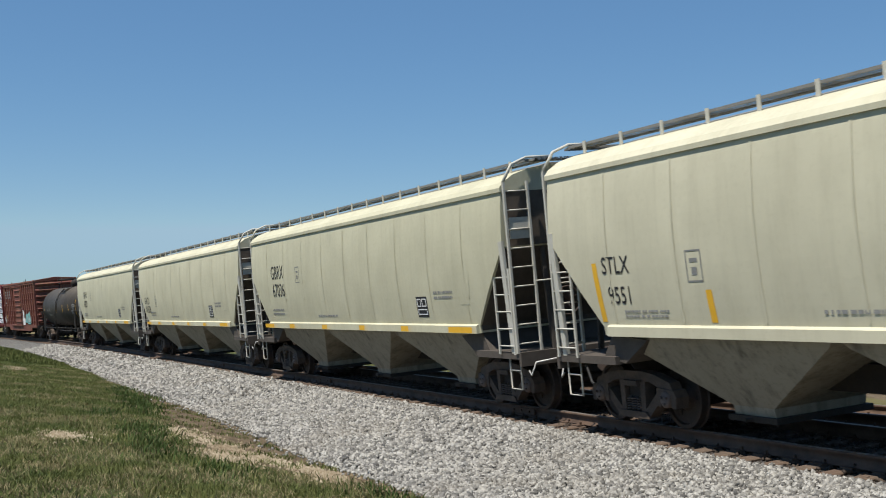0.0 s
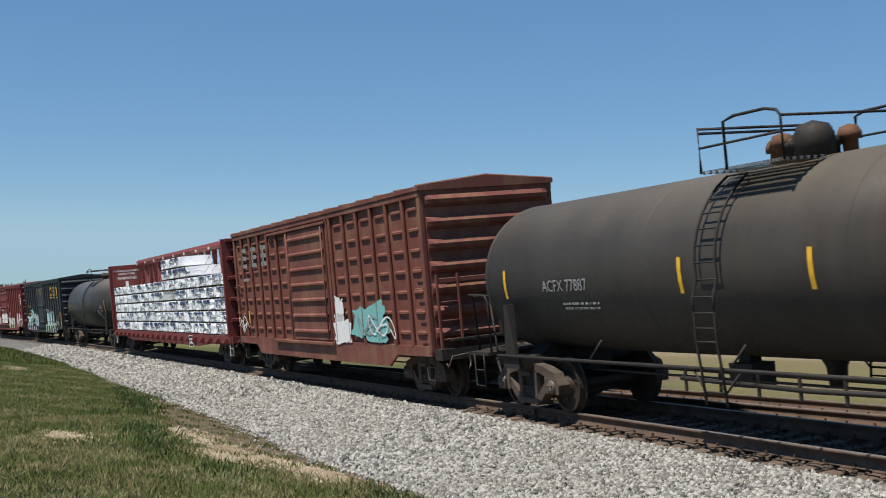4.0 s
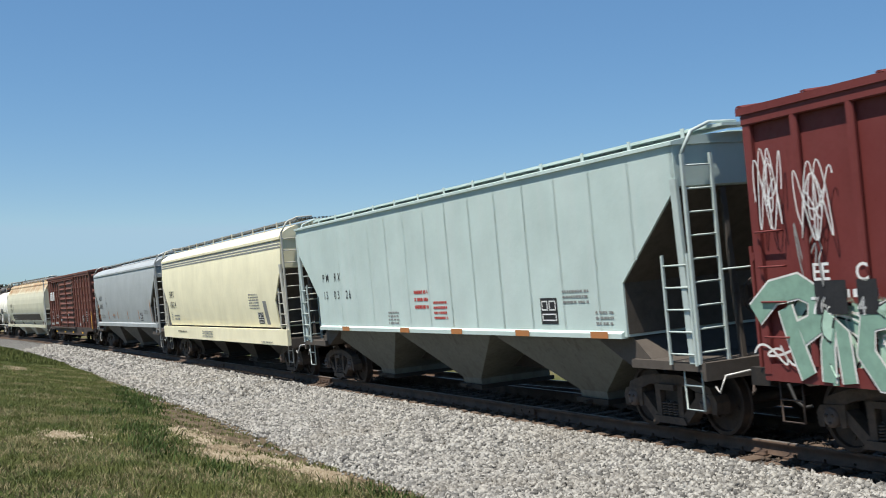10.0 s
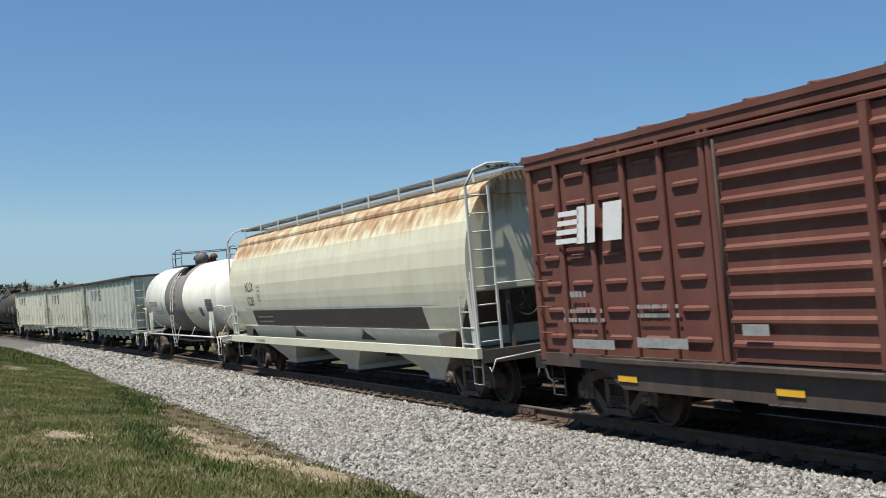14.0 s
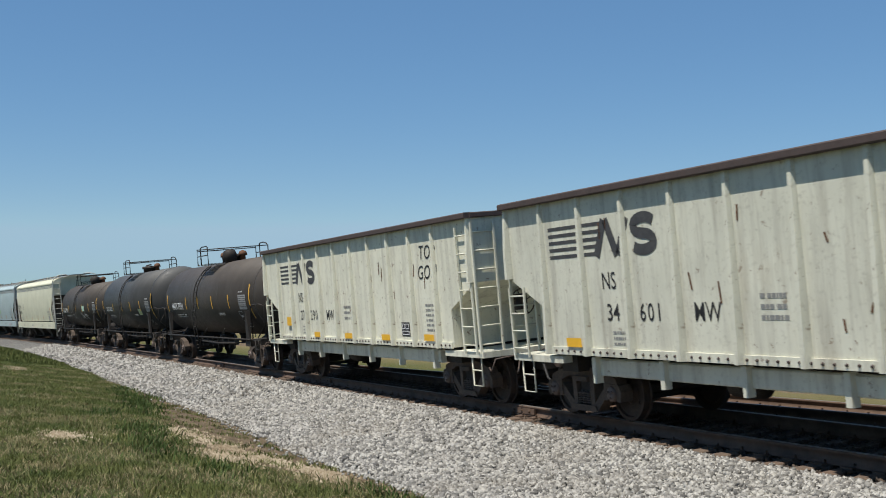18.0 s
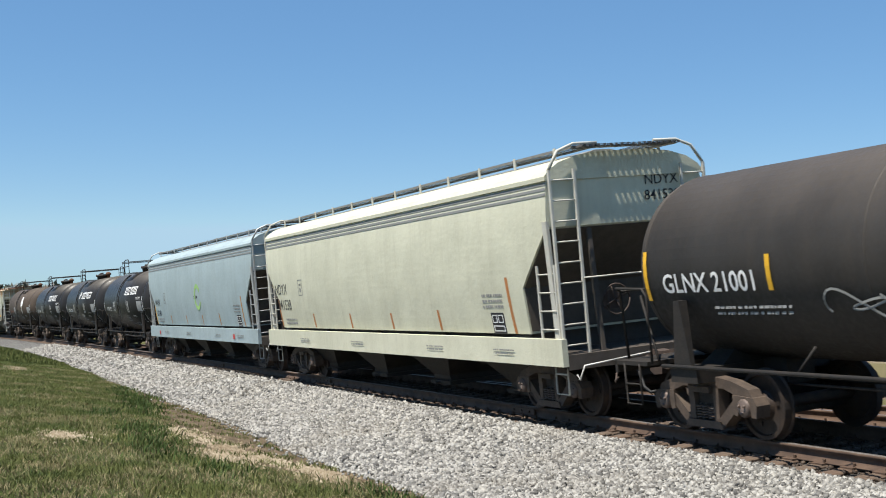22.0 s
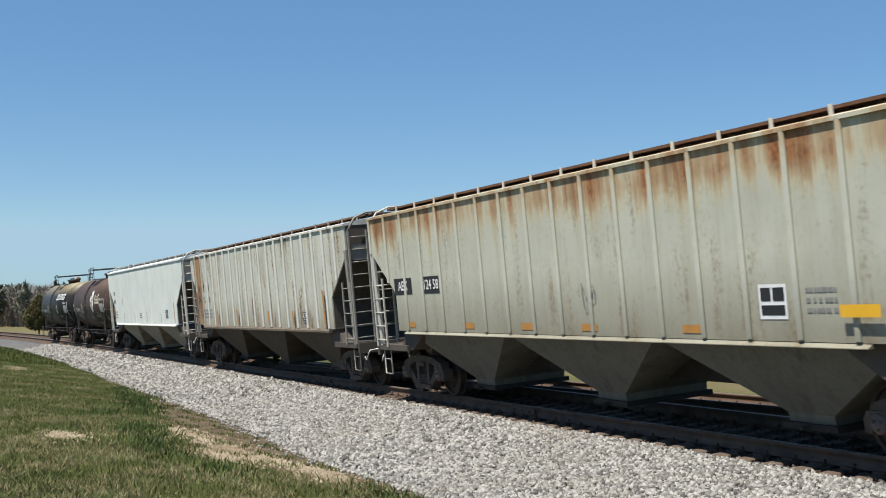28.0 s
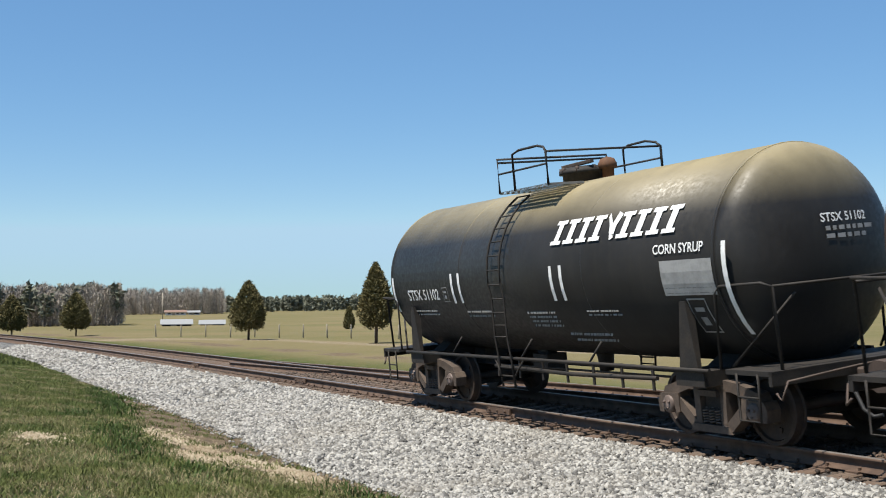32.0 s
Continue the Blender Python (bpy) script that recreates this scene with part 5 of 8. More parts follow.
def tank_car(label, length, paint_mat, rail_mat="under", band=None, stripes=None, stripe_mat="yellow", ladder_x=-0.6, domes=1, R=1.41, band_x=(-0.95, 0.95), plat=0.0, pale_rails=False, Z=TANK_Z, reservoir=False):
    car = thing("tank_car", label, "rail car", "cars of the freight train")
    half = length / 2 - 0.62
    shell = half - 0.24
    surf = lambda x, z: -math.sqrt(max(0.0004, R * R - (z - Z) ** 2)) - 0.008
    head = [(shell - 0.62 + 0.62 * math.sin(a), R * math.cos(a)) for a in np.linspace(0, math.pi / 2 - 0.02, 9)]
    part("tank_shell", Shape().turned([(-shell + 0.6, R), (shell - 0.6, R)], "x", (0, 0, Z), 56), paint_mat, car)
    for s in (-1, 1):
        part("tank_head", Shape().turned([(s * u, r) for u, r in head], "x", (0, 0, Z), 56), paint_mat, car)
        part("weld_ring", Shape().turned([(s * (shell - 0.63) - 0.02, R), (s * (shell - 0.63) - 0.015, R + 0.007), (s * (shell - 0.63) + 0.015, R + 0.007), (s * (shell - 0.63) + 0.02, R)], "x", (0, 0, Z), 56), paint_mat, car)
        part("weld_ring", Shape().turned([(s * 2.1 - 0.02, R), (s * 2.1 - 0.01, R + 0.004), (s * 2.1 + 0.01, R + 0.004), (s * 2.1 + 0.02, R)], "x", (0, 0, Z), 56), paint_mat, car)
    if band:
        part("insulation_band", Shape().turned([(band_x[0], R), (band_x[0], R + 0.012), (band_x[1], R + 0.012), (band_x[1], R)], "x", (0, 0, Z), 56), band, car, "grey painted band round the tank")
    # cradle, stub sills, end decks
    for s in (-1, 1):
        tx = s * (half - 1.65)
        for e in (-1, 1):
            part("saddle_brace", Shape().loft([[(tx - 0.20, e * 1.38, 0.98), (tx + 0.20, e * 1.38, 0.98), (tx + 0.20, e * 1.32, 0.98), (tx - 0.20, e * 1.32, 0.98)],
                                              [(tx - 0.06, e * 1.40, 1.90), (tx + 0.06, e * 1.40, 1.90), (tx + 0.06, e * 1.26, 1.90), (tx - 0.06, e * 1.26, 1.90)]]), paint_mat if pale_rails else "under", car)
        part("body_bolster", Shape().box((tx - 0.3, -1.38, 0.78), (tx + 0.3, 1.38, 0.98)).loft([[(tx - 0.25, -0.9, 0.98), (tx + 0.25, -0.9, 0.98), (tx + 0.25, 0.9, 0.98), (tx - 0.25, 0.9, 0.98)], [(tx - 0.2, -0.6, 1.2), (tx + 0.2, -0.6, 1.2), (tx + 0.2, 0.6, 1.2), (tx - 0.2, 0.6, 1.2)]]), "under", car)
        x0, x1 = sorted((s * (half - 2.4), s * half))
        part("stub_sill", Shape().box((x0, -0.24, 0.66), (x1, 0.24, 1.02)), "under", car)
        xa, xb = sorted((s * (half - 0.85), s * half))
        part("end_deck", Shape().box((xa, -1.42, 0.98), (xb, 1.42, 1.04)).beam((s * (half - 0.03), -1.42, 0.95), (s * (half - 0.03), 1.42, 0.95), 0.06, 0.18), "under" if not pale_rails else rail_mat, car)
        for e in (-1, 1):
            part("end_rail", Shape().tube([(s * (half - 0.95), e * 1.40, 1.02), (s * (half - 0.95), e * 1.40, 1.98), (s * (half - 0.85), e * 1.40, 2.08), (s * (half - 0.12), e * 1.36, 2.1), (s * (half - 0.05), e * 1.25, 2.05), (s * (half - 0.05), e * 1.2, 1.04)], 0.022, 6), rail_mat, car)
            part("deck_brace", Shape().tube([(s * (half - 0.05), e * 0.9, 1.95), (s * (half - 0.9), e * 1.25, 1.05)], 0.02, 5), rail_mat, car)
        part("end_hand_rail", Shape().tube([(s * (half - 0.05), -1.25, 2.05), (s * (half - 0.05), 1.25, 2.05)], 0.02, 5), rail_mat, car)
        step_stirrup(car, s * (half - 0.45), rail_mat, 1.0, 0.42)
        # side pipe rail and its struts
    for e in (-1, 1):
        part("side_rail", Shape().tube([(-half + 1.2, e * 1.40, 1.0), (half - 1.2, e * 1.40, 1.0)], 0.030, 6), rail_mat, car)
        for x in (-half * 0.45, -0.1, half * 0.33):
            part("rail_strut", lambda: Shape().tube([(0, 0, 0), (0.22, -e * 0.12, 0.32)], 0.018, 5), rail_mat, car, at=pose(x, e * 1.40, 1.0), key=("strut", e, str(rail_mat)))
    plat_mat = "greyrail" if pale_rails else rail_mat
    # top platform with its rails, manway, valves
    px0, px1, pz = ladder_x - 0.28 + plat, ladder_x + 1.38 + plat, Z + R + 0.06
    for e in (-1, 1):
        part("platform_grating", Shape().box((px0, min(e * 0.45, e * 1.12), pz - 0.13), (px1, max(e * 0.45, e * 1.12), pz - 0.09)), "grate" if not pale_rails else plat_mat, car)
    zt = pz + 0.50
    for y in (-1.12, 1.12):
        pts = [(px0, y, pz - 0.12), (px0, y, zt - 0.06), (px0 + 0.08, y, zt)]
        part("platform_rail", Shape().tube([(px0 + 0.55, y, pz - 0.12), (px0 + 0.55, y, zt), (px0 + 0.75, y * 0.98, zt + 0.05), (px1 - 0.35, y * 0.95, zt + 0.05), (px1 - 0.1, y * 0.98, zt), (px1, y, zt - 0.08), (px1, y, pz - 0.12)], 0.022, 6), plat_mat, car)
        part("platform_rail", Shape().tube([(px0, y, pz - 0.12), (px0, y, zt - 0.02), (px0, 0, zt - 0.02)], 0.022, 6), plat_mat, car)
        part("mid_rail", Shape().tube([(px0, y, pz + 0.22), (px1, y, pz + 0.22)], 0.018, 5), plat_mat, car)
    for x in (px0, px1):
        part("cross_rail", Shape().tube([(x, -1.12, zt - 0.08), (x, 1.12, zt - 0.08)], 0.02, 6), plat_mat, car)
    cx = (px0 + px1) / 2
    part("manway", Shape().turned([(0, 0.34), (0.18, 0.34), (0.18, 0.40), (0.24, 0.40), (0.30, 0.28), (0.31, 0.0)], "z", (cx + 0.1, 0, pz - 0.1), 18), plat_mat if pale_rails else "under", car)
    for k in range(8):
        a = 2 * math.pi * k / 8
        part("manway_bolt", lambda: Shape().turned([(0, 0.03), (0.1, 0.03), (0.1, 0.0)], "z", (0, 0, 0), 6), "coupler", car, at=pose(cx + 0.1 + 0.37 * math.cos(a), 0.37 * math.sin(a), pz + 0.1), key="mbolt")
    for k in range(domes):
        part("valve", Shape().turned([(0, 0.10), (0.22, 0.10), (0.22, 0.16), (0.30, 0.16), (0.38, 0.12), (0.42, 0.0)], "z", (cx + 0.5 - 0.35 * k * (2 if k else 1), 0.25 * (-1) ** k, pz - 0.1), 12), "rustbar", car)
    if domes > 2:
        part("valve_housing", Shape().turned([(0, 0.26), (0.30, 0.26), (0.42, 0.20), (0.48, 0.0)], "z", (cx + 0.35, -0.2, pz - 0.08), 16), plat_mat if pale_rails else "under", car)
    part("hinge_bar", Shape().beam((cx - 0.35, -0.1, pz + 0.24), (cx + 0.5, -0.05, pz + 0.26), 0.07, 0.06), "coupler", car)
    # ladder up the shell on both sides
    for e in (-1, 1):
        angs = np.linspace(math.radians(-42), math.radians(58), 12)
        rad = R + 0.10
        for k in range(2):
            x = ladder_x - 0.22 + 0.44 * k
            pts = [(x, e * 1.42, 0.52), (x, e * 1.46, 1.0)] + [(x, e * max(rad * math.cos(a), 0) if math.sin(a) > -0.2 else e * 1.50, Z + rad * math.sin(a)) for a in angs]
            part("ladder_stile", Shape().tube(pts, 0.02, 5), rail_mat, car)
        pts = [(e * 1.42, 0.58), (e * 1.45, 0.85)] + [(e * (rad * math.cos(a) if math.sin(a) > -0.2 else 1.50), Z + rad * math.sin(a)) for a in angs]
        for y, z in pts:
            part("rung", lambda: Shape().tube([(-0.22, 0, 0), (0.22, 0, 0)], 0.013, 5), rail_mat, car, at=pose(ladder_x, y, z), key=("trung", str(rail_mat)))
        part("ladder_step", Shape().tube([(ladder_x - 0.5, e * 1.40, 1.0), (ladder_x - 0.22, e * 1.42, 0.7), (ladder_x + 0.22, e * 1.42, 0.7), (ladder_x + 0.55, e * 1.40, 1.0)], 0.018, 5), rail_mat, car)
    # bottom outlet and air gear
    part("bottom_outlet", Shape().turned([(0, 0.0), (0, 0.12), (0.25, 0.14), (0.4, 0.22), (0.45, 0.0)], "z", (0.3, 0, 0.66), 12), "under", car)
    if reservoir:
        part("air_reservoir", Shape().turned([(-0.42, 0.0), (-0.42, 0.16), (-0.36, 0.19), (0.36, 0.19), (0.42, 0.16), (0.42, 0.0)], "x", (half - 0.85, -0.55, 1.14), 14), "under" if not pale_rails else rail_mat, car)
    part("brake_valve", Shape().box((-1.3, -0.5, 0.62), (-0.8, -0.1, 0.95)).box((-1.2, -0.4, 0.95), (-0.95, -0.2, 1.1)), "under", car)
    part("brake_rod", Shape().tube([(-half + 2, -0.5, 0.72), (half - 2, -0.45, 0.72)], 0.02, 5).tube([(-half + 2.2, 0.4, 0.66), (half - 2.2, 0.4, 0.66)], 0.025, 5), "under", car)
    for x in np.linspace(-1.5, 3.2, 7):
        part("pipe_bracket", lambda: Shape().beam((0, 0, 0.62), (0, 0, 0.98), 0.05, 0.03), "under", car, at=pose(x, -1.1, 0), key="pbracket")
    part("heating_pipe", Shape().tube([(-1.6, -1.1, 0.80), (1.0, -1.1, 0.76), (3.3, -1.1, 0.80)], 0.035, 6), "under", car)
    for x, z0, z1, mt in stripes or ():
        part("reflector_strip", patch(x, z0, x + 0.085, z1, surf), mt, car)
    truck(car, half - 1.65)
    truck(car, -half + 1.65)
    ends_gear(car, half, pale_rails)
    brake_wheel(car, half - 0.5, -0.45, 1.7)
    return car, surf, half


# ---- box cars ----
POSTS = {}


def relief(car):
    """The car's side as paint lies on it: over the sheet, its posts and its door."""
    xs, d0, d1, W = POSTS[car.name]
    return lambda x, z: -W - (0.082 if d0 < x < d1 or min(abs(x - q) for q in xs) < 0.06 else 0.004)


def drape(x0, z0, x1, z1, surf, off=0.006):
    """A sheet of sprayed paint that follows the side's relief."""
    xs = np.linspace(x0, x1, max(3, int((x1 - x0) / 0.05)))
    sh = Shape()
    sh.loft([[(x, surf(x, z0) - off, z) for z in (z0, (z0 + z1) / 2, z1)] for x in xs], False, False)
    return sh


def box_car(label, length, paint_mat, posts, bays, door, stamped=0, door_bars=6, end_ribs=7, sill_mat=None, roof_mat=None, top=4.28, yellow=False, body_half=None):
    car = thing("box_car", label, "rail car", "cars of the freight train")
    half = length / 2 - 0.55
    bh = body_half or half - 0.35
    W = 1.46
    surf = lambda x, z: -W
    surf_post = lambda x, z: -W - 0.07
    sill_mat, roof_mat = sill_mat or paint_mat, roof_mat or paint_mat
    part("body", Shape().box((-bh, -W, 1.02), (bh, W, top)), paint_mat, car)
    ov = W + 0.10
    part("roof", Shape().loft([[(x, -ov, top - 0.02), (x, -ov, top + 0.07), (x, 0, top + 0.22), (x, ov, top + 0.07), (x, ov, top - 0.02)] for x in (-bh - 0.06, bh + 0.06)]), roof_mat, car)
    n = int(2 * bh / 1.15)
    for i in range(n + 1):
        x = -bh + 2 * bh * i / n
        part("roof_rib", lambda: Shape().loft([[(-0.05, y, top + 0.075 + (1 - abs(y) / ov) * 0.15), (0.05, y, top + 0.075 + (1 - abs(y) / ov) * 0.15), (0.03, y, top + 0.098 + (1 - abs(y) / ov) * 0.15), (-0.03, y, top + 0.098 + (1 - abs(y) / ov) * 0.15)] for y in (-ov, 0.0, ov)]), roof_mat, car, at=pose(x, 0, 0), key=("roof_rib", top, roof_mat.name))
    # plates along the side's top and bottom
    for s in (-1, 1):
        part("top_chord", Shape().beam((-bh, s * (W + 0.04), top - 0.08), (bh, s * (W + 0.04), top - 0.08), 0.08, 0.14), paint_mat, car)
        part("side_sill", Shape().prism([(-bh, 1.12), (bh, 1.12), (bh, 0.92), (bh - 1.9, 0.90), (bh - 2.4, 0.64), (-bh + 2.4, 0.64), (-bh + 1.9, 0.90), (-bh, 0.92)], s * W, s * (W + 0.06)), sill_mat, car)
        for x in (-bh + 0.06, bh - 0.06):
            part("corner_post", Shape().beam((x, s * (W + 0.02), 1.0), (x, s * (W + 0.02), top), 0.14, 0.10, (0, 1, 0)), paint_mat, car)
    d0, d1 = door
    xs = [x for x in np.linspace(-bh, bh, posts + 1)[1:-1] if not d0 - 0.25 < x < d1 + 0.25]
    POSTS[car.name] = (xs + [d0 - 0.16, d1 + 0.16], d0, d1, W)
    for x in xs + [d0 - 0.16, d1 + 0.16]:
        for s in (-1, 1):
            part("side_post", lambda: Shape().beam((0, 0, 1.12), (0, 0, top - 0.14), 0.11, 0.08, (0, 1, 0), 0.3), paint_mat, car, at=pose(x, s * (W + 0.04), 0), key=("bpost", top, paint_mat.name))
    if stamped:
        edges = sorted([-bh + 0.1] + xs + [d0 - 0.16, d1 + 0.16, bh - 0.1])
        for a, b in zip(edges[:-1], edges[1:]):
            if a > d0 - 0.3 and b < d1 + 0.3 or b - a < 0.4:
                continue
            wdt = round(b - a - 0.34, 1)
            for i in range(stamped):
                z = 1.38 + (top - 1.75) * i / (stamped - 1)
                part("stamped_rib", lambda: Shape().loft([[(x, 0.0, -0.05 * k), (x, -0.045 * k, -0.02), (x, -0.045 * k, 0.02), (x, 0.0, 0.05 * k)] for x, k in ((-wdt / 2, 0.25), (-wdt / 2 + 0.06, 1), (wdt / 2 - 0.06, 1), (wdt / 2, 0.25))]), paint_mat, car, at=pose((a + b) / 2, -W, z), key=("stamp", wdt, paint_mat.name))
    # sliding door, its tracks and bars
    for s in (-1, 1):
        dr = part("door", Shape().box((d0, min(s * (W + 0.02), s * (W + 0.08)), 1.14), (d1, max(s * (W + 0.02), s * (W + 0.08)), top - 0.28)), paint_mat, car, "sliding side door")
        part("door_track", Shape().beam((d0 - (d1 - d0) * 0.6, s * (W + 0.10), 1.06), (d1 + 0.2, s * (W + 0.10), 1.06), 0.10, 0.08), sill_mat, car)
        part("door_track", Shape().beam((d0 - (d1 - d0) * 0.6, s * (W + 0.09), top - 0.22), (d1 + 0.2, s * (W + 0.09), top - 0.22), 0.06, 0.07), paint_mat, car)
        for i in range(door_bars):
            z = 1.35 + (top - 1.85) * i / max(1, door_bars - 1)
            part("door_rib", Shape().loft([[(x, s * (W + 0.08), z - 0.06), (x, s * (W + 0.13), z - 0.02), (x, s * (W + 0.13), z + 0.02), (x, s * (W + 0.08), z + 0.06)] for x in (d0 + 0.08, d1 - 0.08)]), paint_mat, dr)
        for x in (d0 + 0.05, d1 - 0.05):
            part("lock_rod", Shape().tube([(x, s * (W + 0.14), 1.16), (x, s * (W + 0.14), top - 0.3)], 0.02, 5), sill_mat, dr)
    # corrugated ends
    for s in (-1, 1):
        for i in range(end_ribs):
            z = 1.35 + (top - 1.6) * i / (end_ribs - 1)
            part("end_rib", lambda: Shape().loft([[(0, y, z0), (0.09 * k, y, z0 - 0.02), (0.15 * k, y, 0.03), (0.12 * k, y, -0.05), (0.04 * k, y, -z0 + 0.02), (0, y, -z0)] for z0 in (0.13,) for y, k in ((-W + 0.06, 0.4), (-W + 0.22, 1), (W - 0.22, 1), (W - 0.06, 0.4))]), paint_mat, car, at=pose(s * bh, 0, z, 0, 0, 0 if s > 0 else 180), key=("end_rib", paint_mat.name))
        part("end_sill", Shape().box((min(s * bh, s * half), -W, 0.84), (max(s * bh, s * half), W, 1.06)), "under", car)
        part("crossover_step", Shape().box((min(s * (bh + 0.1), s * half), -1.2, 1.2), (max(s * (bh + 0.1), s * half), 1.2, 1.25)), "under", car)
        for i in range(4):
            grab(car, s * (bh - 0.32), -W - 0.04, 1.45 + i * 0.42, 0.42, paint_mat)
            part("end_grab", lambda: Shape().tube([(0, 0, 0), (0.07, 0, 0), (0.07, 0.42, 0), (0, 0.42, 0)], 0.013, 5), paint_mat, car, at=pose(s * bh + (0 if s > 0 else -0.07), -W + 0.1, 1.45 + i * 0.42), key=("egrab", paint_mat.name))
        step_stirrup(car, s * (bh - 0.32), "coupler", 0.95, 0.42)
        truck(car, s * (half - 1.85))
    part("center_sill", Shape().box((-half, -0.22, 0.62), (half, 0.22, 0.98)), "under", car)
    part("brake_cylinder", Shape().turned([(-0.35, 0), (-0.35, 0.17), (0.2, 0.17), (0.3, 0.1), (0.3, 0)], "x", (-1.0, -0.6, 0.7), 12), "under", car)
    part("brake_rod", Shape().tube([(-half + 2, -0.5, 0.55), (half - 2, -0.45, 0.55)], 0.02, 5), "under", car)
    if yellow:
        part("corner_stripe", Shape().box((bh - 0.15, -W - 0.09, 1.05), (bh - 0.04, -W - 0.08, 2.0)), "yellow", car)
    ends_gear(car, half)
    brake_wheel(car, bh + 0.4, 0.15, 2.05)
    for s in (-1, 1):
        ladder(car, (s * (bh + 0.22), -1.38, 1.06), (s * (bh + 0.22), -1.38, 2.55), (0, 0.46, 0), 4, paint_mat, "end_ladder", 0.05)
        part("end_bracket", Shape().beam((s * (bh + 0.2), -1.40, 2.42), (s * (bh + 0.2), 0.9, 2.42), 0.07, 0.10), paint_mat, car)
        part("brake_rigging", Shape().tube([(s * (bh + 0.3), 0.15, 1.85), (s * (bh + 0.3), 0.12, 1.2), (s * (bh + 0.2), 0.1, 0.9)], 0.035, 6).box((min(s * (bh + 0.05), s * (bh + 0.3)), -0.05, 1.15), (max(s * (bh + 0.05), s * (bh + 0.3)), 0.4, 1.5)), "under", car)
    return car, surf, half


# ---- gondola cars ----
def gondola_car(label, length, paint_mat, chord_mat, sill_mat):
    car = thing("gondola_car", label, "rail car", "cars of the freight train")
    half = length / 2 - 0.62
    top, cut, tz = half - 0.10, 2.35, 3.56
    W = 1.47
    surf = lambda x, z: -W

    def reach(z):
        return top if z >= cut else top - 1.13 * min(1.0, (cut - z) / 0.5)
    rings = [[(-reach(z), -W, z), (reach(z), -W, z), (reach(z), W, z), (-reach(z), W, z)] for z in (1.12, 1.85, cut, 3.0, tz)]
    i = 0.06
    rings += [[(-top + i, -W + i, z), (top - i, -W + i, z), (top - i, W - i, z), (-top + i, W - i, z)] for z in (tz, 2.5)]
    part("body", Shape().loft(rings), paint_mat, car)
    for s in (-1, 1):
        part("top_chord", Shape().beam((-top - 0.03, s * (W + 0.03), tz + 0.03), (top + 0.03, s * (W + 0.03), tz + 0.03), 0.17, 0.11), chord_mat, car)
        part("end_chord", Shape().beam((s * top, -W, tz + 0.03), (s * top, W, tz + 0.03), 0.14, 0.10), chord_mat, car)
        for x in [-top + 0.06] + [-5.66 + 1.217 * k for k in range(10)] + [top - 0.06]:
            lo = 1.10 if abs(x) < reach(1.12) else cut
            part("side_post", lambda: Shape().loft([[(-w, y0, z), (-w * 0.6, y1, z), (w * 0.6, y1, z), (w, y0, z)] for z, w, y0, y1 in ((lo, 0.07, 0, -0.11), (lo + 0.5, 0.065, 0, -0.10), (tz - 0.02, 0.055, 0, -0.05))]), paint_mat, car, at=pose(x, s * W, 0, 0, 0, 0 if s < 0 else 180), key=("gpost", round(lo, 2), paint_mat.name))
        part("rivet_strip", Shape().box((-reach(1.12) + 0.05, min(s * W, s * (W + 0.03)), 1.10), (reach(1.12) - 0.05, max(s * W, s * (W + 0.03)), 1.22)), paint_mat, car)
        part("side_sill", Shape().beam((-top + 2.2, s * 1.25, 0.90), (top - 2.2, s * 1.25, 0.90), 0.12, 0.26), sill_mat, car)
        for k in range(6):
            x = -top + 2.4 + (2 * top - 4.8) * k / 5
            part("sill_bracket", lambda: Shape().box((-0.05, -0.06, 0.66), (0.05, 0.06, 1.06)), sill_mat, car, at=pose(x, s * 1.33, 0), key=("sbr", sill_mat.name))
        for k in range(60):
            if s < 0:
                x = -reach(1.12) + 0.15 + (2 * reach(1.12) - 0.3) * k / 59
                part("rivet", lambda: Shape().turned([(0, 0.025), (-0.02, 0.018), (-0.025, 0)], "y", (0, 0, 0), 5), chord_mat, car, at=pose(x, -W - 0.03, 1.16), key=("rivet", chord_mat.name))
        part("end_platform", Shape().box((min(s * (half - 1.7), s * half), -W, 0.95), (max(s * (half - 1.7), s * half), W, 1.06)), sill_mat, car)
        part("bolster_panel", Shape().box((s * (half - 1.6) - 0.25, -1.3, 0.8), (s * (half - 1.6) + 0.25, 1.3, 1.12)), "under", car)
        for e in (-1, 1):
            ladder(car, (s * (half - 0.08), e * 1.46, 1.02), (s * (half - 0.08), e * 1.46, 3.45), (0, -e * 0.46, 0), 7, paint_mat)
            ladder(car, (s * (half - 0.66), e * 1.52, 1.02), (s * (half - 0.66), e * 1.52, 3.4 if s > 0 else 2.2), (s * 0.52, 0, 0), 7 if s > 0 else 4, paint_mat, "side_ladder", 0.04)
        part("slope_brace", Shape().beam((s * (half - 0.2), 0, 1.05), (s * (half - 0.25), 0, 2.4), 0.12, 0.10), paint_mat, car)
        step_stirrup(car, s * (half - 0.4), paint_mat, 1.0, 0.42)
        truck(car, s * (half - 1.6))
    part("center_sill", Shape().box((-half, -0.25, 0.60), (half, 0.25, 1.0)), "under", car)
    part("cross_bearers", Shape().box((-2.3, -1.2, 0.75), (-2.1, 1.2, 1.1)).box((2.1, -1.2, 0.75), (2.3, 1.2, 1.1)), "under", car)
    part("brake_cylinder", Shape().turned([(-0.35, 0), (-0.35, 0.2), (0.2, 0.2), (0.3, 0.1), (0.3, 0)], "x", (-1.6, -0.7, 0.72), 12), "under", car)
    ends_gear(car, half)
    brake_wheel(car, half - 0.3, -0.4, 1.9)
    return car, surf, half

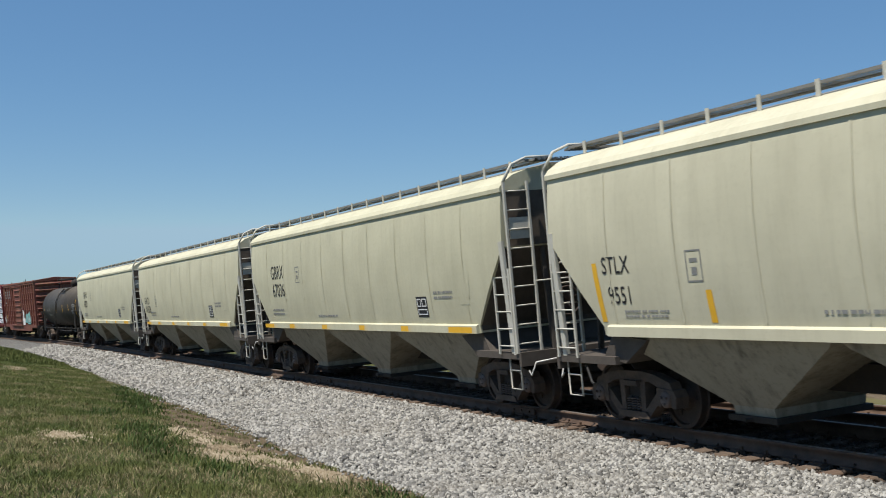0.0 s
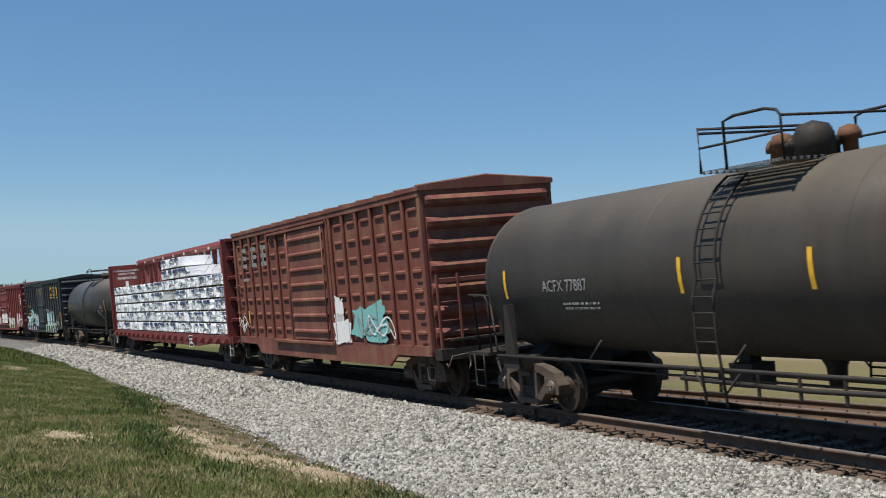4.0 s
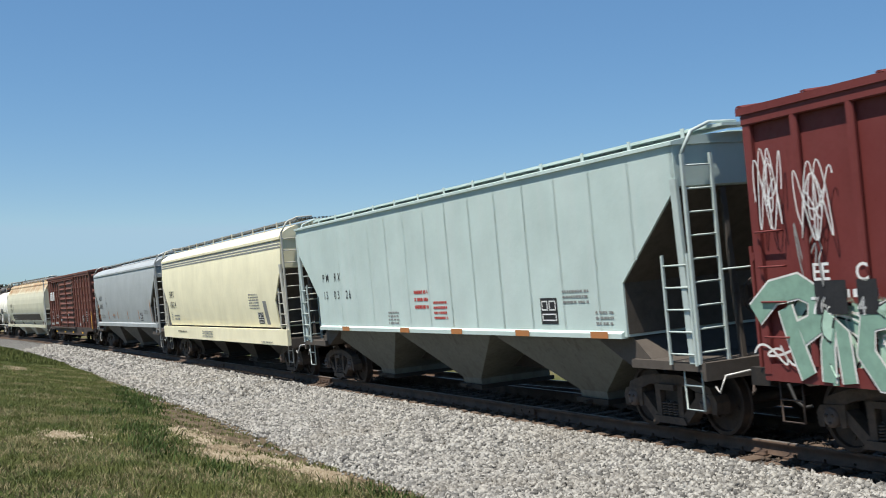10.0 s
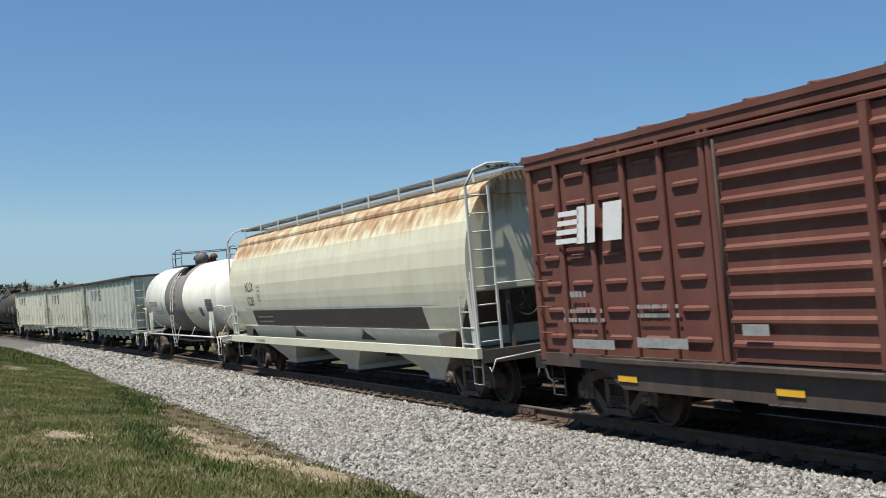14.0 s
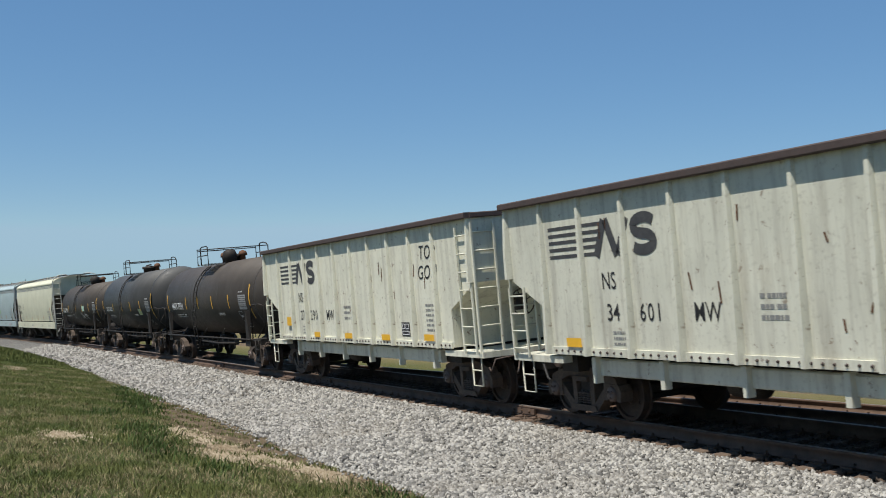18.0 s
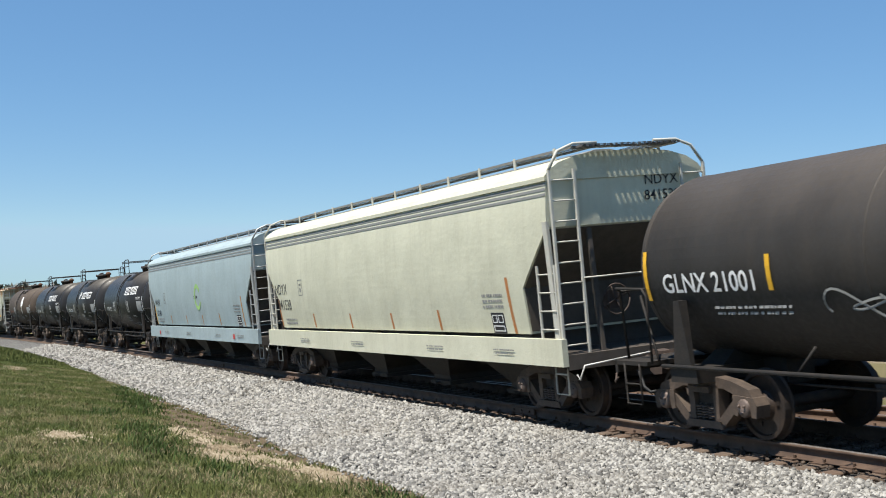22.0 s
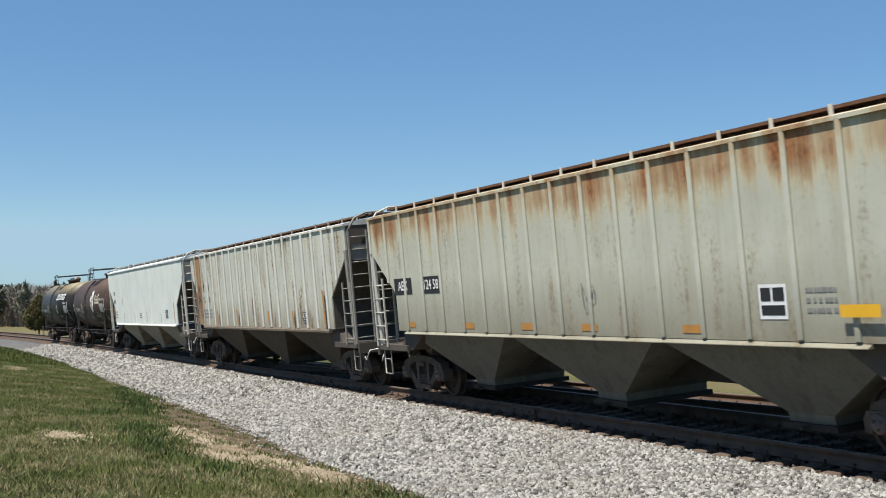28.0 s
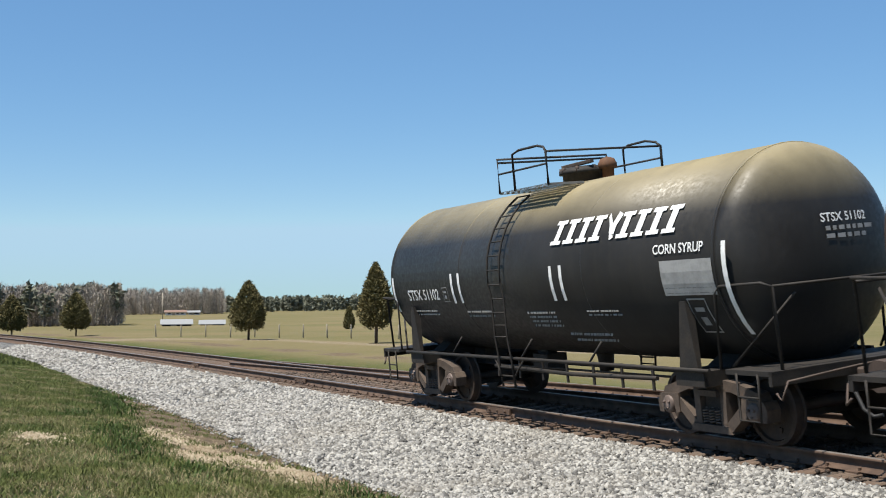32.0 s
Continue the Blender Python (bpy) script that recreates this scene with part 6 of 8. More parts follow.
# ---- the train, car by car ----
GAPS = [-1.2, 17.3, 35.6, 54.6, 73.2, 90.3, 107.3, 131.9, 148.3, 166.0, 183.9, 202.7, 221.2, 239.1, 257.0, 278.2, 293.9, 309.1, 324.4, 339.9, 356.4, 371.7, 387.4, 405.7, 424.0, 437.4, 450.8, 464.2, 477.7, 496.0,
        514.6, 533.3, 546.9, 560.3]
TRAIN = []
RIDERS = []
rnd = random.Random(7)


def long_of(i):
    return GAPS[i] - GAPS[i - 1]


def enter(i, car):
    TRAIN.append((car, (GAPS[i] + GAPS[i - 1]) / 2 + (0.30 if i == 10 else 0.0)))


def end_marks(car, half, mat, body, y=0.75, z=3.9):
    """Reporting marks high on the front end."""
    vs, fs = words(body, 0.24)
    sh = Shape()
    sh.add([(half - 0.205, y + a, z + b) for a, b, _ in vs], fs)
    part("lettering", sh, mat, car)


def board(car, x, z, w, h, surf, mat="black", filled=False):
    """A consolidated stencil: a dark panel with pale framed fields."""
    p = part("stencil_panel", patch(x - w / 2, z - h / 2, x + w / 2, z + h / 2, surf), mat, car)
    light = "white" if mat == "black" else "black"
    for a, b, c, d in ((-0.42, 0.02, -0.06, 0.4), (0.02, 0.02, 0.42, 0.4), (-0.42, -0.38, 0.42, -0.1)):
        sh = Shape()
        for x0, z0, x1, z1 in ((a, b, c, d),) if filled else ((a, b, c, b + 0.05), (a, d - 0.05, c, d), (a, b, a + 0.05, d), (c - 0.05, b, c, d)):
            q = patch(x + x0 * w, z + z0 * h, x + x1 * w, z + z1 * h, surf, off=0.008)
            sh.add(q.v, q.f)
        part("panel_field", sh, light, p)


def tag_box(car, x, z, surf, mat="faint", s=0.17):
    sh = Shape()
    for x0, z0, x1, z1 in ((-1, -1.25, 1, -1.13), (-1, 1.13, 1, 1.25), (-1, -1.25, -0.88, 1.25), (0.88, -1.25, 1, 1.25), (-0.5, 0.3, 0.5, 0.6), (-0.35, -0.7, 0.35, -0.1)):
        q = patch(x + x0 * s, z + z0 * s, x + x1 * s, z + z1 * s, surf)
        sh.add(q.v, q.f)
    part("stencil_mark", sh, mat, car)


def print_block(car, x, z, w, h, lines, surf, mat="faint"):
    tagged(part("small_print", bars(x - w / 2, z - h / 2, x + w / 2, z + h / 2, lines, surf, rnd), mat, car), kind="stuff")


def strip(car, x, z0, z1, surf, mat, w=0.10, slant=-0.06):
    part("reflector_strip", patch(x, z0, x + w, z1, surf, slant), mat, car)


def dash(car, x, z, w, h, surf, mat="yellow", off=0.005):
    part("reflector", patch(x - w / 2, z - h / 2, x + w / 2, z + h / 2, surf, off=off), mat, car)


def scrawl(car, x, z, w, h, surf, mat, turns=7, width=0.035, name="graffiti"):
    part(name, stroke(swirl(x, z, w, h, rnd, turns), width, surf, 0.02), mat, car)


# -- four tall cream hoppers --
cream = [paint("cream_grey_hopper_paint_%s" % k, c, (0.24, 0.21, 0.13), 0.22, 0.55) for k, c in zip("abcd", ((0.53, 0.50, 0.365), (0.50, 0.475, 0.335), (0.53, 0.50, 0.355), (0.52, 0.495, 0.355)))]
# chute colours: grime, plus the body's shade on them painted in as darkening
chute_paint = paint("grimy_shaded_chute_paint", (0.27, 0.245, 0.185), (0.045, 0.036, 0.027), 0.75, 0.65)
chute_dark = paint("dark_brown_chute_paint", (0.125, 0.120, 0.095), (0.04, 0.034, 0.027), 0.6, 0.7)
# grime on the cream cars' ends; on the stained ribbed car, painted shade
grimy_shaded_end = plain("grimy_shaded_brown_end_paint", (0.115, 0.092, 0.070), 0.75, 0, 0.6, (0.06, 0.048, 0.038))
worn_post = plain("worn_grey_ladder_paint", (0.27, 0.255, 0.22), 0.65, 0, 0.5, (0.13, 0.11, 0.09))
pale_post = plain("pale_weathered_steel", (0.50, 0.485, 0.42), 0.6, 0, 0.4, (0.33, 0.30, 0.24))
for i, marks, number in ((1, "STLX", "9551"), (2, "GBRX", "67036"), (3, "GACX", "101028"), (4, "GBRX", "67027")):
    car, surf, half = hopper_car("cream-grey curved-side covered hopper car, dusty, with roof walkway", long_of(i), cream[i - 1], chute_mat=chute_paint, post_mat=pale_post, seams=9 if i != 4 else 5, cut=2.93, cut_in=1.3, fold=1.55, end_sheet=grimy_shaded_end)
    tx, tz1, tz2, size = {1: (-6.55, 2.44, 2.0, 0.36), 3: (-7.0, 2.42, 2.05, 0.42)}.get(i, (-5.65, 2.95, 2.45, 0.52))
    lettered(marks, tx, tz1, size, "black", car, surf, 0.9)
    lettered(number, tx + 0.05, tz2, size, "black", car, surf, 0.9)
    tag_box(car, tx + 1.9, (tz1 + tz2) / 2 + 0.15, surf)
    board(car, 4.5, 1.92, 0.55, 0.42, surf)
    print_block(car, -5.9, 1.87 if i != 1 else 1.74, 1.1, 0.22 if i != 1 else 0.14, 2, surf)
    print_block(car, 5.6, 2.15, 0.9, 0.2, 2, surf)
    print_block(car, -1.6, 1.75, 1.5, 0.1, 1, surf)
    sill_face = lambda x, z: -1.60
    if i in (2, 4, 3):
        for x, w in ((6.35, 1.05), (3.6, 0.40), (1.0, 0.36), (-1.7, 0.4), (-4.5, 0.45), (-7.0 + 0.3, 0.9)):
            dash(car, x, 1.48, w, 0.11, sill_face)
    else:
        strip(car, -7.1, 1.62, 2.5, surf, "yellow", 0.13, -0.1)
        strip(car, -4.45, 1.62, 2.05, surf, "yellow", 0.13)
        for x in (-1.2, 2.0, 5.0):
            strip(car, x, 1.62, 2.05, surf, "yellow", 0.13)
    part("bracket_plate", patch(6.35, 1.95, 6.75, 2.55, surf, 0.25), cream[i - 1], car)
    enter(i, car)

# -- dark dusty tank car --
dust_tank = paint("dusty_dark_tank_paint", (0.042, 0.036, 0.030), (0.085, 0.068, 0.05), 0.3, 0.58, dust_tone=(2.8, 4.0, (0.12, 0.10, 0.072)), dents=0.06)
car, surf, half = tank_car("dusty dark brown-black tank car with yellow reflector strips", long_of(5), dust_tank, domes=3, ladder_x=-0.4, R=1.32, Z=2.32,
                           stripes=[(x, 2.0, 2.5, "yellow") for x in (-6.4, -1.15, 1.45, 3.85)] + [(6.5, 1.7, 2.75, "yellow")])
lettered("ACFX 77887", -4.3, 2.18, 0.27, "greywhite", car, surf)
board(car, 5.3, 1.9, 0.62, 0.42, surf, "faint")
print_block(car, 5.75, 2.3, 0.9, 0.42, 6, surf, "greywhite")
print_block(car, -3.9, 1.85, 1.1, 0.16, 2, surf, "faint")
enter(5, car)

# -- rust-brown box car --
soo = paint("faded_red_box_car_paint", (0.155, 0.050, 0.036), (0.07, 0.035, 0.025), 0.5, 0.65, 0.25)
car, surf, half = box_car("rust-red steel box car with corrugated sides and graffiti", long_of(6), soo, 16, 0, (-1.6, 1.5), stamped=7, door_bars=7)
for k, x in enumerate((-6.35, -5.25, -4.15)):
    part("faded_emblem", patch(x - 0.3, 3.22, x + 0.25, 3.34, surf, 0.0, 0.06).add(*(lambda q: (q.v, q.f))(patch(x - 0.3, 3.46, x + 0.25, 3.58, surf, 0, 0.06))).add(*(lambda q: (q.v, q.f))(patch(x - 0.3, 3.70, x + 0.25, 3.82, surf, 0, 0.06))).add(*(lambda q: (q.v, q.f))(patch(x - 0.34 + 0.1 * k, 3.22, x - 0.2 + 0.1 * k, 3.82, surf, 0, 0.06))), "faint", car)
print_block(car, -6.3, 2.86, 0.8, 0.18, 1, lambda x, z: -1.53, "greywhite")
dash(car, -6.28, 1.72, 0.12, 0.36, surf, "yellow", 0.07)
dash(car, 4.0, 1.5, 0.5, 0.3, surf, "greywhite", 0.07)
for x, m_ in ((-6.9, "white"), (4.2, "greywhite"), (5.0, "white")):
    scrawl(car, x, 1.5, 1.3, 0.6, lambda x, z: -1.54, m_, 6, 0.04)
teal = plain("teal_spray_paint", (0.17, 0.42, 0.40), 0.55, 0, 0.3, (0.30, 0.46, 0.42))
part("graffiti", blob(3.2, 1.15, 5.4, 2.0, rnd, lambda x, z: -1.53), teal, car)
for x0, z0, x1, z1 in ((1.7, 1.05, 2.9, 1.75), (1.9, 1.6, 2.5, 2.2)):
    part("graffiti", blob(x0, z0, x1, z1, rnd, lambda x, z: -1.53), "white", car)
enter(6, car)

# -- centre-beam flat car with wrapped lumber --
beam_red = paint("oxide_red_frame_paint", (0.150, 0.030, 0.026), (0.06, 0.025, 0.02), 0.45, 0.6)


def centerbeam_car():
    length = long_of(7)
    car = thing("centerbeam_flat_car", "oxide-red centre-beam flat car loaded with wrapped lumber", "rail car", "cars of the freight train")
    half = length / 2 - 0.55
    part("deck", Shape().box((-half, -1.42, 0.95), (half, 1.42, 1.06)), beam_red, car)
    for s in (-1, 1):
        part("side_sill", Shape().prism([(-half, 1.08), (half, 1.08), (half, 0.84), (half - 3.0, 0.82), (half - 5, 0.66), (-half + 5, 0.66), (-half + 3, 0.82), (-half, 0.84)], s * 1.36, s * 1.46), beam_red, car)
        for k in range(20):
            x = -half + 0.8 + (2 * half - 1.6) * k / 19
            part("stake_pocket", lambda: Shape().box((-0.16, -0.10, 0.80), (0.16, 0.0, 0.98)).tube([(-0.12, -0.10, 0.86), (0.12, -0.10, 0.86)], 0.05, 6), beam_red, car, at=pose(x, s * 1.46, 0, 0, 0, 0 if s < 0 else 180), key="pocket")
        bx = s * (half - 0.42)
        bk = part("bulkhead", Shape().box((bx - 0.06, -1.42, 1.06), (bx + 0.06, 1.42, 4.28)), beam_red, car)
        for y in (-1.38, -0.45, 0.45, 1.38):
            part("bulkhead_post", lambda: Shape().beam((0, 0, 1.06), (0, 0, 4.30), 0.12, 0.36), beam_red, bk, at=pose(bx + s * 0.22, y, 0), key="bulkpost")
        for z in (1.6, 2.3, 3.0, 3.65, 4.25):
            part("bulkhead_rail", lambda: Shape().beam((0, -1.42, 0), (0, 1.42, 0), 0.34, 0.12), beam_red, bk, at=pose(bx + s * 0.22, 0, z), key="bulkrail")
        for y in (-1.25,):
            for k in range(7):
                part("rung", lambda: Shape().tube([(0, 0, 0), (0, 0.62, 0)], 0.016, 5), beam_red, bk, at=pose(bx + s * 0.43, y, 1.4 + k * 0.42), key="brung")
        if s < 0:
            sh = Shape()
            for body, z, size in (("LOADING & UNLOADING", 4.02, 0.115), ("INSTRUCTIONS", 3.86, 0.125), ("WARNING", 3.64, 0.21)):
                vs, fs = words(body, size, 1.0, 0.014)
                sh.add([(bx + 0.066, -0.72 + a * 0.95, z + b) for a, b, _ in vs], fs)
            for y0, y1, z0, z1 in ((-0.80, -0.66, 3.22, 3.48), (-1.20, -0.25, 3.02, 3.07)):
                sh.add([(bx + 0.066, y, z) for y, z in ((y0, z0), (y1, z0), (y1, z1), (y0, z1))], [(0, 1, 2, 3)])
            part("warning_print", sh, "white", bk)
    # centre beam: chord, posts, diagonals
    part("top_chord", Shape().loft([[(x, y, z) for y, z in ((-0.17, 4.22), (-0.21, 4.34), (-0.14, 4.48), (0.14, 4.48), (0.21, 4.34), (0.17, 4.22))] for x in (-half + 0.4, half - 0.4)]), beam_red, car)
    n = 20
    for k in range(n + 1):
        x = -half + 0.75 + (2 * half - 1.5) * k / n
        part("beam_post", lambda: Shape().beam((0, 0, 1.06), (0, 0, 4.22), 0.16, 0.14, (0, 1, 0)).beam((0, 0, 3.9), (0, 0, 4.22), 0.26, 0.16, (0, 1, 0)), beam_red, car, at=pose(x, 0, 0), key="beampost")
        if k % 3 == 1 and k < n:
            part("diagonal_brace", lambda: Shape().beam((0, 0, 4.2), (0.95, 0, 2.2), 0.14, 0.12), beam_red, car, at=pose(x, 0, 0), key="diag")
        part("lading_cable", lambda: Shape().tube([(0, -0.1, 4.2), (0.5, -0.5, 3.7), (1.0, -0.95, 3.35)], 0.008, 4), "under", car, at=pose(x, 0, 0), key="cable")
        if k % 2 == 0:
            part("chord_winch", lambda: Shape().box((-0.10, -0.235, 4.25), (0.10, -0.19, 4.35)), pale_post, car, at=pose(x, 0, 0), key="winch")
    sf = lambda x, z: -1.46
    p = part("stencil_panel", patch(5.35, 0.60, 6.0, 1.04, sf, 0, 0.03), "black", car)
    sh = Shape()
    for x0, z0, x1, z1 in ((5.35, 0.60, 6.0, 0.63), (5.35, 1.01, 6.0, 1.04), (5.35, 0.60, 5.39, 1.04), (5.96, 0.60, 6.0, 1.04), (5.45, 0.86, 5.62, 0.93), (5.45, 0.72, 5.62, 0.80), (5.7, 0.72, 5.9, 0.93)):
        q = patch(x0, z0, x1, z1, sf, 0, 0.036)
        sh.add(q.v, q.f)
    part("panel_fields", sh, "white", p)
    print_block(car, -4.3, 0.90, 0.9, 0.12, 1, lambda x, z: -1.47, "greywhite")
    for s in (-1, 1):
        truck(car, s * (half - 2.35))
        step_stirrup(car, s * (half - 0.4), "galv", 0.9, 0.42)
        part("end_platform", Shape().box((min(s * (half - 0.42), s * half), -1.4, 0.84), (max(s * (half - 0.42), s * half), 1.4, 0.95)), beam_red, car)
    part("center_sill", Shape().box((-half, -0.25, 0.55), (half, 0.25, 0.95)), "under", car)
    for x in (-3.2, -1.0, 3.8):
        part("brake_gear", Shape().box((x - 0.3, -0.9, 0.55), (x + 0.3, -0.4, 0.85)).tube([(x - 1.2, -0.7, 0.62), (x + 1.2, -0.7, 0.62)], 0.03, 5), "under", car)
    ends_gear(car, half)
    return car, half


car, half = centerbeam_car()
enter(7, car)

wrap_m, wn_, wl_, wp_ = material("white_lumber_wrap")
wo = coords(wn_, wl_, (1, 1, 1))
w1 = noise_tex(wn_, wl_, coords(wn_, wl_, (1.2, 2.0, 3.5)), 2.6, 5, 0.6)
w2 = noise_tex(wn_, wl_, wo, 22, 4)
wl_.new(blend(wn_, wl_, ramp(wn_, wl_, w1, 0.35, 0.75), (0.93, 0.93, 0.93), (0.86, 0.86, 0.86)), wp_.inputs["Base Color"])
wp_.inputs["Roughness"].default_value = 0.42
bumped(wn_, wl_, wp_, maths(wn_, wl_, "ADD", w1, maths(wn_, wl_, "MULTIPLY", w2, 0.08)), 0.6, 0.07)
M["wrap"] = wrap_m
M["wrapblue"] = plain("blue_printed_wrap", (0.016, 0.024, 0.085), 0.45, 0, 0.35, (0.20, 0.22, 0.32))
M["bolster_wood"] = plain("timber_spacers", (0.22, 0.15, 0.09), 0.85)


def pack(x0, x1, z0, z1, side, ragged):
    """A strapped, wrapped pack of lumber; its middle at its base."""
    k = thing("lumber_pack", "white plastic-wrapped lumber pack with a blue band on a flat car", "lumber pack", "lumber packs on the flat car")
    L, H, W = x1 - x0, z1 - z0 - 0.05, 1.22
    r = random.Random(int(x0 * 100) + int(z0 * 1000) + side)
    nx, sh = max(8, int(L / 0.15)), Shape()
    sec = [(-W / 2, 0.02), (-W / 2, H * 0.25), (-W / 2, H * 0.5), (-W / 2, H * 0.75), (-W / 2 + 0.015, H), (0, H + 0.012), (W / 2 - 0.02, H), (W / 2, H * 0.5), (W / 2, 0.02)]
    rings = []
    for i in range(nx + 1):
        x = -L / 2 + L * i / nx
        rings.append([(x + r.uniform(-0.02, 0.02) * (0 < i < nx), y + r.uniform(-0.02, 0.014), z + r.uniform(-0.03, 0.03) * (0.05 < z < H * 0.9)) for y, z in sec])
    sh.loft(rings, True, True, False)
    part("wrap", sh, "wrap", k)
    ya = -W / 2 - 0.030
    top = (0.70, 0.78, 0.84)[ragged % 3]
    x = -L / 2 + r.uniform(0.02, 0.15)
    while x < L / 2 - 0.12:
        w = min(r.uniform(0.28, 0.95), L / 2 - 0.03 - x)
        b, m = Shape(), max(2, int(w / 0.12))
        low = top + r.uniform(-0.10, 0.10)
        b.loft([[(q, ya + 0.004 * math.sin(q * 9), H * (low + 0.05 * math.sin(q * 11 + ragged))), (q, ya + 0.012, H * (0.955 + 0.02 * math.sin(q * 7)))] for q in (x + w * i / m for i in range(m + 1))], False, False)
        if r.random() < (0.45 if x0 < -1.7 else 0.85):
            part("printed_band", b, "wrapblue", k, "blue printed band")
        x += w + r.choice((0.03, 0.05, 0.22, 0.4))
    n = max(2, int(L / 0.95))
    for i in range(n):
        x = -L / 2 + L * (i + 0.5) / n
        part("strap", lambda: Shape().box((-0.018, -W / 2 - 0.036, 0), (0.018, -W / 2 - 0.030, H + 0.02)).box((-0.018, -W / 2 - 0.03, H + 0.018), (0.018, W / 2 + 0.03, H + 0.024)), "under", k, at=pose(x, 0, 0), key=("strap", round(H, 2)))
        if i % 2 == ragged % 2:
            part("printed_mark", lambda: Shape().box((-0.065, -0.006, -0.065), (0.065, 0, 0.065)), "wrapblue", k, at=pose(x + 0.25, ya - 0.004, H * 0.42), key="pmark")
            part("printed_line", lambda: Shape().box((0, -0.005, -0.03), (0.42, 0, 0.03)), "faint", k, at=pose(x + 0.40, ya - 0.004, H * 0.42), key="pline")
    for i in range(3):
        part("spacer", lambda: Shape().box((-0.05, -W / 2, -0.05), (0.05, W / 2, 0.02)), "bolster_wood", k, at=pose(-L / 2 + L * (i + 0.5) / 3, 0, 0), key="spacer")
    off = pose((x0 + x1) / 2, side * 0.80, z0 + 0.05, 0, 0, 0 if side < 0 else 180)
    RIDERS.append((k, TRAIN[-1][1], off))


COLUMNS = ((-11.15, -6.95, 5), (-6.85, -1.75, 5), (-1.65, 0.78, 5), (0.88, 6.0, 3), (3.3, 6.0, 1, 3), (0.9, 6.0, 2, 4), (6.1, 11.1, 5))
TIER = 0.425
for c in COLUMNS:
    first = c[3] if len(c) > 3 else 0
    for tier in range(first, first + c[2]):
        jog = rnd.uniform(-0.08, 0.08)
        tz = 1.06 + tier * TIER
        for side in (-1, 1):
            pack(c[0] + jog * 0.5, c[1] + jog * 0.5, tz, tz + TIER, side, tier + int(c[0] > 0))
for side in (-1,):
    pack(0.95, 4.6, 1.06 + 6 * TIER, 1.06 + 7 * TIER, side, 1)

# -- black tank car --
ink_tank = paint("grey_black_tank_paint", (0.034, 0.034, 0.032), (0.075, 0.07, 0.06), 0.25, 0.5, dust_tone=(3.0, 4.1, (0.12, 0.11, 0.095)), dents=0.06)
car, surf, half = tank_car("grey-black tank car with faint stencils", long_of(8), ink_tank, domes=2, ladder_x=-0.3, stripes=[(-6.0, 2.1, 2.5, "yellow"), (6.0, 1.6, 2.6, "yellow"), (3.0, 2.0, 2.3, "greywhite"), (-1.6, 2.0, 2.3, "greywhite")])
lettered("GATX 30276", -4.2, 2.25, 0.26, "greywhite", car, surf)
print_block(car, 4.9, 2.15, 0.9, 0.4, 5, surf, "faint")
board(car, 4.4, 1.75, 0.5, 0.35, surf, "faint")
dash(car, 3.9, 1.95, 0.5, 0.3, surf, "faint")
enter(8, car)

# -- dark blue box car --
navy = paint("dark_blue_box_car_paint", (0.024, 0.029, 0.033), (0.05, 0.047, 0.044), 0.4, 0.6)
M["gold"] = plain("golden_yellow_paint", (0.70, 0.42, 0.03), 0.5, 0, 0.2, (0.5, 0.3, 0.05))
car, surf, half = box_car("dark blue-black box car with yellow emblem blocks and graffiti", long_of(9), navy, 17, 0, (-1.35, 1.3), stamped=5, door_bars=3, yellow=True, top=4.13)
proud = lambda x, z: -1.50
skin = relief(car)
painted = lambda x, z: min(skin(x, z), -1.508)
for k, x in enumerate((4.35, 5.55, 6.68)):
    sh = Shape()
    boxes = (((-0.34, 3.06, -0.12, 3.58), (-0.26, 2.98, 0.30, 3.12), (-0.26, 3.52, 0.30, 3.66), (0.18, 3.38, 0.32, 3.60), (0.18, 3.04, 0.32, 3.18)), ((-0.28, 2.98, 0.28, 3.12), (-0.28, 3.26, 0.28, 3.38), (-0.28, 3.52, 0.28, 3.66), (-0.3, 3.3, -0.1, 3.6), (0.1, 3.05, 0.3, 3.3)), ((-0.38, 2.98, -0.12, 3.08), (0.12, 2.98, 0.38, 3.08), (-0.38, 3.56, -0.12, 3.66), (0.12, 3.56, 0.38, 3.66)))[k]
    for b in boxes + ((-0.36, 2.80, 0.36, 2.89),):
        q = drape(x + 0.78 * b[0], 0.589 + 0.85 * b[1], x + 0.78 * b[2], 0.589 + 0.85 * b[3], painted, 0.004)
        sh.add(q.v, q.f)
    if k == 2:
        for pts in (((x - 0.2, 3.165), (x + 0.2, 3.657)), ((x - 0.2, 3.657), (x + 0.2, 3.165))):
            q = stroke([(pts[0][0] + (pts[1][0] - pts[0][0]) * k_ / 10, pts[0][1] + (pts[1][1] - pts[0][1]) * k_ / 10) for k_ in range(11)], 0.145, painted, 0.008)
            sh.add(q.v, q.f)
    part("emblem_block", sh, "gold", car)
print_block(car, -6.05, 2.5, 0.9, 0.2, 1, proud, "gold")
print_block(car, -6.1, 1.96, 1.1, 0.22, 1, proud, "gold")
print_block(car, 0.3, 3.45, 0.5, 0.36, 4, lambda x, z: -1.6, "gold")
print_block(car, -0.6, 3.45, 0.4, 0.3, 3, lambda x, z: -1.6, "gold")
print_block(car, 6.3, 1.6, 0.5, 0.5, 4, proud, "orange")
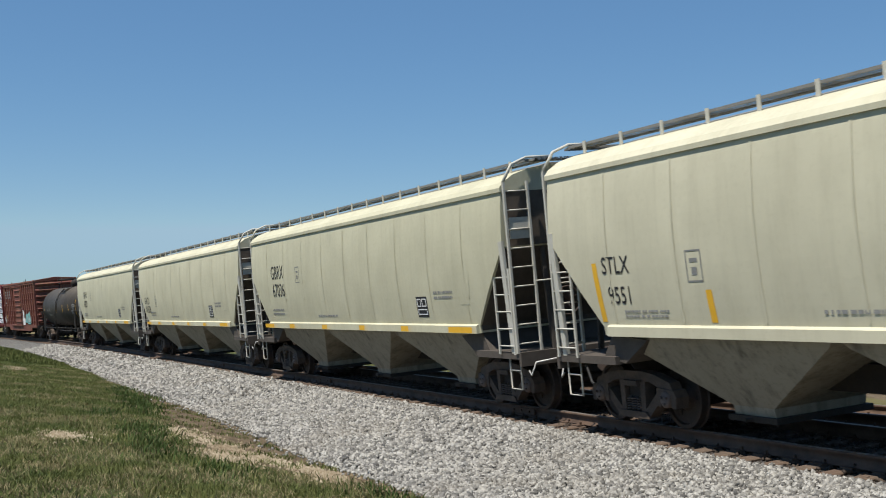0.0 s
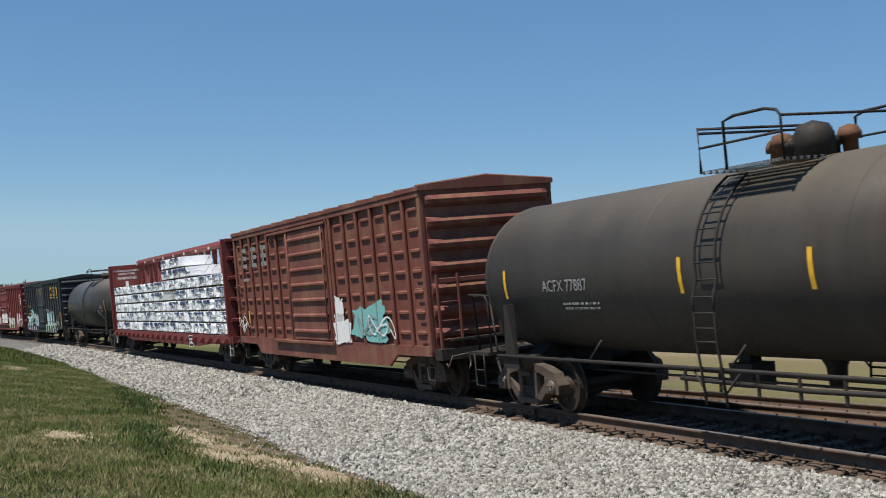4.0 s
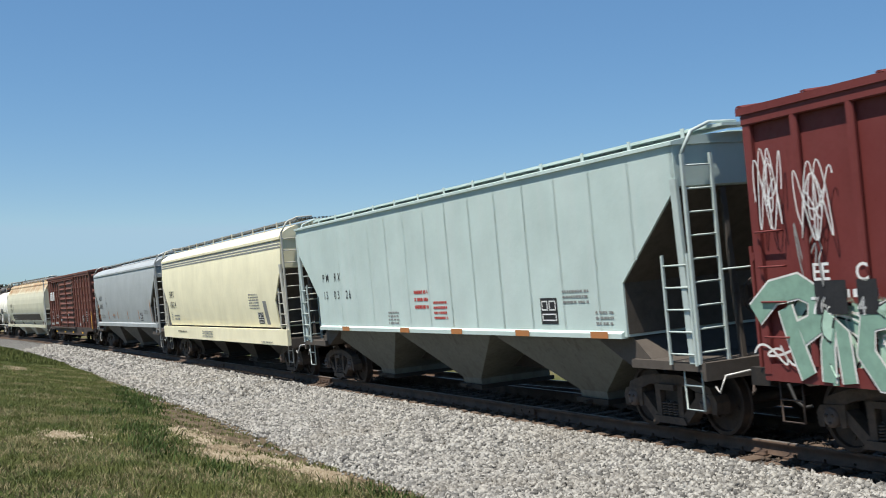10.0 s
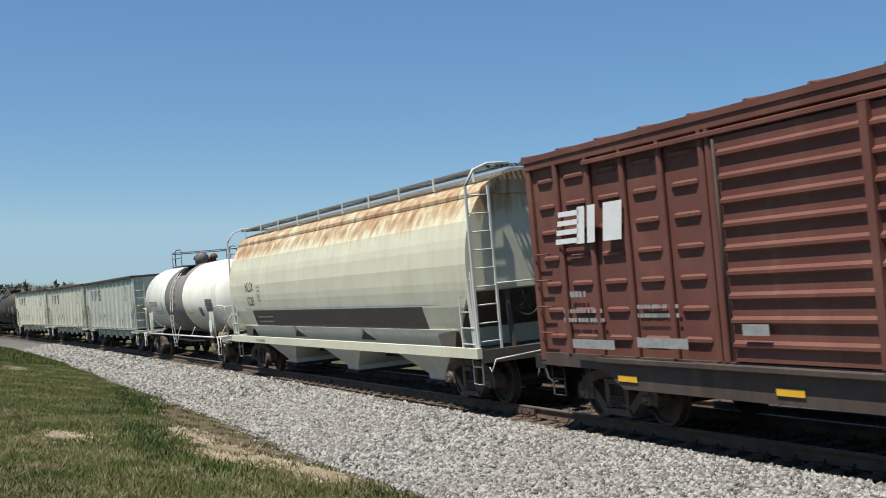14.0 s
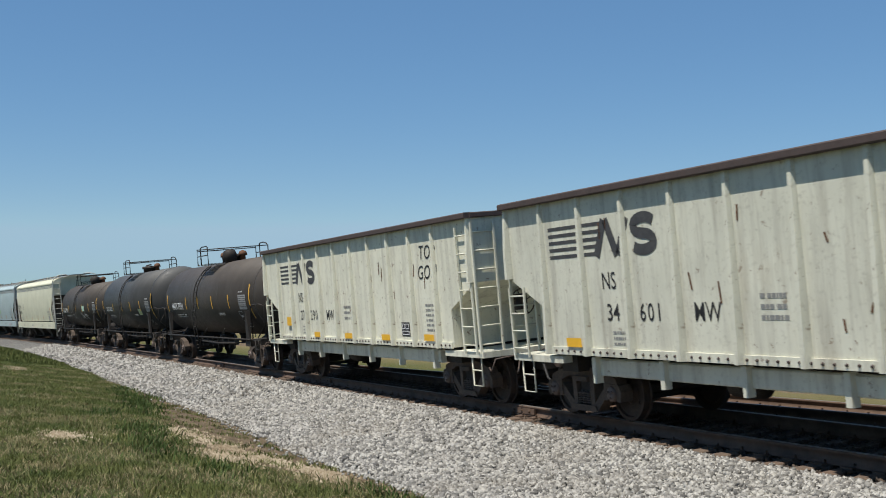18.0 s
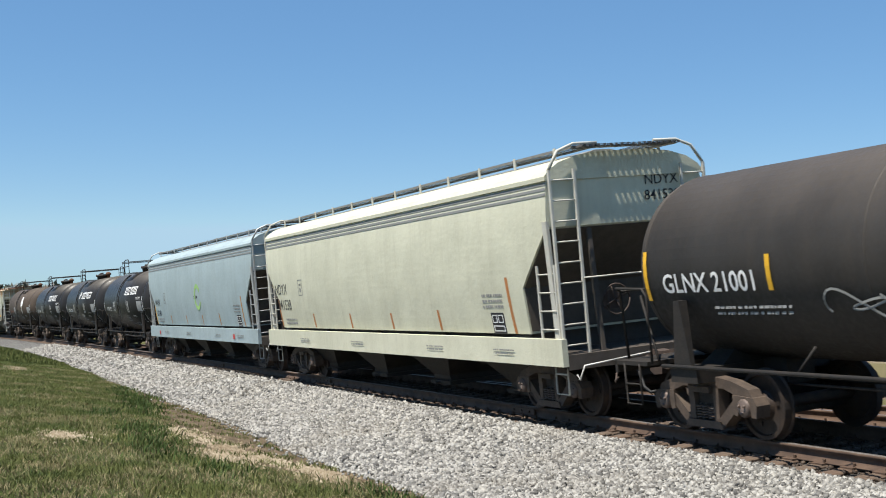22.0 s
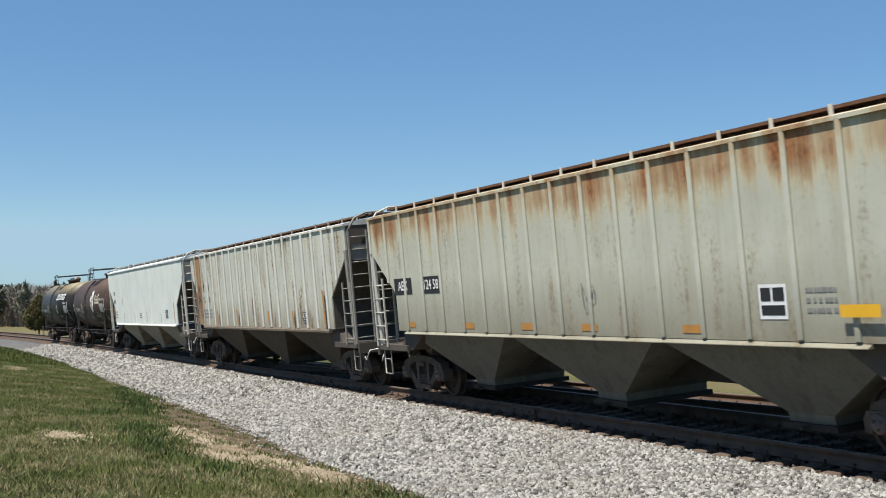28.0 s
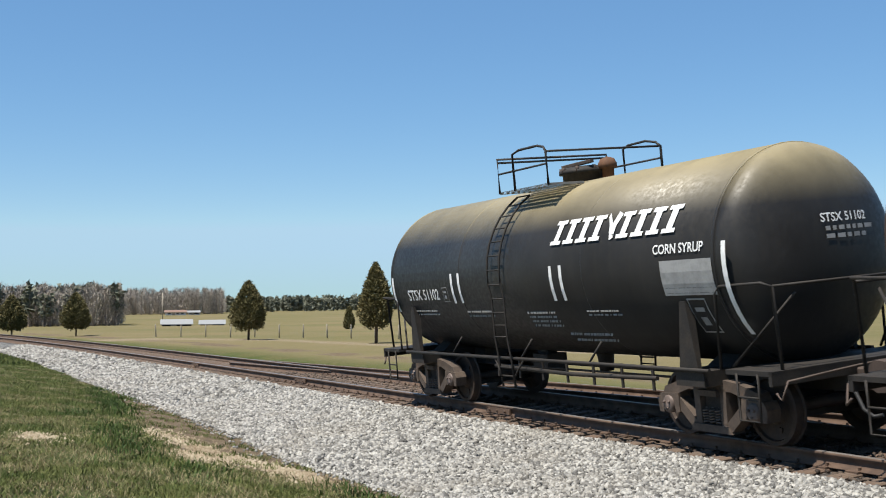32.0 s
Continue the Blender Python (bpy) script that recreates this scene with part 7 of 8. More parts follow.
SPRAY = {"aqua": (0.20, 0.50, 0.52), "mint": (0.42, 0.60, 0.48), "ice": (0.62, 0.68, 0.66), "pink": (0.62, 0.42, 0.52), "lime": (0.50, 0.56, 0.30), "grey": (0.45, 0.44, 0.42), "chalk": (0.72, 0.70, 0.66), "jade": (0.22, 0.36, 0.28), "rose": (0.45, 0.24, 0.20)}
for k_, c_ in SPRAY.items():
    M[k_] = plain(k_ + "_spray_paint", c_, 0.6, 0, 0.55, tuple(v * 0.6 for v in c_))
graf = lambda x, z: -1.535
for k_, a_, b_, c_ in (("aqua_mist", "aqua", "ice", 0.42), ("lime_mist", "lime", "mint", 0.32), ("pink_mist", "pink", "chalk", 0.38), ("ice_mist", "ice", "aqua", 0.30), ("chalk_mist", "chalk", "grey", 0.42), ("jade_mist", "jade", "mint", 0.40), ("rose_mist", "rose", "chalk", 0.25)):
    M[k_] = sprayed(k_ + "_spray", SPRAY[a_], SPRAY[b_], c_)


def letters(car, x0, z0, x1, z1, surf, n, fill, line, seed):
    """Sprayed lettershapes that cannot be read: bent thick strokes with a thin outline."""
    r = random.Random(seed)
    w = (x1 - x0) / n
    for k in range(n):
        cx, hw, hz = x0 + w * (k + 0.5), w * 0.34, (z1 - z0) / 2
        cz = (z0 + z1) / 2 + r.uniform(-0.06, 0.06)
        forms = ([(-1, -1), (-0.7, 0.2), (-0.3, 1), (0.3, 1), (0.7, 0.2), (1, -1)], [(0.9, 0.8), (0.1, 1), (-0.8, 0.5), (-0.9, -0.4), (0, -1), (0.9, -0.7)], [(-0.8, 1), (-0.9, 0), (-0.8, -1), (0.2, -0.9), (0.9, -0.9)], [(0.8, 0.9), (-0.5, 0.9), (-0.8, 0.3), (0.5, 0), (0.8, -0.6), (-0.7, -0.95)], [(-0.9, 0.9), (0, 0), (0.9, 0.9), (0.2, 0.1), (0, -1)])
        pts = [(cx + hw * (px + r.uniform(-0.15, 0.15)), cz + hz * (pz + r.uniform(-0.12, 0.12))) for px, pz in r.choice(forms)]
        fine = []
        for (ax, az), (bx, bz) in zip(pts[:-1], pts[1:]):
            fine += [(ax + (bx - ax) * q / 6, az + (bz - az) * q / 6) for q in range(6)]
        fine.append(pts[-1])
        sm = fine
        for _ in range(3):
            sm = [sm[0]] + [((p0[0] + 2 * p1[0] + p2[0]) / 4, (p0[1] + 2 * p1[1] + p2[1]) / 4) for p0, p1, p2 in zip(sm[:-2], sm[1:-1], sm[2:])] + [sm[-1]]
        width = w * 0.26
        if line:
            part("graffiti_outline", stroke(sm, width + 0.05, surf, 0.016), line, car)
        part("graffiti_letter", stroke(sm, width, surf, 0.020), fill, car)


skin = relief(car)
for x0, z0, x1, z1, m_ in ((0.9, 0.68, 6.0, 1.30, "lime_mist"), (1.5, 0.95, 5.1, 2.25, "aqua_mist"), (-7.7, 0.78, -1.9, 1.40, "pink_mist"), (-7.7, 1.0, -4.6, 1.95, "aqua_mist"), (-4.9, 1.0, -1.9, 2.2, "ice_mist"), (-5.6, 1.2, -4.2, 2.6, "ice_mist")):
    part("graffiti", drape(x0, z0, x1, z1, skin, 0.004 + 0.002 * rnd.random()), M[m_], car)
letters(car, 1.7, 1.05, 4.9, 1.95, skin, 5, "aqua", "ice", 3)
letters(car, 4.6, 0.85, 6.2, 1.25, skin, 4, "mint", "chalk", 5)
letters(car, -7.4, 1.05, -4.9, 1.75, skin, 4, "ice", "black", 8)
letters(car, -4.4, 1.1, -2.2, 2.0, skin, 3, "black", "chalk", 9)
for x, z, w, h, m_ in ((2.6, 2.15, 2.2, 0.22, "grey"), (-4.9, 1.9, 1.2, 1.0, "chalk"), (6.1, 1.35, 1.2, 0.35, "white"), (3.4, 1.2, 2.6, 0.35, "white")):
    scrawl(car, x, z, w, h, skin, m_, 8, 0.022)
part("graffiti", stroke([(7.05, 3.2), (7.08, 2.75), (7.1, 2.5), (7.2, 2.5), (7.2, 2.8), (7.18, 3.2), (7.05, 3.2)], 0.018, graf, 0.02), "greywhite", car)
scrawl(car, 7.15, 2.35, 0.25, 0.25, graf, "greywhite", 9, 0.016)
board(car, 3.85, 1.72, 0.5, 0.42, graf, "white")
part("grey_plate", patch(-4.1, 1.6, -3.6, 2.15, graf, 0, 0.03), "grey", car)
dash(car, -5.2, 1.28, 0.5, 0.13, graf, "yellow", 0.04)
dash(car, 4.2, 1.17, 0.6, 0.13, graf, "yellow", 0.04)
dash(car, 7.5, 1.9, 0.13, 0.5, graf, "redtag", 0.03)
enter(9, car)

# -- red box car with graffiti --
brick = paint("brick_red_box_car_paint", (0.150, 0.030, 0.027), (0.08, 0.027, 0.022), 0.3, 0.6)
car, surf, half = box_car("brick-red box car with plain ribbed sides and sprayed graffiti", long_of(10), brick, 18, 0, (-1.75, 1.45), door_bars=5, end_ribs=6, top=4.16)
built = set(car.children)
graf = lambda x, z: -1.53
skin = relief(car)
for x0, z0, x1, z1, m_ in ((-8.1, 0.92, -4.9, 2.05, "jade_mist"), (-5.3, 0.92, -2.2, 1.95, "rose_mist"), (1.2, 0.80, 4.5, 1.25, "lime_mist"), (1.3, 1.0, 4.3, 1.75, "chalk_mist"), (5.1, 0.90, 7.1, 2.15, "chalk_mist"), (6.6, 0.95, 7.5, 1.75, "rose_mist")):
    part("graffiti", drape(x0, z0, x1, z1, skin, 0.004 + 0.002 * rnd.random()), M[m_], car)
letters(car, 1.3, 1.1, 4.2, 1.7, skin, 6, "chalk", None, 21)
letters(car, -7.9, 1.05, -5.0, 1.8, skin, 5, "mint", "black", 22)
letters(car, -4.9, 1.0, -2.4, 1.7, skin, 5, "chalk", "rose", 23)
letters(car, 5.3, 1.0, 6.9, 1.7, skin, 2, "grey", "chalk", 24)
for x0, x1, z0, z1 in ((-1.85, -0.8, 1.2, 1.45), (-0.7, 0.95, 1.2, 1.5), (-1.85, -0.5, 1.5, 1.95), (-0.4, 0.95, 1.55, 1.98)):
    part("primer_patch", patch(x0, z0, x1, z1, lambda x, z: -1.56, 0, 0.03), "white", car)
for x, z, w, h, m_, n_, q in ((7.1, 3.35, 0.30, 0.40, "chalk", 4, 0.024), (7.2, 3.05, 0.36, 0.5, "chalk", 9, 0.022), (7.2, 2.75, 0.42, 0.4, "chalk", 8, 0.022), (7.1, 2.2, 0.45, 0.22, "rose", 9, 0.022), (7.1, 1.72, 0.45, 0.14, "chalk", 7, 0.03), (7.1, 1.5, 0.5, 0.18, "white", 7, 0.045), (-6.4, 1.5, 2.2, 0.8, "chalk", 8, 0.022), (-3.7, 1.5, 2.0, 0.8, "chalk", 8, 0.022), (1.9, 2.0, 0.5, 0.5, "white", 4, 0.03), (7.1, 1.25, 0.8, 0.25, "yellow", 6, 0.03), (-7.4, 2.4, 0.5, 0.9, "greywhite", 7, 0.022), (1.6, 2.6, 0.3, 0.35, "rose", 6, 0.02)):
    scrawl(car, x, z, w, h, skin, m_, n_, q)
board(car, 5.55, 1.45, 0.62, 0.5, graf, "white")
for x, z, w in ((-2.35, 2.5, 0.3), (-2.3, 2.32, 0.25), (-1.0, 2.28, 0.7), (-1.95, 2.28, 0.15)):
    dash(car, x, z, w, 0.06, lambda x, z: -1.58, "white", 0.03)
print_block(car, 4.9, 1.55, 0.35, 0.35, 5, graf, "greywhite")
print_block(car, -6.9, 1.95, 1.1, 0.2, 1, graf, "white")
for x, z, w, h in ((-7.95, 3.2, 0.40, 1.2), (-7.20, 3.0, 0.5, 1.1)):
    scrawl(car, x, z, w, h, graf, "white", 14, 0.018)
for pts, w in (((( -8.40, 1.72), (-8.05, 1.98), (-7.6, 2.05), (-7.32, 1.92), (-7.35, 1.62), (-7.62, 1.5)), 0.28), (((-7.85, 1.8), (-7.72, 1.4), (-7.55, 1.0)), 0.24), (((-7.22, 0.95), (-7.2, 1.35), (-7.1, 1.66), (-6.95, 1.5), (-6.9, 0.95)), 0.2), (((-6.1, 1.75), (-6.55, 1.65), (-6.62, 1.3), (-6.4, 1.02), (-6.0, 1.0)), 0.26)):
    part("graffiti", stroke(pts, w + 0.05, graf, 0.018), "chalk", car)
    part("graffiti", stroke(pts, w, graf, 0.022), "jade", car)
scrawl(car, -8.0, 1.25, 0.7, 0.3, graf, "chalk", 6, 0.03)
for x0, x1 in ((-7.32, -6.82), (-6.66, -6.36)):
    part("number_patch", patch(x0, 1.72, x1, 2.10, graf, 0, 0.026), "black", car)
for body, x, z in (("EE", -7.19, 2.19), ("C", -6.56, 2.17), ("76", -7.26, 1.81), ("4", -6.61, 1.80)):
    lettered(body, x, z, 0.28, "white", car, lambda x, z: -1.55)
for ob in car.children:
    if ob not in built:
        ob.location.x += 0.30
enter(10, car)

# -- pale green ribbed hopper --
mint_p = paint("pale_green_hopper_paint", (0.48, 0.58, 0.54), (0.55, 0.60, 0.57), 0.55, 0.5, dents=0.5)
mint_rail = plain("pale_green_steel", (0.46, 0.53, 0.50), 0.6, 0, 0.3)
# green chutes: grimy, and darkened to paint in shade from the body
mint_low = paint("grimy_shaded_green_chute_paint", (0.13, 0.135, 0.115), (0.05, 0.045, 0.035), 0.6, 0.6)
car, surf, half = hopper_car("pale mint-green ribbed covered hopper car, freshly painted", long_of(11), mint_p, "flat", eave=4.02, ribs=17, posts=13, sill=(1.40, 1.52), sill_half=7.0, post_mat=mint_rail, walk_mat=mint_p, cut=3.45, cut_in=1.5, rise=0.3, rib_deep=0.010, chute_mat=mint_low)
post = lambda x, z: -1.552
for a, x in zip("PMRX", (-6.55, -6.25, -5.65, -5.38)):
    lettered(a, x, 2.67, 0.28, "black", car, post)
for a, x in zip("150326", (-6.55, -6.35, -5.75, -5.5, -4.9, -4.68)):
    lettered(a, x, 2.24, 0.28, "black", car, post)
print_block(car, -0.42, 2.07, 0.7, 0.45, 3, post, "redtag")
print_block(car, 0.5, 1.85, 0.65, 0.4, 4, post, "redtag")
print_block(car, 5.7, 2.03, 0.8, 0.25, 3, post)
print_block(car, 7.0 - 0.5, 1.7, 0.5, 0.25, 3, post)
print_block(car, -2.0, 1.7, 0.6, 0.3, 4, post)
board(car, 4.83, 1.81, 0.55, 0.42, post, "black")
for x in (-5.0, -1.3, 1.3, 3.95, 6.4):
    dash(car, x, 1.45, 0.5, 0.10, lambda x, z: -1.60, "orange", 0.02)
enter(11, car)

# -- cream deep-sill hopper --
butter = paint("butter_cream_hopper_paint", (0.84, 0.78, 0.54), (0.50, 0.42, 0.25), 0.16, 0.5)
grey_trim = plain("grey_trim_paint", (0.22, 0.22, 0.21), 0.6, 0, 0.3)
M["trim"] = grey_trim
car, surf, half = hopper_car("butter-cream rounded covered hopper car with grey roof stripes", long_of(12), butter, sill=(0.93, 1.37), deep=True, chutes=4, chute_mat="under", walk_mat="darkgrate", posts=13, stripe="trim", post_mat=pale_post, eave=3.92, cut=3.1, cut_in=0.8)
lettered("SHPX", -6.7, 2.6, 0.36, "black", car, surf)
lettered("454214", -6.6, 2.19, 0.36, "black", car, surf)
print_block(car, 5.3, 2.2, 1.1, 0.5, 6, surf)
board(car, 5.85, 1.69, 0.6, 0.34, surf)
part("rust_stain", patch(6.4, 1.5, 6.75, 2.2, surf, -0.2), "trim", car)
tag_box(car, -7.12, 1.78, surf, "faint", 0.12)
print_block(car, -6.2, 1.72, 0.9, 0.25, 2, surf)
sill_face = lambda x, z: -1.61
print_block(car, -5.0, 1.2, 1.6, 0.10, 1, sill_face, "black")
print_block(car, -0.9, 1.15, 1.6, 0.25, 3, sill_face)
print_block(car, 6.6, 1.0, 1.2, 0.08, 1, sill_face)
enter(12, car)

# -- grey hopper --
steel = paint("cool_grey_hopper_paint", (0.37, 0.395, 0.395), (0.22, 0.21, 0.19), 0.22, 0.45)
# grey chutes, with under-body shade mixed into the grimy colour
steel_low = paint("grimy_shaded_grey_chute_paint", (0.11, 0.11, 0.105), (0.045, 0.04, 0.033), 0.5, 0.6)
car, surf, half = hopper_car("cool grey curved-side covered hopper car with pale sill", long_of(13), steel, sill=(1.28, 1.48), sill_half=7.9, post_mat="galv", walk_mat="galv", posts=13, eave=3.88, chute_mat=steel_low)
lettered("NAHX", -6.12, 2.7, 0.35, "black", car, surf)
lettered("69245", -6.1, 2.27, 0.35, "black", car, surf)
tag_box(car, -4.48, 2.5, surf)
for x, z0, z1 in ((-7.05, 1.62, 2.3), (-4.25, 1.62, 2.05), (-1.6, 1.62, 2.02), (1.1, 1.62, 2.02), (3.85, 1.62, 2.05), (6.7, 1.5, 2.45)):
    strip(car, x, z0, z1, surf, "orange", 0.11, -0.08)
board(car, 4.5, 1.74, 0.55, 0.36, surf)
print_block(car, -5.8, 1.78, 1.0, 0.2, 2, surf)
print_block(car, -2.6, 1.8, 0.6, 0.2, 3, surf, "orange")
print_block(car, 5.6, 1.95, 0.9, 0.2, 2, surf)
enter(13, car)

# -- brown corrugated box car --
cocoa = paint("brown_box_car_paint", (0.145, 0.055, 0.041), (0.08, 0.038, 0.028), 0.4, 0.65, 0.15)
sooty = paint("sooty_sill_paint", (0.06, 0.045, 0.037), (0.16, 0.10, 0.07), 0.5, 0.7)
car, surf, half = box_car("brown corrugated steel box car with white emblem and double doors", long_of(14), cocoa, 17, 0, (-3.0, 2.3), stamped=7, door_bars=9, sill_mat=sooty, yellow=True, top=4.24)
sh = Shape()
for k in range(4):
    q = patch(-7.15 + 0.05 * k, 2.84 + 0.14 * k, -6.45 + 0.03 * k, 2.92 + 0.14 * k, graf, 0.12, 0.05)
    sh.add(q.v, q.f)
for x0, x1 in ((-6.5, -6.28), (-6.2, -5.98), (-5.75, -5.25)):
    q = patch(x0, 2.82, x1, 3.38, graf, 0.16, 0.05)
    sh.add(q.v, q.f)
part("emblem", sh, "white", car, "white striped emblem")
part("door_seam", Shape().box((-0.42, -1.62, 1.14), (-0.30, -1.54, 3.98)), cocoa, car)
for x, z, w, h, n_ in ((-6.7, 2.05, 0.5, 0.2, 1), (-6.6, 1.72, 1.2, 0.28, 2), (-4.6, 1.78, 1.0, 0.25, 2), (6.4, 1.75, 0.5, 0.6, 5)):
    print_block(car, x, z, w, h, n_, lambda x, z: -1.52, "greywhite")
for x, z, w in ((0.5, 1.85, 0.25), (-6.2, 1.3, 1.2), (-4.4, 1.35, 1.2), (4.7, 1.3, 0.5), (-2.4, 1.55, 0.5)):
    dash(car, x, z, w, 0.14, lambda x, z: -1.62, "greywhite", 0.02)
board(car, 5.2, 1.63, 0.5, 0.4, lambda x, z: -1.53)
for x in (-5.5, -2.0, 1.2, 4.5):
    dash(car, x, 0.8, 0.5, 0.09, lambda x, z: -1.53, "yellow", 0.01)
enter(14, car)

# -- rust-streaked rounded hopper --
bone = paint("bone_white_hopper_paint", (0.60, 0.58, 0.44), (0.32, 0.28, 0.18), 0.25, 0.55, 0.9, (2.9, 3.7))
bone_low = paint("bone_white_frame_paint", (0.55, 0.55, 0.50), (0.25, 0.22, 0.17), 0.3, 0.55)
car, surf, half = hopper_car("bone-white round-sided covered hopper car with rust streaks under the roof", long_of(15) - 1.6, bone, "belly", eave=3.98, sill=(0.95, 1.14), deep=True, chutes=3, chute_mat=bone_low, posts=10, post_mat=bone_low, end_mat=bone_low, cut=2.2, cut_in=0.9)
lettered("NLSX", -6.6, 2.62, 0.40, "black", car, surf)
lettered("1230", -6.6, 2.19, 0.40, "black", car, surf)
tag_box(car, -5.6, 2.42, surf)
print_block(car, -5.4, 1.6, 1.6, 0.4, 3, surf)
print_block(car, -5.6, 1.05, 1.0, 0.10, 1, lambda x, z: -1.61)
# dark sheet paints the shade where the side curves in below
part("lower_panel", patch(-6.6, 1.16, 6.6, 1.92, surf), "end_dark", car, "lower side panel painted dark as shade")
part("waist_trim", patch(-7.4, 1.96, 7.4, 2.02, surf), bone_low, car)
enter(15, car)

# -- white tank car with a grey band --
# white, turning brown-grey towards the tank's bottom
milk = paint("white_tank_paint", (0.80, 0.785, 0.68), (0.40, 0.33, 0.22), 0.28, 0.5, dust_tone=(1.85, 1.05, (0.27, 0.22, 0.15)), dents=0.06)
band_grey = paint("warm_grey_band_paint", (0.21, 0.19, 0.17), (0.12, 0.10, 0.08), 0.3, 0.6)
white_rail = plain("white_rail_paint", (0.62, 0.60, 0.54), 0.55, 0, 0.4, (0.3, 0.24, 0.18))
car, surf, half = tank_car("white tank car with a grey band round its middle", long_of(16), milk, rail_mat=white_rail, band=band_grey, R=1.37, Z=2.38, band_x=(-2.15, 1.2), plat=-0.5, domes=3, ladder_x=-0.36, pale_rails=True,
                           stripes=[(-3.0, 2.0, 2.35, "orange"), (-1.25, 1.9, 2.45, "orange"), (-6.2, 1.7, 2.4, "orange")])
lettered("ETCX 21070", -4.7, 2.25, 0.30, "black", car, surf)
part("data_panel", patch(4.9, 1.9, 5.9, 2.35, surf), "faint", car)
print_block(car, 5.4, 2.12, 0.95, 0.4, 5, surf, "black")
board(car, 3.95, 1.9, 0.5, 0.32, surf)
print_block(car, -3.9, 1.9, 1.8, 0.15, 2, surf)
print_block(car, 2.2, 1.9, 0.7, 0.2, 2, surf, "yellow")
part("placard", patch(5.55, 1.2, 5.95, 1.6, lambda x, z: -1.43), "white", car)
for k in (-1, 1):
    part("soot_ring", Shape().turned([(k * (half - 0.63) - 0.002, 0.55), (k * (half - 0.60), 0.50)], "x", (0, 0, 1.75), 20), "orange", car)
enter(16, car)

# -- three pale gondolas --
gon_paints = [paint("pale_grey_gondola_paint_%s" % k, c, (0.13, 0.10, 0.08), g, 0.6, 0.12, None, sp) for k, c, g, sp in (("a", (0.48, 0.50, 0.435), 0.6, 0.5), ("b", (0.56, 0.555, 0.455), 0.6, 0.6), ("c", (0.63, 0.62, 0.50), 0.5, 0.75))]
M["emblem"] = plain("worn_dark_emblem_paint", (0.045, 0.045, 0.048), 0.6, 0, 0.3, (0.13, 0.13, 0.12))
dark_chord = plain("dark_brown_chord", (0.075, 0.055, 0.05), 0.75, 0, 0.5)
for i, number, gp in ((17, ("28", "834"), 0), (18, ("34", "601"), 1), (19, ("27", "290"), 2)):
    car, surf, half = gondola_car("pale grey high-side gondola car with dark stripes emblem, worn paint", long_of(i), gon_paints[gp], dark_chord, gon_paints[gp])
    for k in range(5):
        z = 2.62 + 0.112 * k
        part("emblem_bar", patch(-5.45, z, -4.0 + 0.05 * k, z + 0.055, surf), "emblem", car, "dark emblem bar")
    sh = Shape()
    curve = [(-2.72 + 0.27 * math.cos(q) * (1 if q < 3.6 else 1), 2.99 + 0.115 * math.sin(q)) for q in np.linspace(0.5, 4.5, 12)] + [(-2.76 + 0.27 * math.cos(q), 2.76 + 0.115 * math.sin(q)) for q in np.linspace(1.4, -2.6, 12)]
    for pts in (((-4.02, 2.60), (-3.76, 3.14)), ((-3.72, 3.14), (-3.46, 2.60)), ((-3.42, 2.60), (-3.16, 3.14)), curve):
        q = stroke(pts, 0.16, surf)
        sh.add(q.v, q.f)
    part("emblem", sh, "emblem", car, "dark striped emblem")
    lettered("NS", -3.75, 2.22, 0.36, "black", car, surf, 0.9)
    lettered(number[0], -3.70, 1.75, 0.36, "black", car, surf)
    lettered(number[1], -2.72, 1.75, 0.36, "black", car, surf, 0.9, 1.25)
    lettered("MW", -1.42, 1.75, 0.36, "black", car, surf, 0.9)
    lettered("TOP", 4.95, 3.0, 0.40, "black", car, surf, 1.0, 1.1, 0.2)
    lettered("GON", 4.9, 2.60, 0.40, "black", car, surf, 1.0, 1.1, 0.2)
    print_block(car, -0.1, 1.82, 0.5, 0.4, 3, surf)
    print_block(car, -3.5, 1.38, 0.5, 0.25, 3, surf)
    board(car, 3.5, 1.45, 0.45, 0.3, surf)
    print_block(car, 4.9, 1.7, 0.5, 0.6, 6, surf)
    if gp == 2:
        for x, z, w, h in ((-4.85, 1.6, 0.42, 0.24), (-2.45, 1.27, 0.48, 0.13), (-0.05, 1.27, 0.52, 0.13), (2.4, 1.27, 0.5, 0.13), (4.8, 1.3, 0.5, 0.13)):
            dash(car, x, z, w, h, lambda x, z: -1.51, "yellow", 0.01)
    elif gp == 1:
        for x in (-4.85, 2.4, 4.6):
            dash(car, x, 1.3, 0.45, 0.14, lambda x, z: -1.51, "yellow", 0.01)
    for k in range(9):
        x, z = rnd.uniform(-6, 6), rnd.uniform(1.4, 3.3)
        part("scrape", stroke([(x, z), (x + rnd.uniform(-0.05, 0.05), z - rnd.uniform(0.1, 0.3))], 0.035, surf), "rustbar", car)
    enter(i, car)

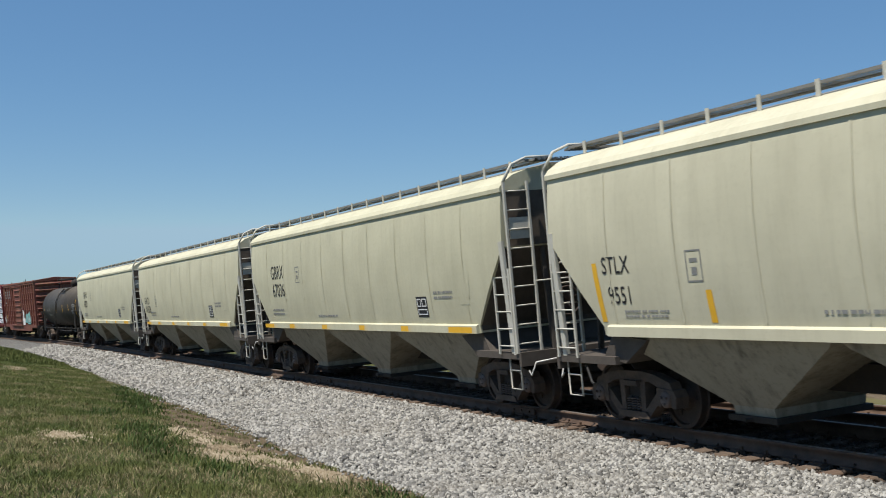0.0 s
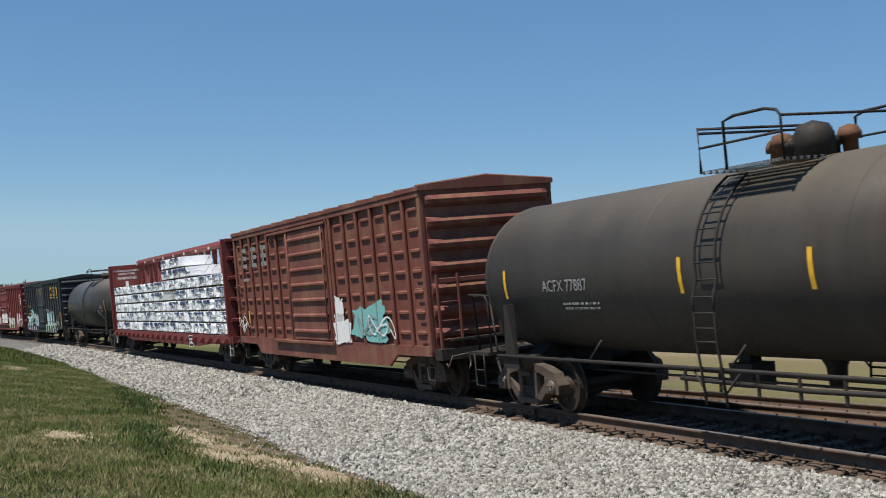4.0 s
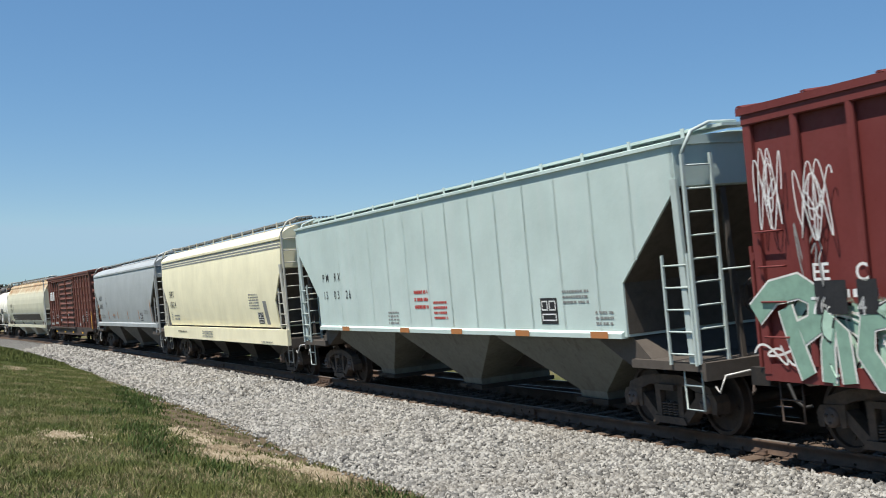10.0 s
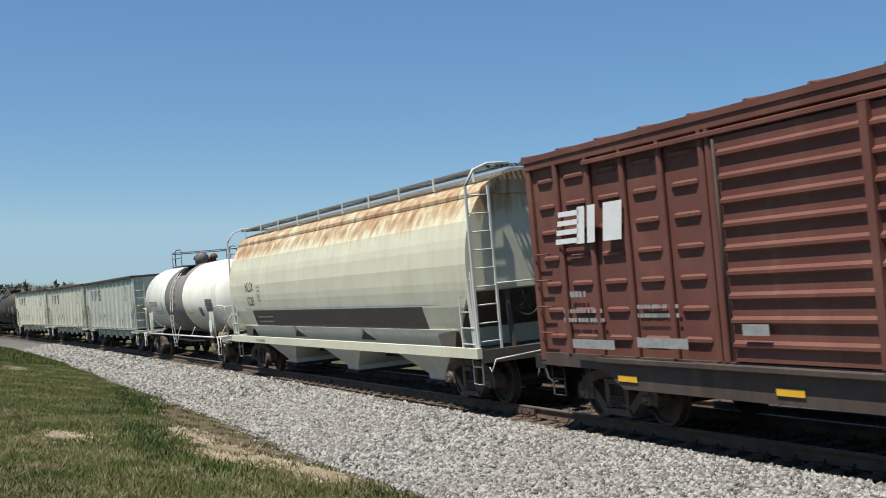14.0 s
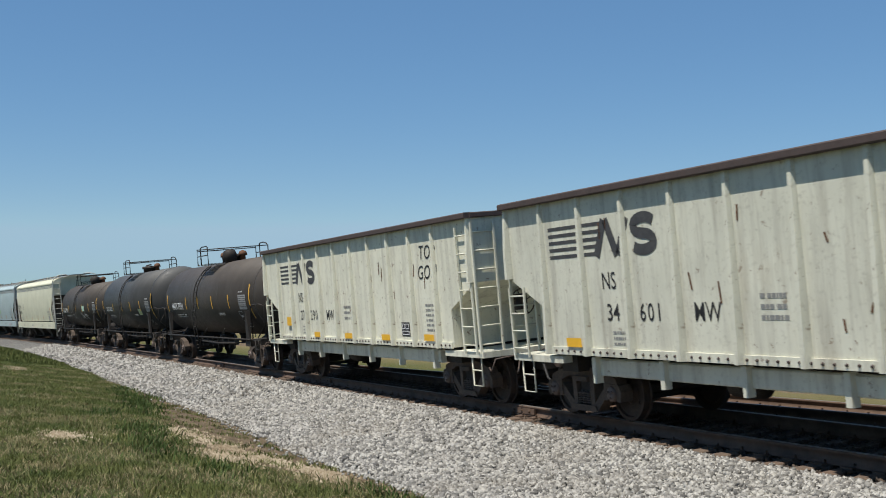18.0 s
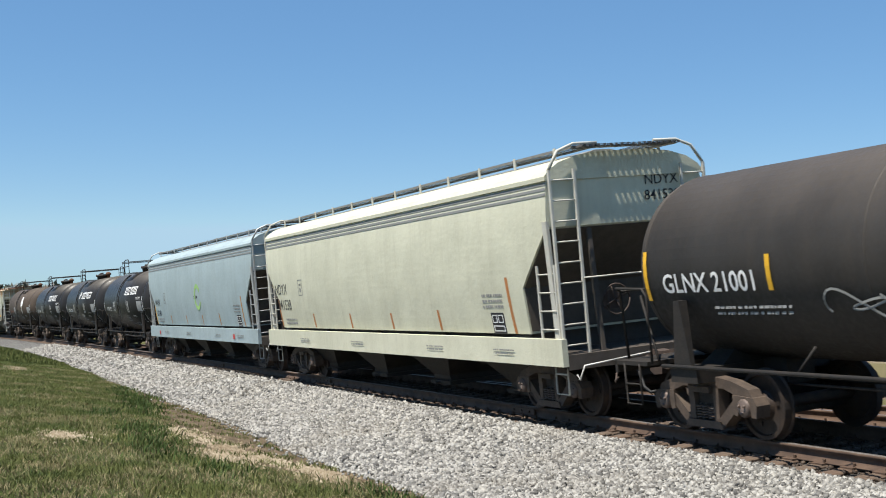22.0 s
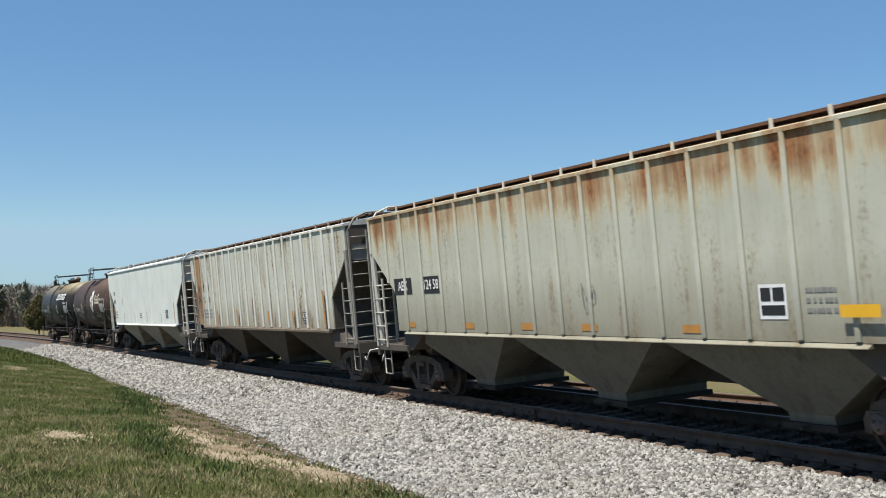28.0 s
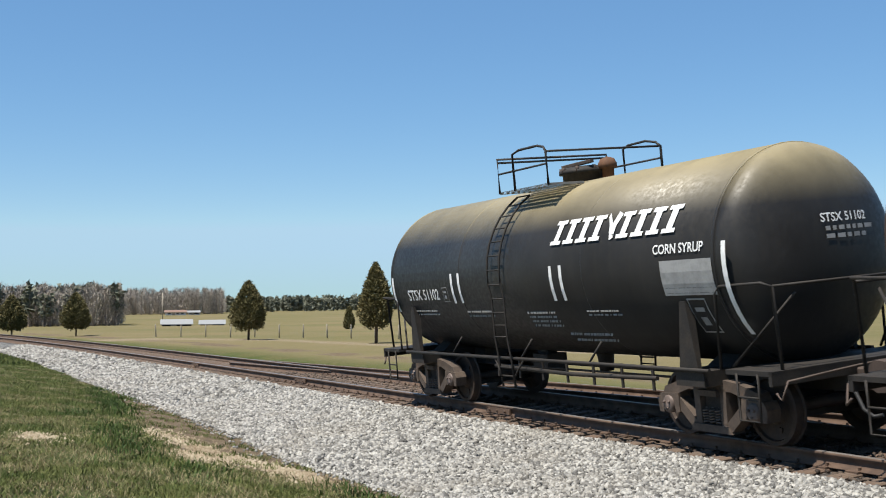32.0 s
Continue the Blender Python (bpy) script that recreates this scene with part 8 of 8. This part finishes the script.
# -- three weathered tank cars --
umber = paint("umber_tank_paint", (0.040, 0.034, 0.028), (0.085, 0.066, 0.05), 0.3, 0.58, 0.05, dust_tone=(2.8, 4.0, (0.095, 0.078, 0.062)), dents=0.06)
slate = paint("slate_tank_paint", (0.037, 0.037, 0.035), (0.07, 0.066, 0.058), 0.22, 0.55, dust_tone=(3.0, 4.1, (0.10, 0.10, 0.095)), dents=0.06)
sepia = paint("sepia_tank_paint", (0.036, 0.031, 0.026), (0.075, 0.06, 0.046), 0.35, 0.6, dust_tone=(2.7, 4.0, (0.10, 0.082, 0.065)), dents=0.06)
for i, mt, mk, lab, dm in ((20, umber, "NATX 73331", "umber-brown weathered tank car with yellow strips", 3), (21, slate, "GATX 18225", "slate-grey tank car with yellow strips and a data panel", 1), (22, sepia, "GLNX 21001", "sepia-dusted dark tank car with scratched graffiti", 3)):
    car, surf, half = tank_car(lab, long_of(i), mt, domes=dm, reservoir=i == 22, ladder_x=-0.75 if i > 20 else -0.9, R=1.41 if i == 21 else 1.32, Z=2.41 if i == 21 else 2.32, stripes=[(x, 2.0, 2.45, "yellow") for x in ({20: -3.0, 21: -3.45, 22: -3.75}[i], -1.0, 1.2, 3.6)] + [(half_ * 0.86, 1.65, 2.75, "yellow") for half_ in (7.3,)] + [(-6.4, 1.9, 2.6, "yellow")])
    lettered(mk, {20: -4.55, 21: -4.55, 22: -4.95}[i], 2.12, 0.37 if i != 21 else 0.31, "white", car, surf)
    part("data_panel", patch(4.95, 1.95, 5.85, 2.42, surf), "greywhite", car)
    print_block(car, 5.4, 2.2, 0.85, 0.40, 6, surf, "black")
    print_block(car, 5.3, 2.52, 0.5, 0.08, 1, surf, "white")
    tag_box(car, 4.85, 1.62, surf, "greywhite", 0.22)
    print_block(car, -4.2, 1.75, 1.5, 0.16, 2, surf, "greywhite")
    print_block(car, 2.3, 1.8, 0.8, 0.12, 2, surf, "faint")
    if i == 21:
        part("yellow_placard", patch(3.0, 1.8, 3.75, 2.08, surf), "lime", car)
    if i == 22:
        part("mint_placard", patch(1.35, 2.05, 2.1, 2.35, surf), "mint", car)
        scrawl(car, 1.9, 1.75, 2.0, 0.5, surf, "faint", 7, 0.035)
        scrawl(car, -2.0, 1.8, 1.2, 0.5, surf, "faint", 6, 0.03)
    enter(i, car)

M["limegreen"] = plain("lime_green_paint", (0.30, 0.50, 0.17), 0.55)
# -- two deep-sill rounded hoppers --
straw_p = paint("straw_cream_hopper_paint", (0.55, 0.54, 0.41), (0.28, 0.25, 0.17), 0.25, 0.5, dents=0.9)
sky_p = paint("pale_blue_hopper_paint", (0.315, 0.385, 0.395), (0.20, 0.20, 0.18), 0.3, 0.5)
for i, mt, a, b, lab in ((23, straw_p, "NDYX", "841538", "straw-cream dented covered hopper car with dark roof stripes"), (24, sky_p, "NAHX", "61240", "pale blue-grey covered hopper car with dark roof stripes")):
    car, surf, half = hopper_car(lab, long_of(i), mt, sill=(0.92, 1.36), deep=True, chutes=4, chute_mat="under", walk_mat="darkgrate", posts=12, stripe="trim", post_mat=pale_post if i == 23 else "galv", eave=3.92, cut=3.15, cut_in=1.0)
    lettered(a, -7.0 if i == 23 else -6.67, 2.47 if i == 23 else 2.33, 0.40 if i == 23 else 0.34, "black", car, surf)
    lettered(b, -6.8 if i == 23 else -6.62, 2.04 if i == 23 else 1.88, 0.40 if i == 23 else 0.34, "black", car, surf)
    end_marks(car, half, "black", a, 0.7, 3.82)
    end_marks(car, half, "black", b, 0.7, 3.56)
    tag_box(car, -5.2, 2.5, surf)
    for x, z0, z1 in ((-7.35, 1.45, 2.2), (-4.4, 1.45, 1.8), (-1.6, 1.45, 1.8), (1.05, 1.45, 1.8), (3.6, 1.45, 1.85), (6.75, 1.42, 2.4)):
        strip(car, x, z0, z1, surf, "orange" if i == 23 else ("yellow" if x < -7 else "amber"), 0.10, -0.07)
    board(car, 6.2, 1.60, 0.5, 0.38, surf)
    print_block(car, 6.1, 2.0, 0.8, 0.3, 3, surf)
    print_block(car, -6.4, 1.6, 1.0, 0.2, 2, surf)
    sill_face = lambda x, z: -1.61
    for x in (-5.0, -1.0, 3.5, 6.5):
        print_block(car, x, 1.12, 0.8, 0.12, 2, sill_face)
    if i == 24:
        dash(car, 5.7, 1.1, 0.22, 0.16, sill_face, "redtag")
        dash(car, -6.4, 1.1, 0.2, 0.16, sill_face, "redtag")
        ring = [(0.75 + 0.42 * math.cos(a), 2.45 + 0.40 * math.sin(a)) for a in np.linspace(0.5, 5.9, 24)]
        part("round_emblem", stroke(ring, 0.15, surf), "limegreen", car, "green ring emblem")
        print_block(car, 0.45, 2.45, 0.55, 0.2, 1, surf, "black")
    enter(i, car)

# -- black syrup tank cars --
tar = paint("satin_black_tank_paint", (0.021, 0.020, 0.020), (0.06, 0.055, 0.048), 0.22, 0.42, dust_tone=(3.2, 4.1, (0.13, 0.11, 0.08)), dents=0.06)
tar2 = paint("dust_topped_black_tank_paint", (0.019, 0.018, 0.017), (0.055, 0.048, 0.036), 0.22, 0.45, dust_tone=(3.05, 3.75, (0.27, 0.225, 0.13)), dents=0.06)
rust_tank = paint("rust_brown_tank_paint", (0.064, 0.039, 0.028), (0.045, 0.032, 0.026), 0.35, 0.55, 0.08, dust_tone=(3.0, 4.1, (0.12, 0.075, 0.052)), dents=0.06)


def slanted_blocks(car, x, z, w, h, surf, n=9):
    """A maker's emblem as two rows of plain slanted white blocks with a leaf between them."""
    pitch = w / n
    for k in range(n):
        cx = x - w / 2 + pitch * (k + 0.5)
        if k == n // 2:
            leaf = stroke([(cx - 0.13, z + h * 0.45), (cx - 0.02, z + h * 0.1), (cx + 0.02, z - h * 0.2), (cx + 0.05, z - h * 0.5)], 0.11, surf)
            q = stroke([(cx + 0.18, z + h * 0.5), (cx + 0.09, z + h * 0.05), (cx + 0.07, z - h * 0.3)], 0.09, surf, 0.016)
            leaf.add(q.v, q.f)
            part("emblem_leaf", leaf, "white", car, "white leaf emblem")
            continue
        blk = Shape()
        for x0, z0, x1, z1 in ((-0.40, 0.34, 0.40, 0.5), (-0.17, -0.34, 0.20, 0.34), (-0.40, -0.5, 0.40, -0.34)):
            q = patch(cx + pitch * x0 + h * z0 * 0.25, z + h * z0, cx + pitch * x1 + h * z0 * 0.25, z + h * z1, surf, 0.25, 0.014)
            blk.add(q.v, q.f)
        part("emblem_block", blk, "white", car, "white slanted emblem block")


def head_marks(car, half, body, y, z, size, R=1.45, Z=TANK_Z):
    """Marks on the front head, with two lines of small print under them."""
    shell = half - 0.24
    bulge = lambda a, b: shell - 0.62 + 0.62 * math.sqrt(max(0.0, 1 - (a * a + (b - Z) ** 2) / (R * R))) + 0.012
    vs, fs = words(body, size, 1.0, 0.014)
    part("lettering", Shape().add([(bulge(y + a, z + b), y + a, z + b) for a, b, _ in vs], fs), "white", car)
    sh, r = Shape(), random.Random(4)
    for k in range(2):
        a, b = y - 0.34, z - 0.16 - 0.10 * k
        while a < y + 0.36:
            w = r.uniform(0.05, 0.16)
            sh.add([(bulge(q, e), q, e) for q, e in ((a, b), (a + w, b), (a + w, b + 0.055), (a, b + 0.055))], [(0, 1, 2, 3)])
            a += w + 0.04
    part("small_print", sh, "greywhite", car)


def syrup_tank(i, mt, number, lab, numbers="white", dome=1, fwd=0.0):
    car, surf, half = tank_car(lab, long_of(i), mt, domes=dome, ladder_x=-0.55, R=1.45,
                               stripes=[(-2.45, 1.95, 2.50, "white"), (-2.15, 1.95, 2.50, "white"), (1.15, 1.95, 2.50, "white"), (1.45, 1.95, 2.50, "white"), (5.05 + fwd, 1.45, 2.65, "white"), (-5.2, 1.8, 2.5, "white")])
    lettered("STSX %s" % number, -3.75, 2.12, 0.29, numbers, car, surf)
    head_marks(car, half, "STSX %s" % number, 0.2, 2.82, 0.16)
    tag_box(car, -2.75, 2.12, surf, "greywhite", 0.11)
    part("data_panel", patch(3.75 + fwd, 1.98, 4.85 + fwd, 2.45, surf, off=0.010), "greywhite", car)
    print_block(car, 4.3 + fwd, 2.2, 1.0, 0.42, 6, surf, "black")
    tag_box(car, 4.35 + fwd, 1.70, surf, "greywhite", 0.19)
    for x, z, w, h, n_ in ((-4.0, 1.78, 1.3, 0.14, 2), (-1.6, 1.75, 1.0, 0.16, 2), (0.55, 1.65, 0.9, 0.3, 4), (2.4, 1.75, 0.9, 0.12, 2), (1.6, 1.35, 1.2, 0.2, 2)):
        print_block(car, x, z, w, h, n_, surf, "faint")
    enter(i, car)
    return car, surf


for i, mt, number, lab in ((25, tar, "3022", "satin black syrup tank car with white slanted emblem"), (26, tar, "52208", "satin black syrup tank car with white scrawls"), (27, tar, "52206", "satin black syrup tank car with white strips")):
    car, surf = syrup_tank(i, mt, number, lab)
    slanted_blocks(car, 2.15, 2.95, 3.1, 0.36, surf)
    if i != 26:
        lettered("CORN SYRUP", 4.1, 2.58, 0.17, "white", car, surf)
    else:
        lettered("CORN SYRUP", 2.9, 1.95, 0.17, "greywhite", car, surf)
        scrawl(car, -0.1, 3.0, 1.0, 0.5, surf, "white", 5, 0.05)
        scrawl(car, 0.4, 1.75, 1.2, 0.4, surf, "faint", 6, 0.035)
M["fadedred"] = plain("faded_red_stencil", (0.42, 0.13, 0.07), 0.6, 0, 0.3)
car, surf = syrup_tank(28, paint("dull_brown_tank_paint", (0.075, 0.055, 0.040), (0.04, 0.033, 0.028), 0.5, 0.65, 0.15, dents=0.06), "4309", "dull brown tank car with faded red numbers", "fadedred")
part("white_emblem", blob(1.0, 2.5, 1.8, 3.2, rnd, surf, 10), "white", car)

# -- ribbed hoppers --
sage = paint("rust_topped_sage_paint", (0.46, 0.46, 0.37), (0.26, 0.22, 0.14), 0.45, 0.6, 1.0, (2.35, 3.55), dust_tone=(2.5, 1.35, (0.20, 0.185, 0.135)), stains=0.35)
rib_plain = paint("pale_sage_rib_paint", (0.50, 0.50, 0.41), (0.28, 0.22, 0.14), 0.45, 0.6, 0.8, (2.7, 3.75), dust_tone=(2.3, 1.35, (0.15, 0.14, 0.11)))
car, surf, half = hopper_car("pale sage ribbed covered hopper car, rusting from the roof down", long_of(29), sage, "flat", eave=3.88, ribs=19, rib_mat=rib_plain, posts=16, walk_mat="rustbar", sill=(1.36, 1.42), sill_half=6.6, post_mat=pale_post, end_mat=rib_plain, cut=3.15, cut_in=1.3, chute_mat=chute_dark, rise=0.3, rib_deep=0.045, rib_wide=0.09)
for x, w, txt in ((-6.57, 0.95, "AEX"), (-5.1, 0.8, "124 58")):
    part("stencil_panel", patch(x - w / 2, 2.18, x + w / 2, 2.52, post, 0, 0.004), "black", car)
    lettered(txt, x, 2.35, 0.27, "white", car, lambda x, z: -1.556)
board(car, 5.07, 1.89, 0.5, 0.42, post, "white", True)
for x in (-6.3, -3.5, -1.18, 0.8, 3.43):
    dash(car, x, 1.55, 0.46, 0.11, post, "amber")
dash(car, 6.55, 1.78, 0.6, 0.14, lambda x, z: -1.62, "yellow")
print_block(car, 5.9, 1.9, 0.5, 0.35, 3, post, "faint")
scrawl(car, 0.9, 2.0, 0.4, 0.6, post, "faint", 4, 0.02)
enter(29, car)
lichen = paint("stained_white_hopper_paint", (0.52, 0.52, 0.44), (0.20, 0.17, 0.11), 0.6, 0.6, 0.25, None, 0.3, dust_tone=(2.3, 1.3, (0.27, 0.235, 0.165)), stains=0.95)
orange_run = plain("orange_rust_run", (0.32, 0.13, 0.045), 0.8, 0, 0.6, (0.18, 0.07, 0.03))
lichen_rib = paint("stained_rib_paint", (0.62, 0.61, 0.55), (0.20, 0.15, 0.09), 0.35, 0.6, 0.15, stains=0.5)
brown_sill = paint("brown_sill_paint", (0.13, 0.105, 0.075), (0.05, 0.04, 0.03), 0.6, 0.7)
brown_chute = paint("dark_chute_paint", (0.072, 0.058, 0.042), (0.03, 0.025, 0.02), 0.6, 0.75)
# its brown end sheet darkens the shaded end by colour
car, surf, half = hopper_car("stained off-white ribbed covered hopper car with a rusted side panel", long_of(30), lichen, "flat", eave=3.90, ribs=19, rib_mat=lichen_rib, posts=16, walk_mat="rustbar", sill=(1.34, 1.44), sill_half=6.9, sill_mat=brown_sill, post_mat=worn_post, end_mat=lichen, cut=3.2, cut_in=1.3, chute_mat=brown_chute, rise=0.3, rib_deep=0.055, rib_wide=0.11, rib_span=7.7, end_sheet=grimy_shaded_end)
for a, x in zip("AEX", (-7.36, -6.64, -5.91)):
    lettered(a, x, 2.72, 0.36, "black", car, post)
for a, x in zip(("24", "15", "10"), (-7.36, -6.64, -5.91)):
    lettered(a, x, 2.32, 0.30, "black", car, post)
part("rust_panel", patch(-7.62, 1.46, -6.92, 3.87, surf, 0, 0.003), paint("rusted_panel_paint", (0.22, 0.125, 0.065), (0.10, 0.05, 0.028), 0.8, 0.8, 0.9, stains=0.4), car, "brown rusted side panel")
for x in (-7.70, -6.84):
    part("rust_run", patch(x - 0.045, 1.5, x + 0.045, 3.85, lambda x, z: -1.595, 0, 0.003), orange_run, car)
for x, z0, z1 in ((-4.70, 1.5, 1.95), (-2.07, 1.5, 1.95), (1.5, 1.5, 1.9), (3.9, 1.5, 1.9), (6.6, 1.5, 2.4)):
    strip(car, x, z0, z1, lambda x, z: -1.60, "amber", 0.12)
board(car, 4.95, 1.7, 0.5, 0.3, post)
print_block(car, -6.5, 1.85, 1.8, 0.35, 3, post)
enter(30, car)
# grey that puts the white car's end shade into its colour
grey_end = plain("shaded_grey_end_paint", (0.26, 0.25, 0.225), 0.75, 0, 0.6, (0.13, 0.115, 0.095))
chalk_p = paint("chalk_white_hopper_paint", (0.65, 0.675, 0.62), (0.48, 0.50, 0.45), 0.3, 0.5)
roof_white = paint("white_roof_paint", (0.70, 0.71, 0.68), (0.45, 0.45, 0.42), 0.25, 0.5)
car, surf, half = hopper_car("clean chalk-white covered hopper car with a white eave", long_of(31), chalk_p, "flat", eave=3.92, ribs=17, rib_mat=roof_white, posts=13, post_mat=pale_post, sill=(1.36, 1.44), sill_half=6.8, cut=3.2, cut_in=1.4, chute_mat=chute_paint, rise=0.4, rib_deep=0.014, end_sheet=grey_end)
lettered("AEX", -6.98, 2.88, 0.26, "black", car, post)
lettered("14897", -7.03, 2.47, 0.26, "black", car, post)
tag_box(car, -4.87, 2.49, post, "faint", 0.14)
for x, z0, z1 in ((-7.4, 1.5, 2.2), (-4.63, 1.5, 1.95), (-1.88, 1.5, 1.95), (0.97, 1.5, 1.95), (4.0, 1.5, 1.9), (6.6, 1.5, 2.3)):
    strip(car, x, z0, z1, post, "orange" if abs(x) > 6 else "faint", 0.10 if abs(x) > 6 else 0.055)
print_block(car, -0.39, 1.8, 0.6, 0.25, 3, post)
print_block(car, -6.8, 1.85, 0.9, 0.4, 3, post)
board(car, 5.2, 1.85, 0.5, 0.35, post)
enter(31, car)

# -- brown tank car with a white rosette --
car, surf = syrup_tank(32, rust_tank, "4713", "rust-brown syrup tank car with a white rosette", "white")
def disc(x, z, rx, rz, surf, off):
    """A round painted spot on a car's side."""
    ring = [(x + rx * math.cos(q), z + rz * math.sin(q)) for q in np.linspace(0, 2 * math.pi, 29)[:-1]]
    inner = [(x + (px - x) * 0.5, z + (pz - z) * 0.5) for px, pz in ring]
    pts = [(px, surf(px, pz) - off, pz) for px, pz in ring + inner] + [(x, surf(x, z) - off, z)]
    faces = [(i, (i + 1) % 28, 28 + (i + 1) % 28, 28 + i) for i in range(28)] + [(28 + i, 28 + (i + 1) % 28, 56) for i in range(28)]
    return Shape().add(pts, faces)


for k, (dx, dz) in enumerate(((0, 0.24), (0, -0.24), (0.20, 0), (-0.20, 0), (0, 0))):
    part("rosette_lobe", disc(1.35 + dx, 2.60 + dz, 0.34, 0.34, surf, 0.004 + 0.002 * k), "white", car)
for k in range(4):
    a = k * math.pi / 2 + 0.35
    tip = (1.35 + 0.36 * math.cos(a), 2.60 + 0.40 * math.sin(a))
    part("rosette_line", stroke([(1.35, 2.60), (1.35 + 0.16 * math.cos(a + 0.5), 2.60 + 0.18 * math.sin(a + 0.5)), tip], 0.06, surf, 0.020), rust_tank, car)
    part("rosette_leaf", disc(tip[0] * 0.8 + 1.35 * 0.2, tip[1] * 0.8 + 2.60 * 0.2, 0.10, 0.10, surf, 0.021), rust_tank, car)
ivory = plain("worn_ivory_paint", (0.60, 0.55, 0.42), 0.6, 0, 0.4, (0.3, 0.2, 0.12))
for x, z0, z1 in ((2.35, 2.45, 2.92), (2.68, 2.45, 2.85), (2.98, 2.45, 2.72), (3.22, 2.45, 2.96), (3.46, 2.45, 2.72), (3.78, 2.30, 2.72)):
    sh = Shape()
    for q in (patch(x - 0.12, z0, x - 0.02, z1, surf), patch(x - 0.12, z0, x + 0.12, z0 + 0.09, surf), patch(x - 0.12, z1 - 0.09, x + 0.12, z1, surf)):
        sh.add(q.v, q.f)
    part("emblem_block", sh, ivory, car, "ivory emblem block")
lettered("CORN SYRUP", 4.5, 2.66, 0.17, "greywhite", car, surf)
for x in (-2.9, 0.5, 3.2):
    scrawl(car, x, 1.75, 1.0, 0.5, surf, "faint", 6, 0.035)

car, surf = syrup_tank(33, tar2, "51102", "black syrup tank car, its top yellowed with dust", fwd=0.35)
slanted_blocks(car, 2.85, 3.0, 3.3, 0.36, surf)
lettered("CORN SYRUP", 4.5, 2.60, 0.18, "white", car, surf)


# ---- what moves ----
def motions():
    for car, u in TRAIN:
        walk(car, [(t / 2, car_pose(u, t / 2)) for t in range(65)])
    for load, u, off in RIDERS:
        walk(load, [(float(t), car_pose(u, t) @ off) for t in range(33)])

    for wheelset, car, x in SPINNERS:
        u = [v for c, v in TRAIN if c is car][0]
        rows, turn = [], 0.0
        for k in range(0, frame(32.0)):
            t = k / FPS
            s = u - gone(t) - x
            if not -3 < s < 42 and 0 < k < frame(32.0) - 1:
                continue
            turn += 73.0 if rows else 0.0
            rows.append((t, pose(x, 0, WHEEL_R, 0, turn if len(rows) > 1 else 0.0, 0)))
        walk(wheelset, rows)


motions()
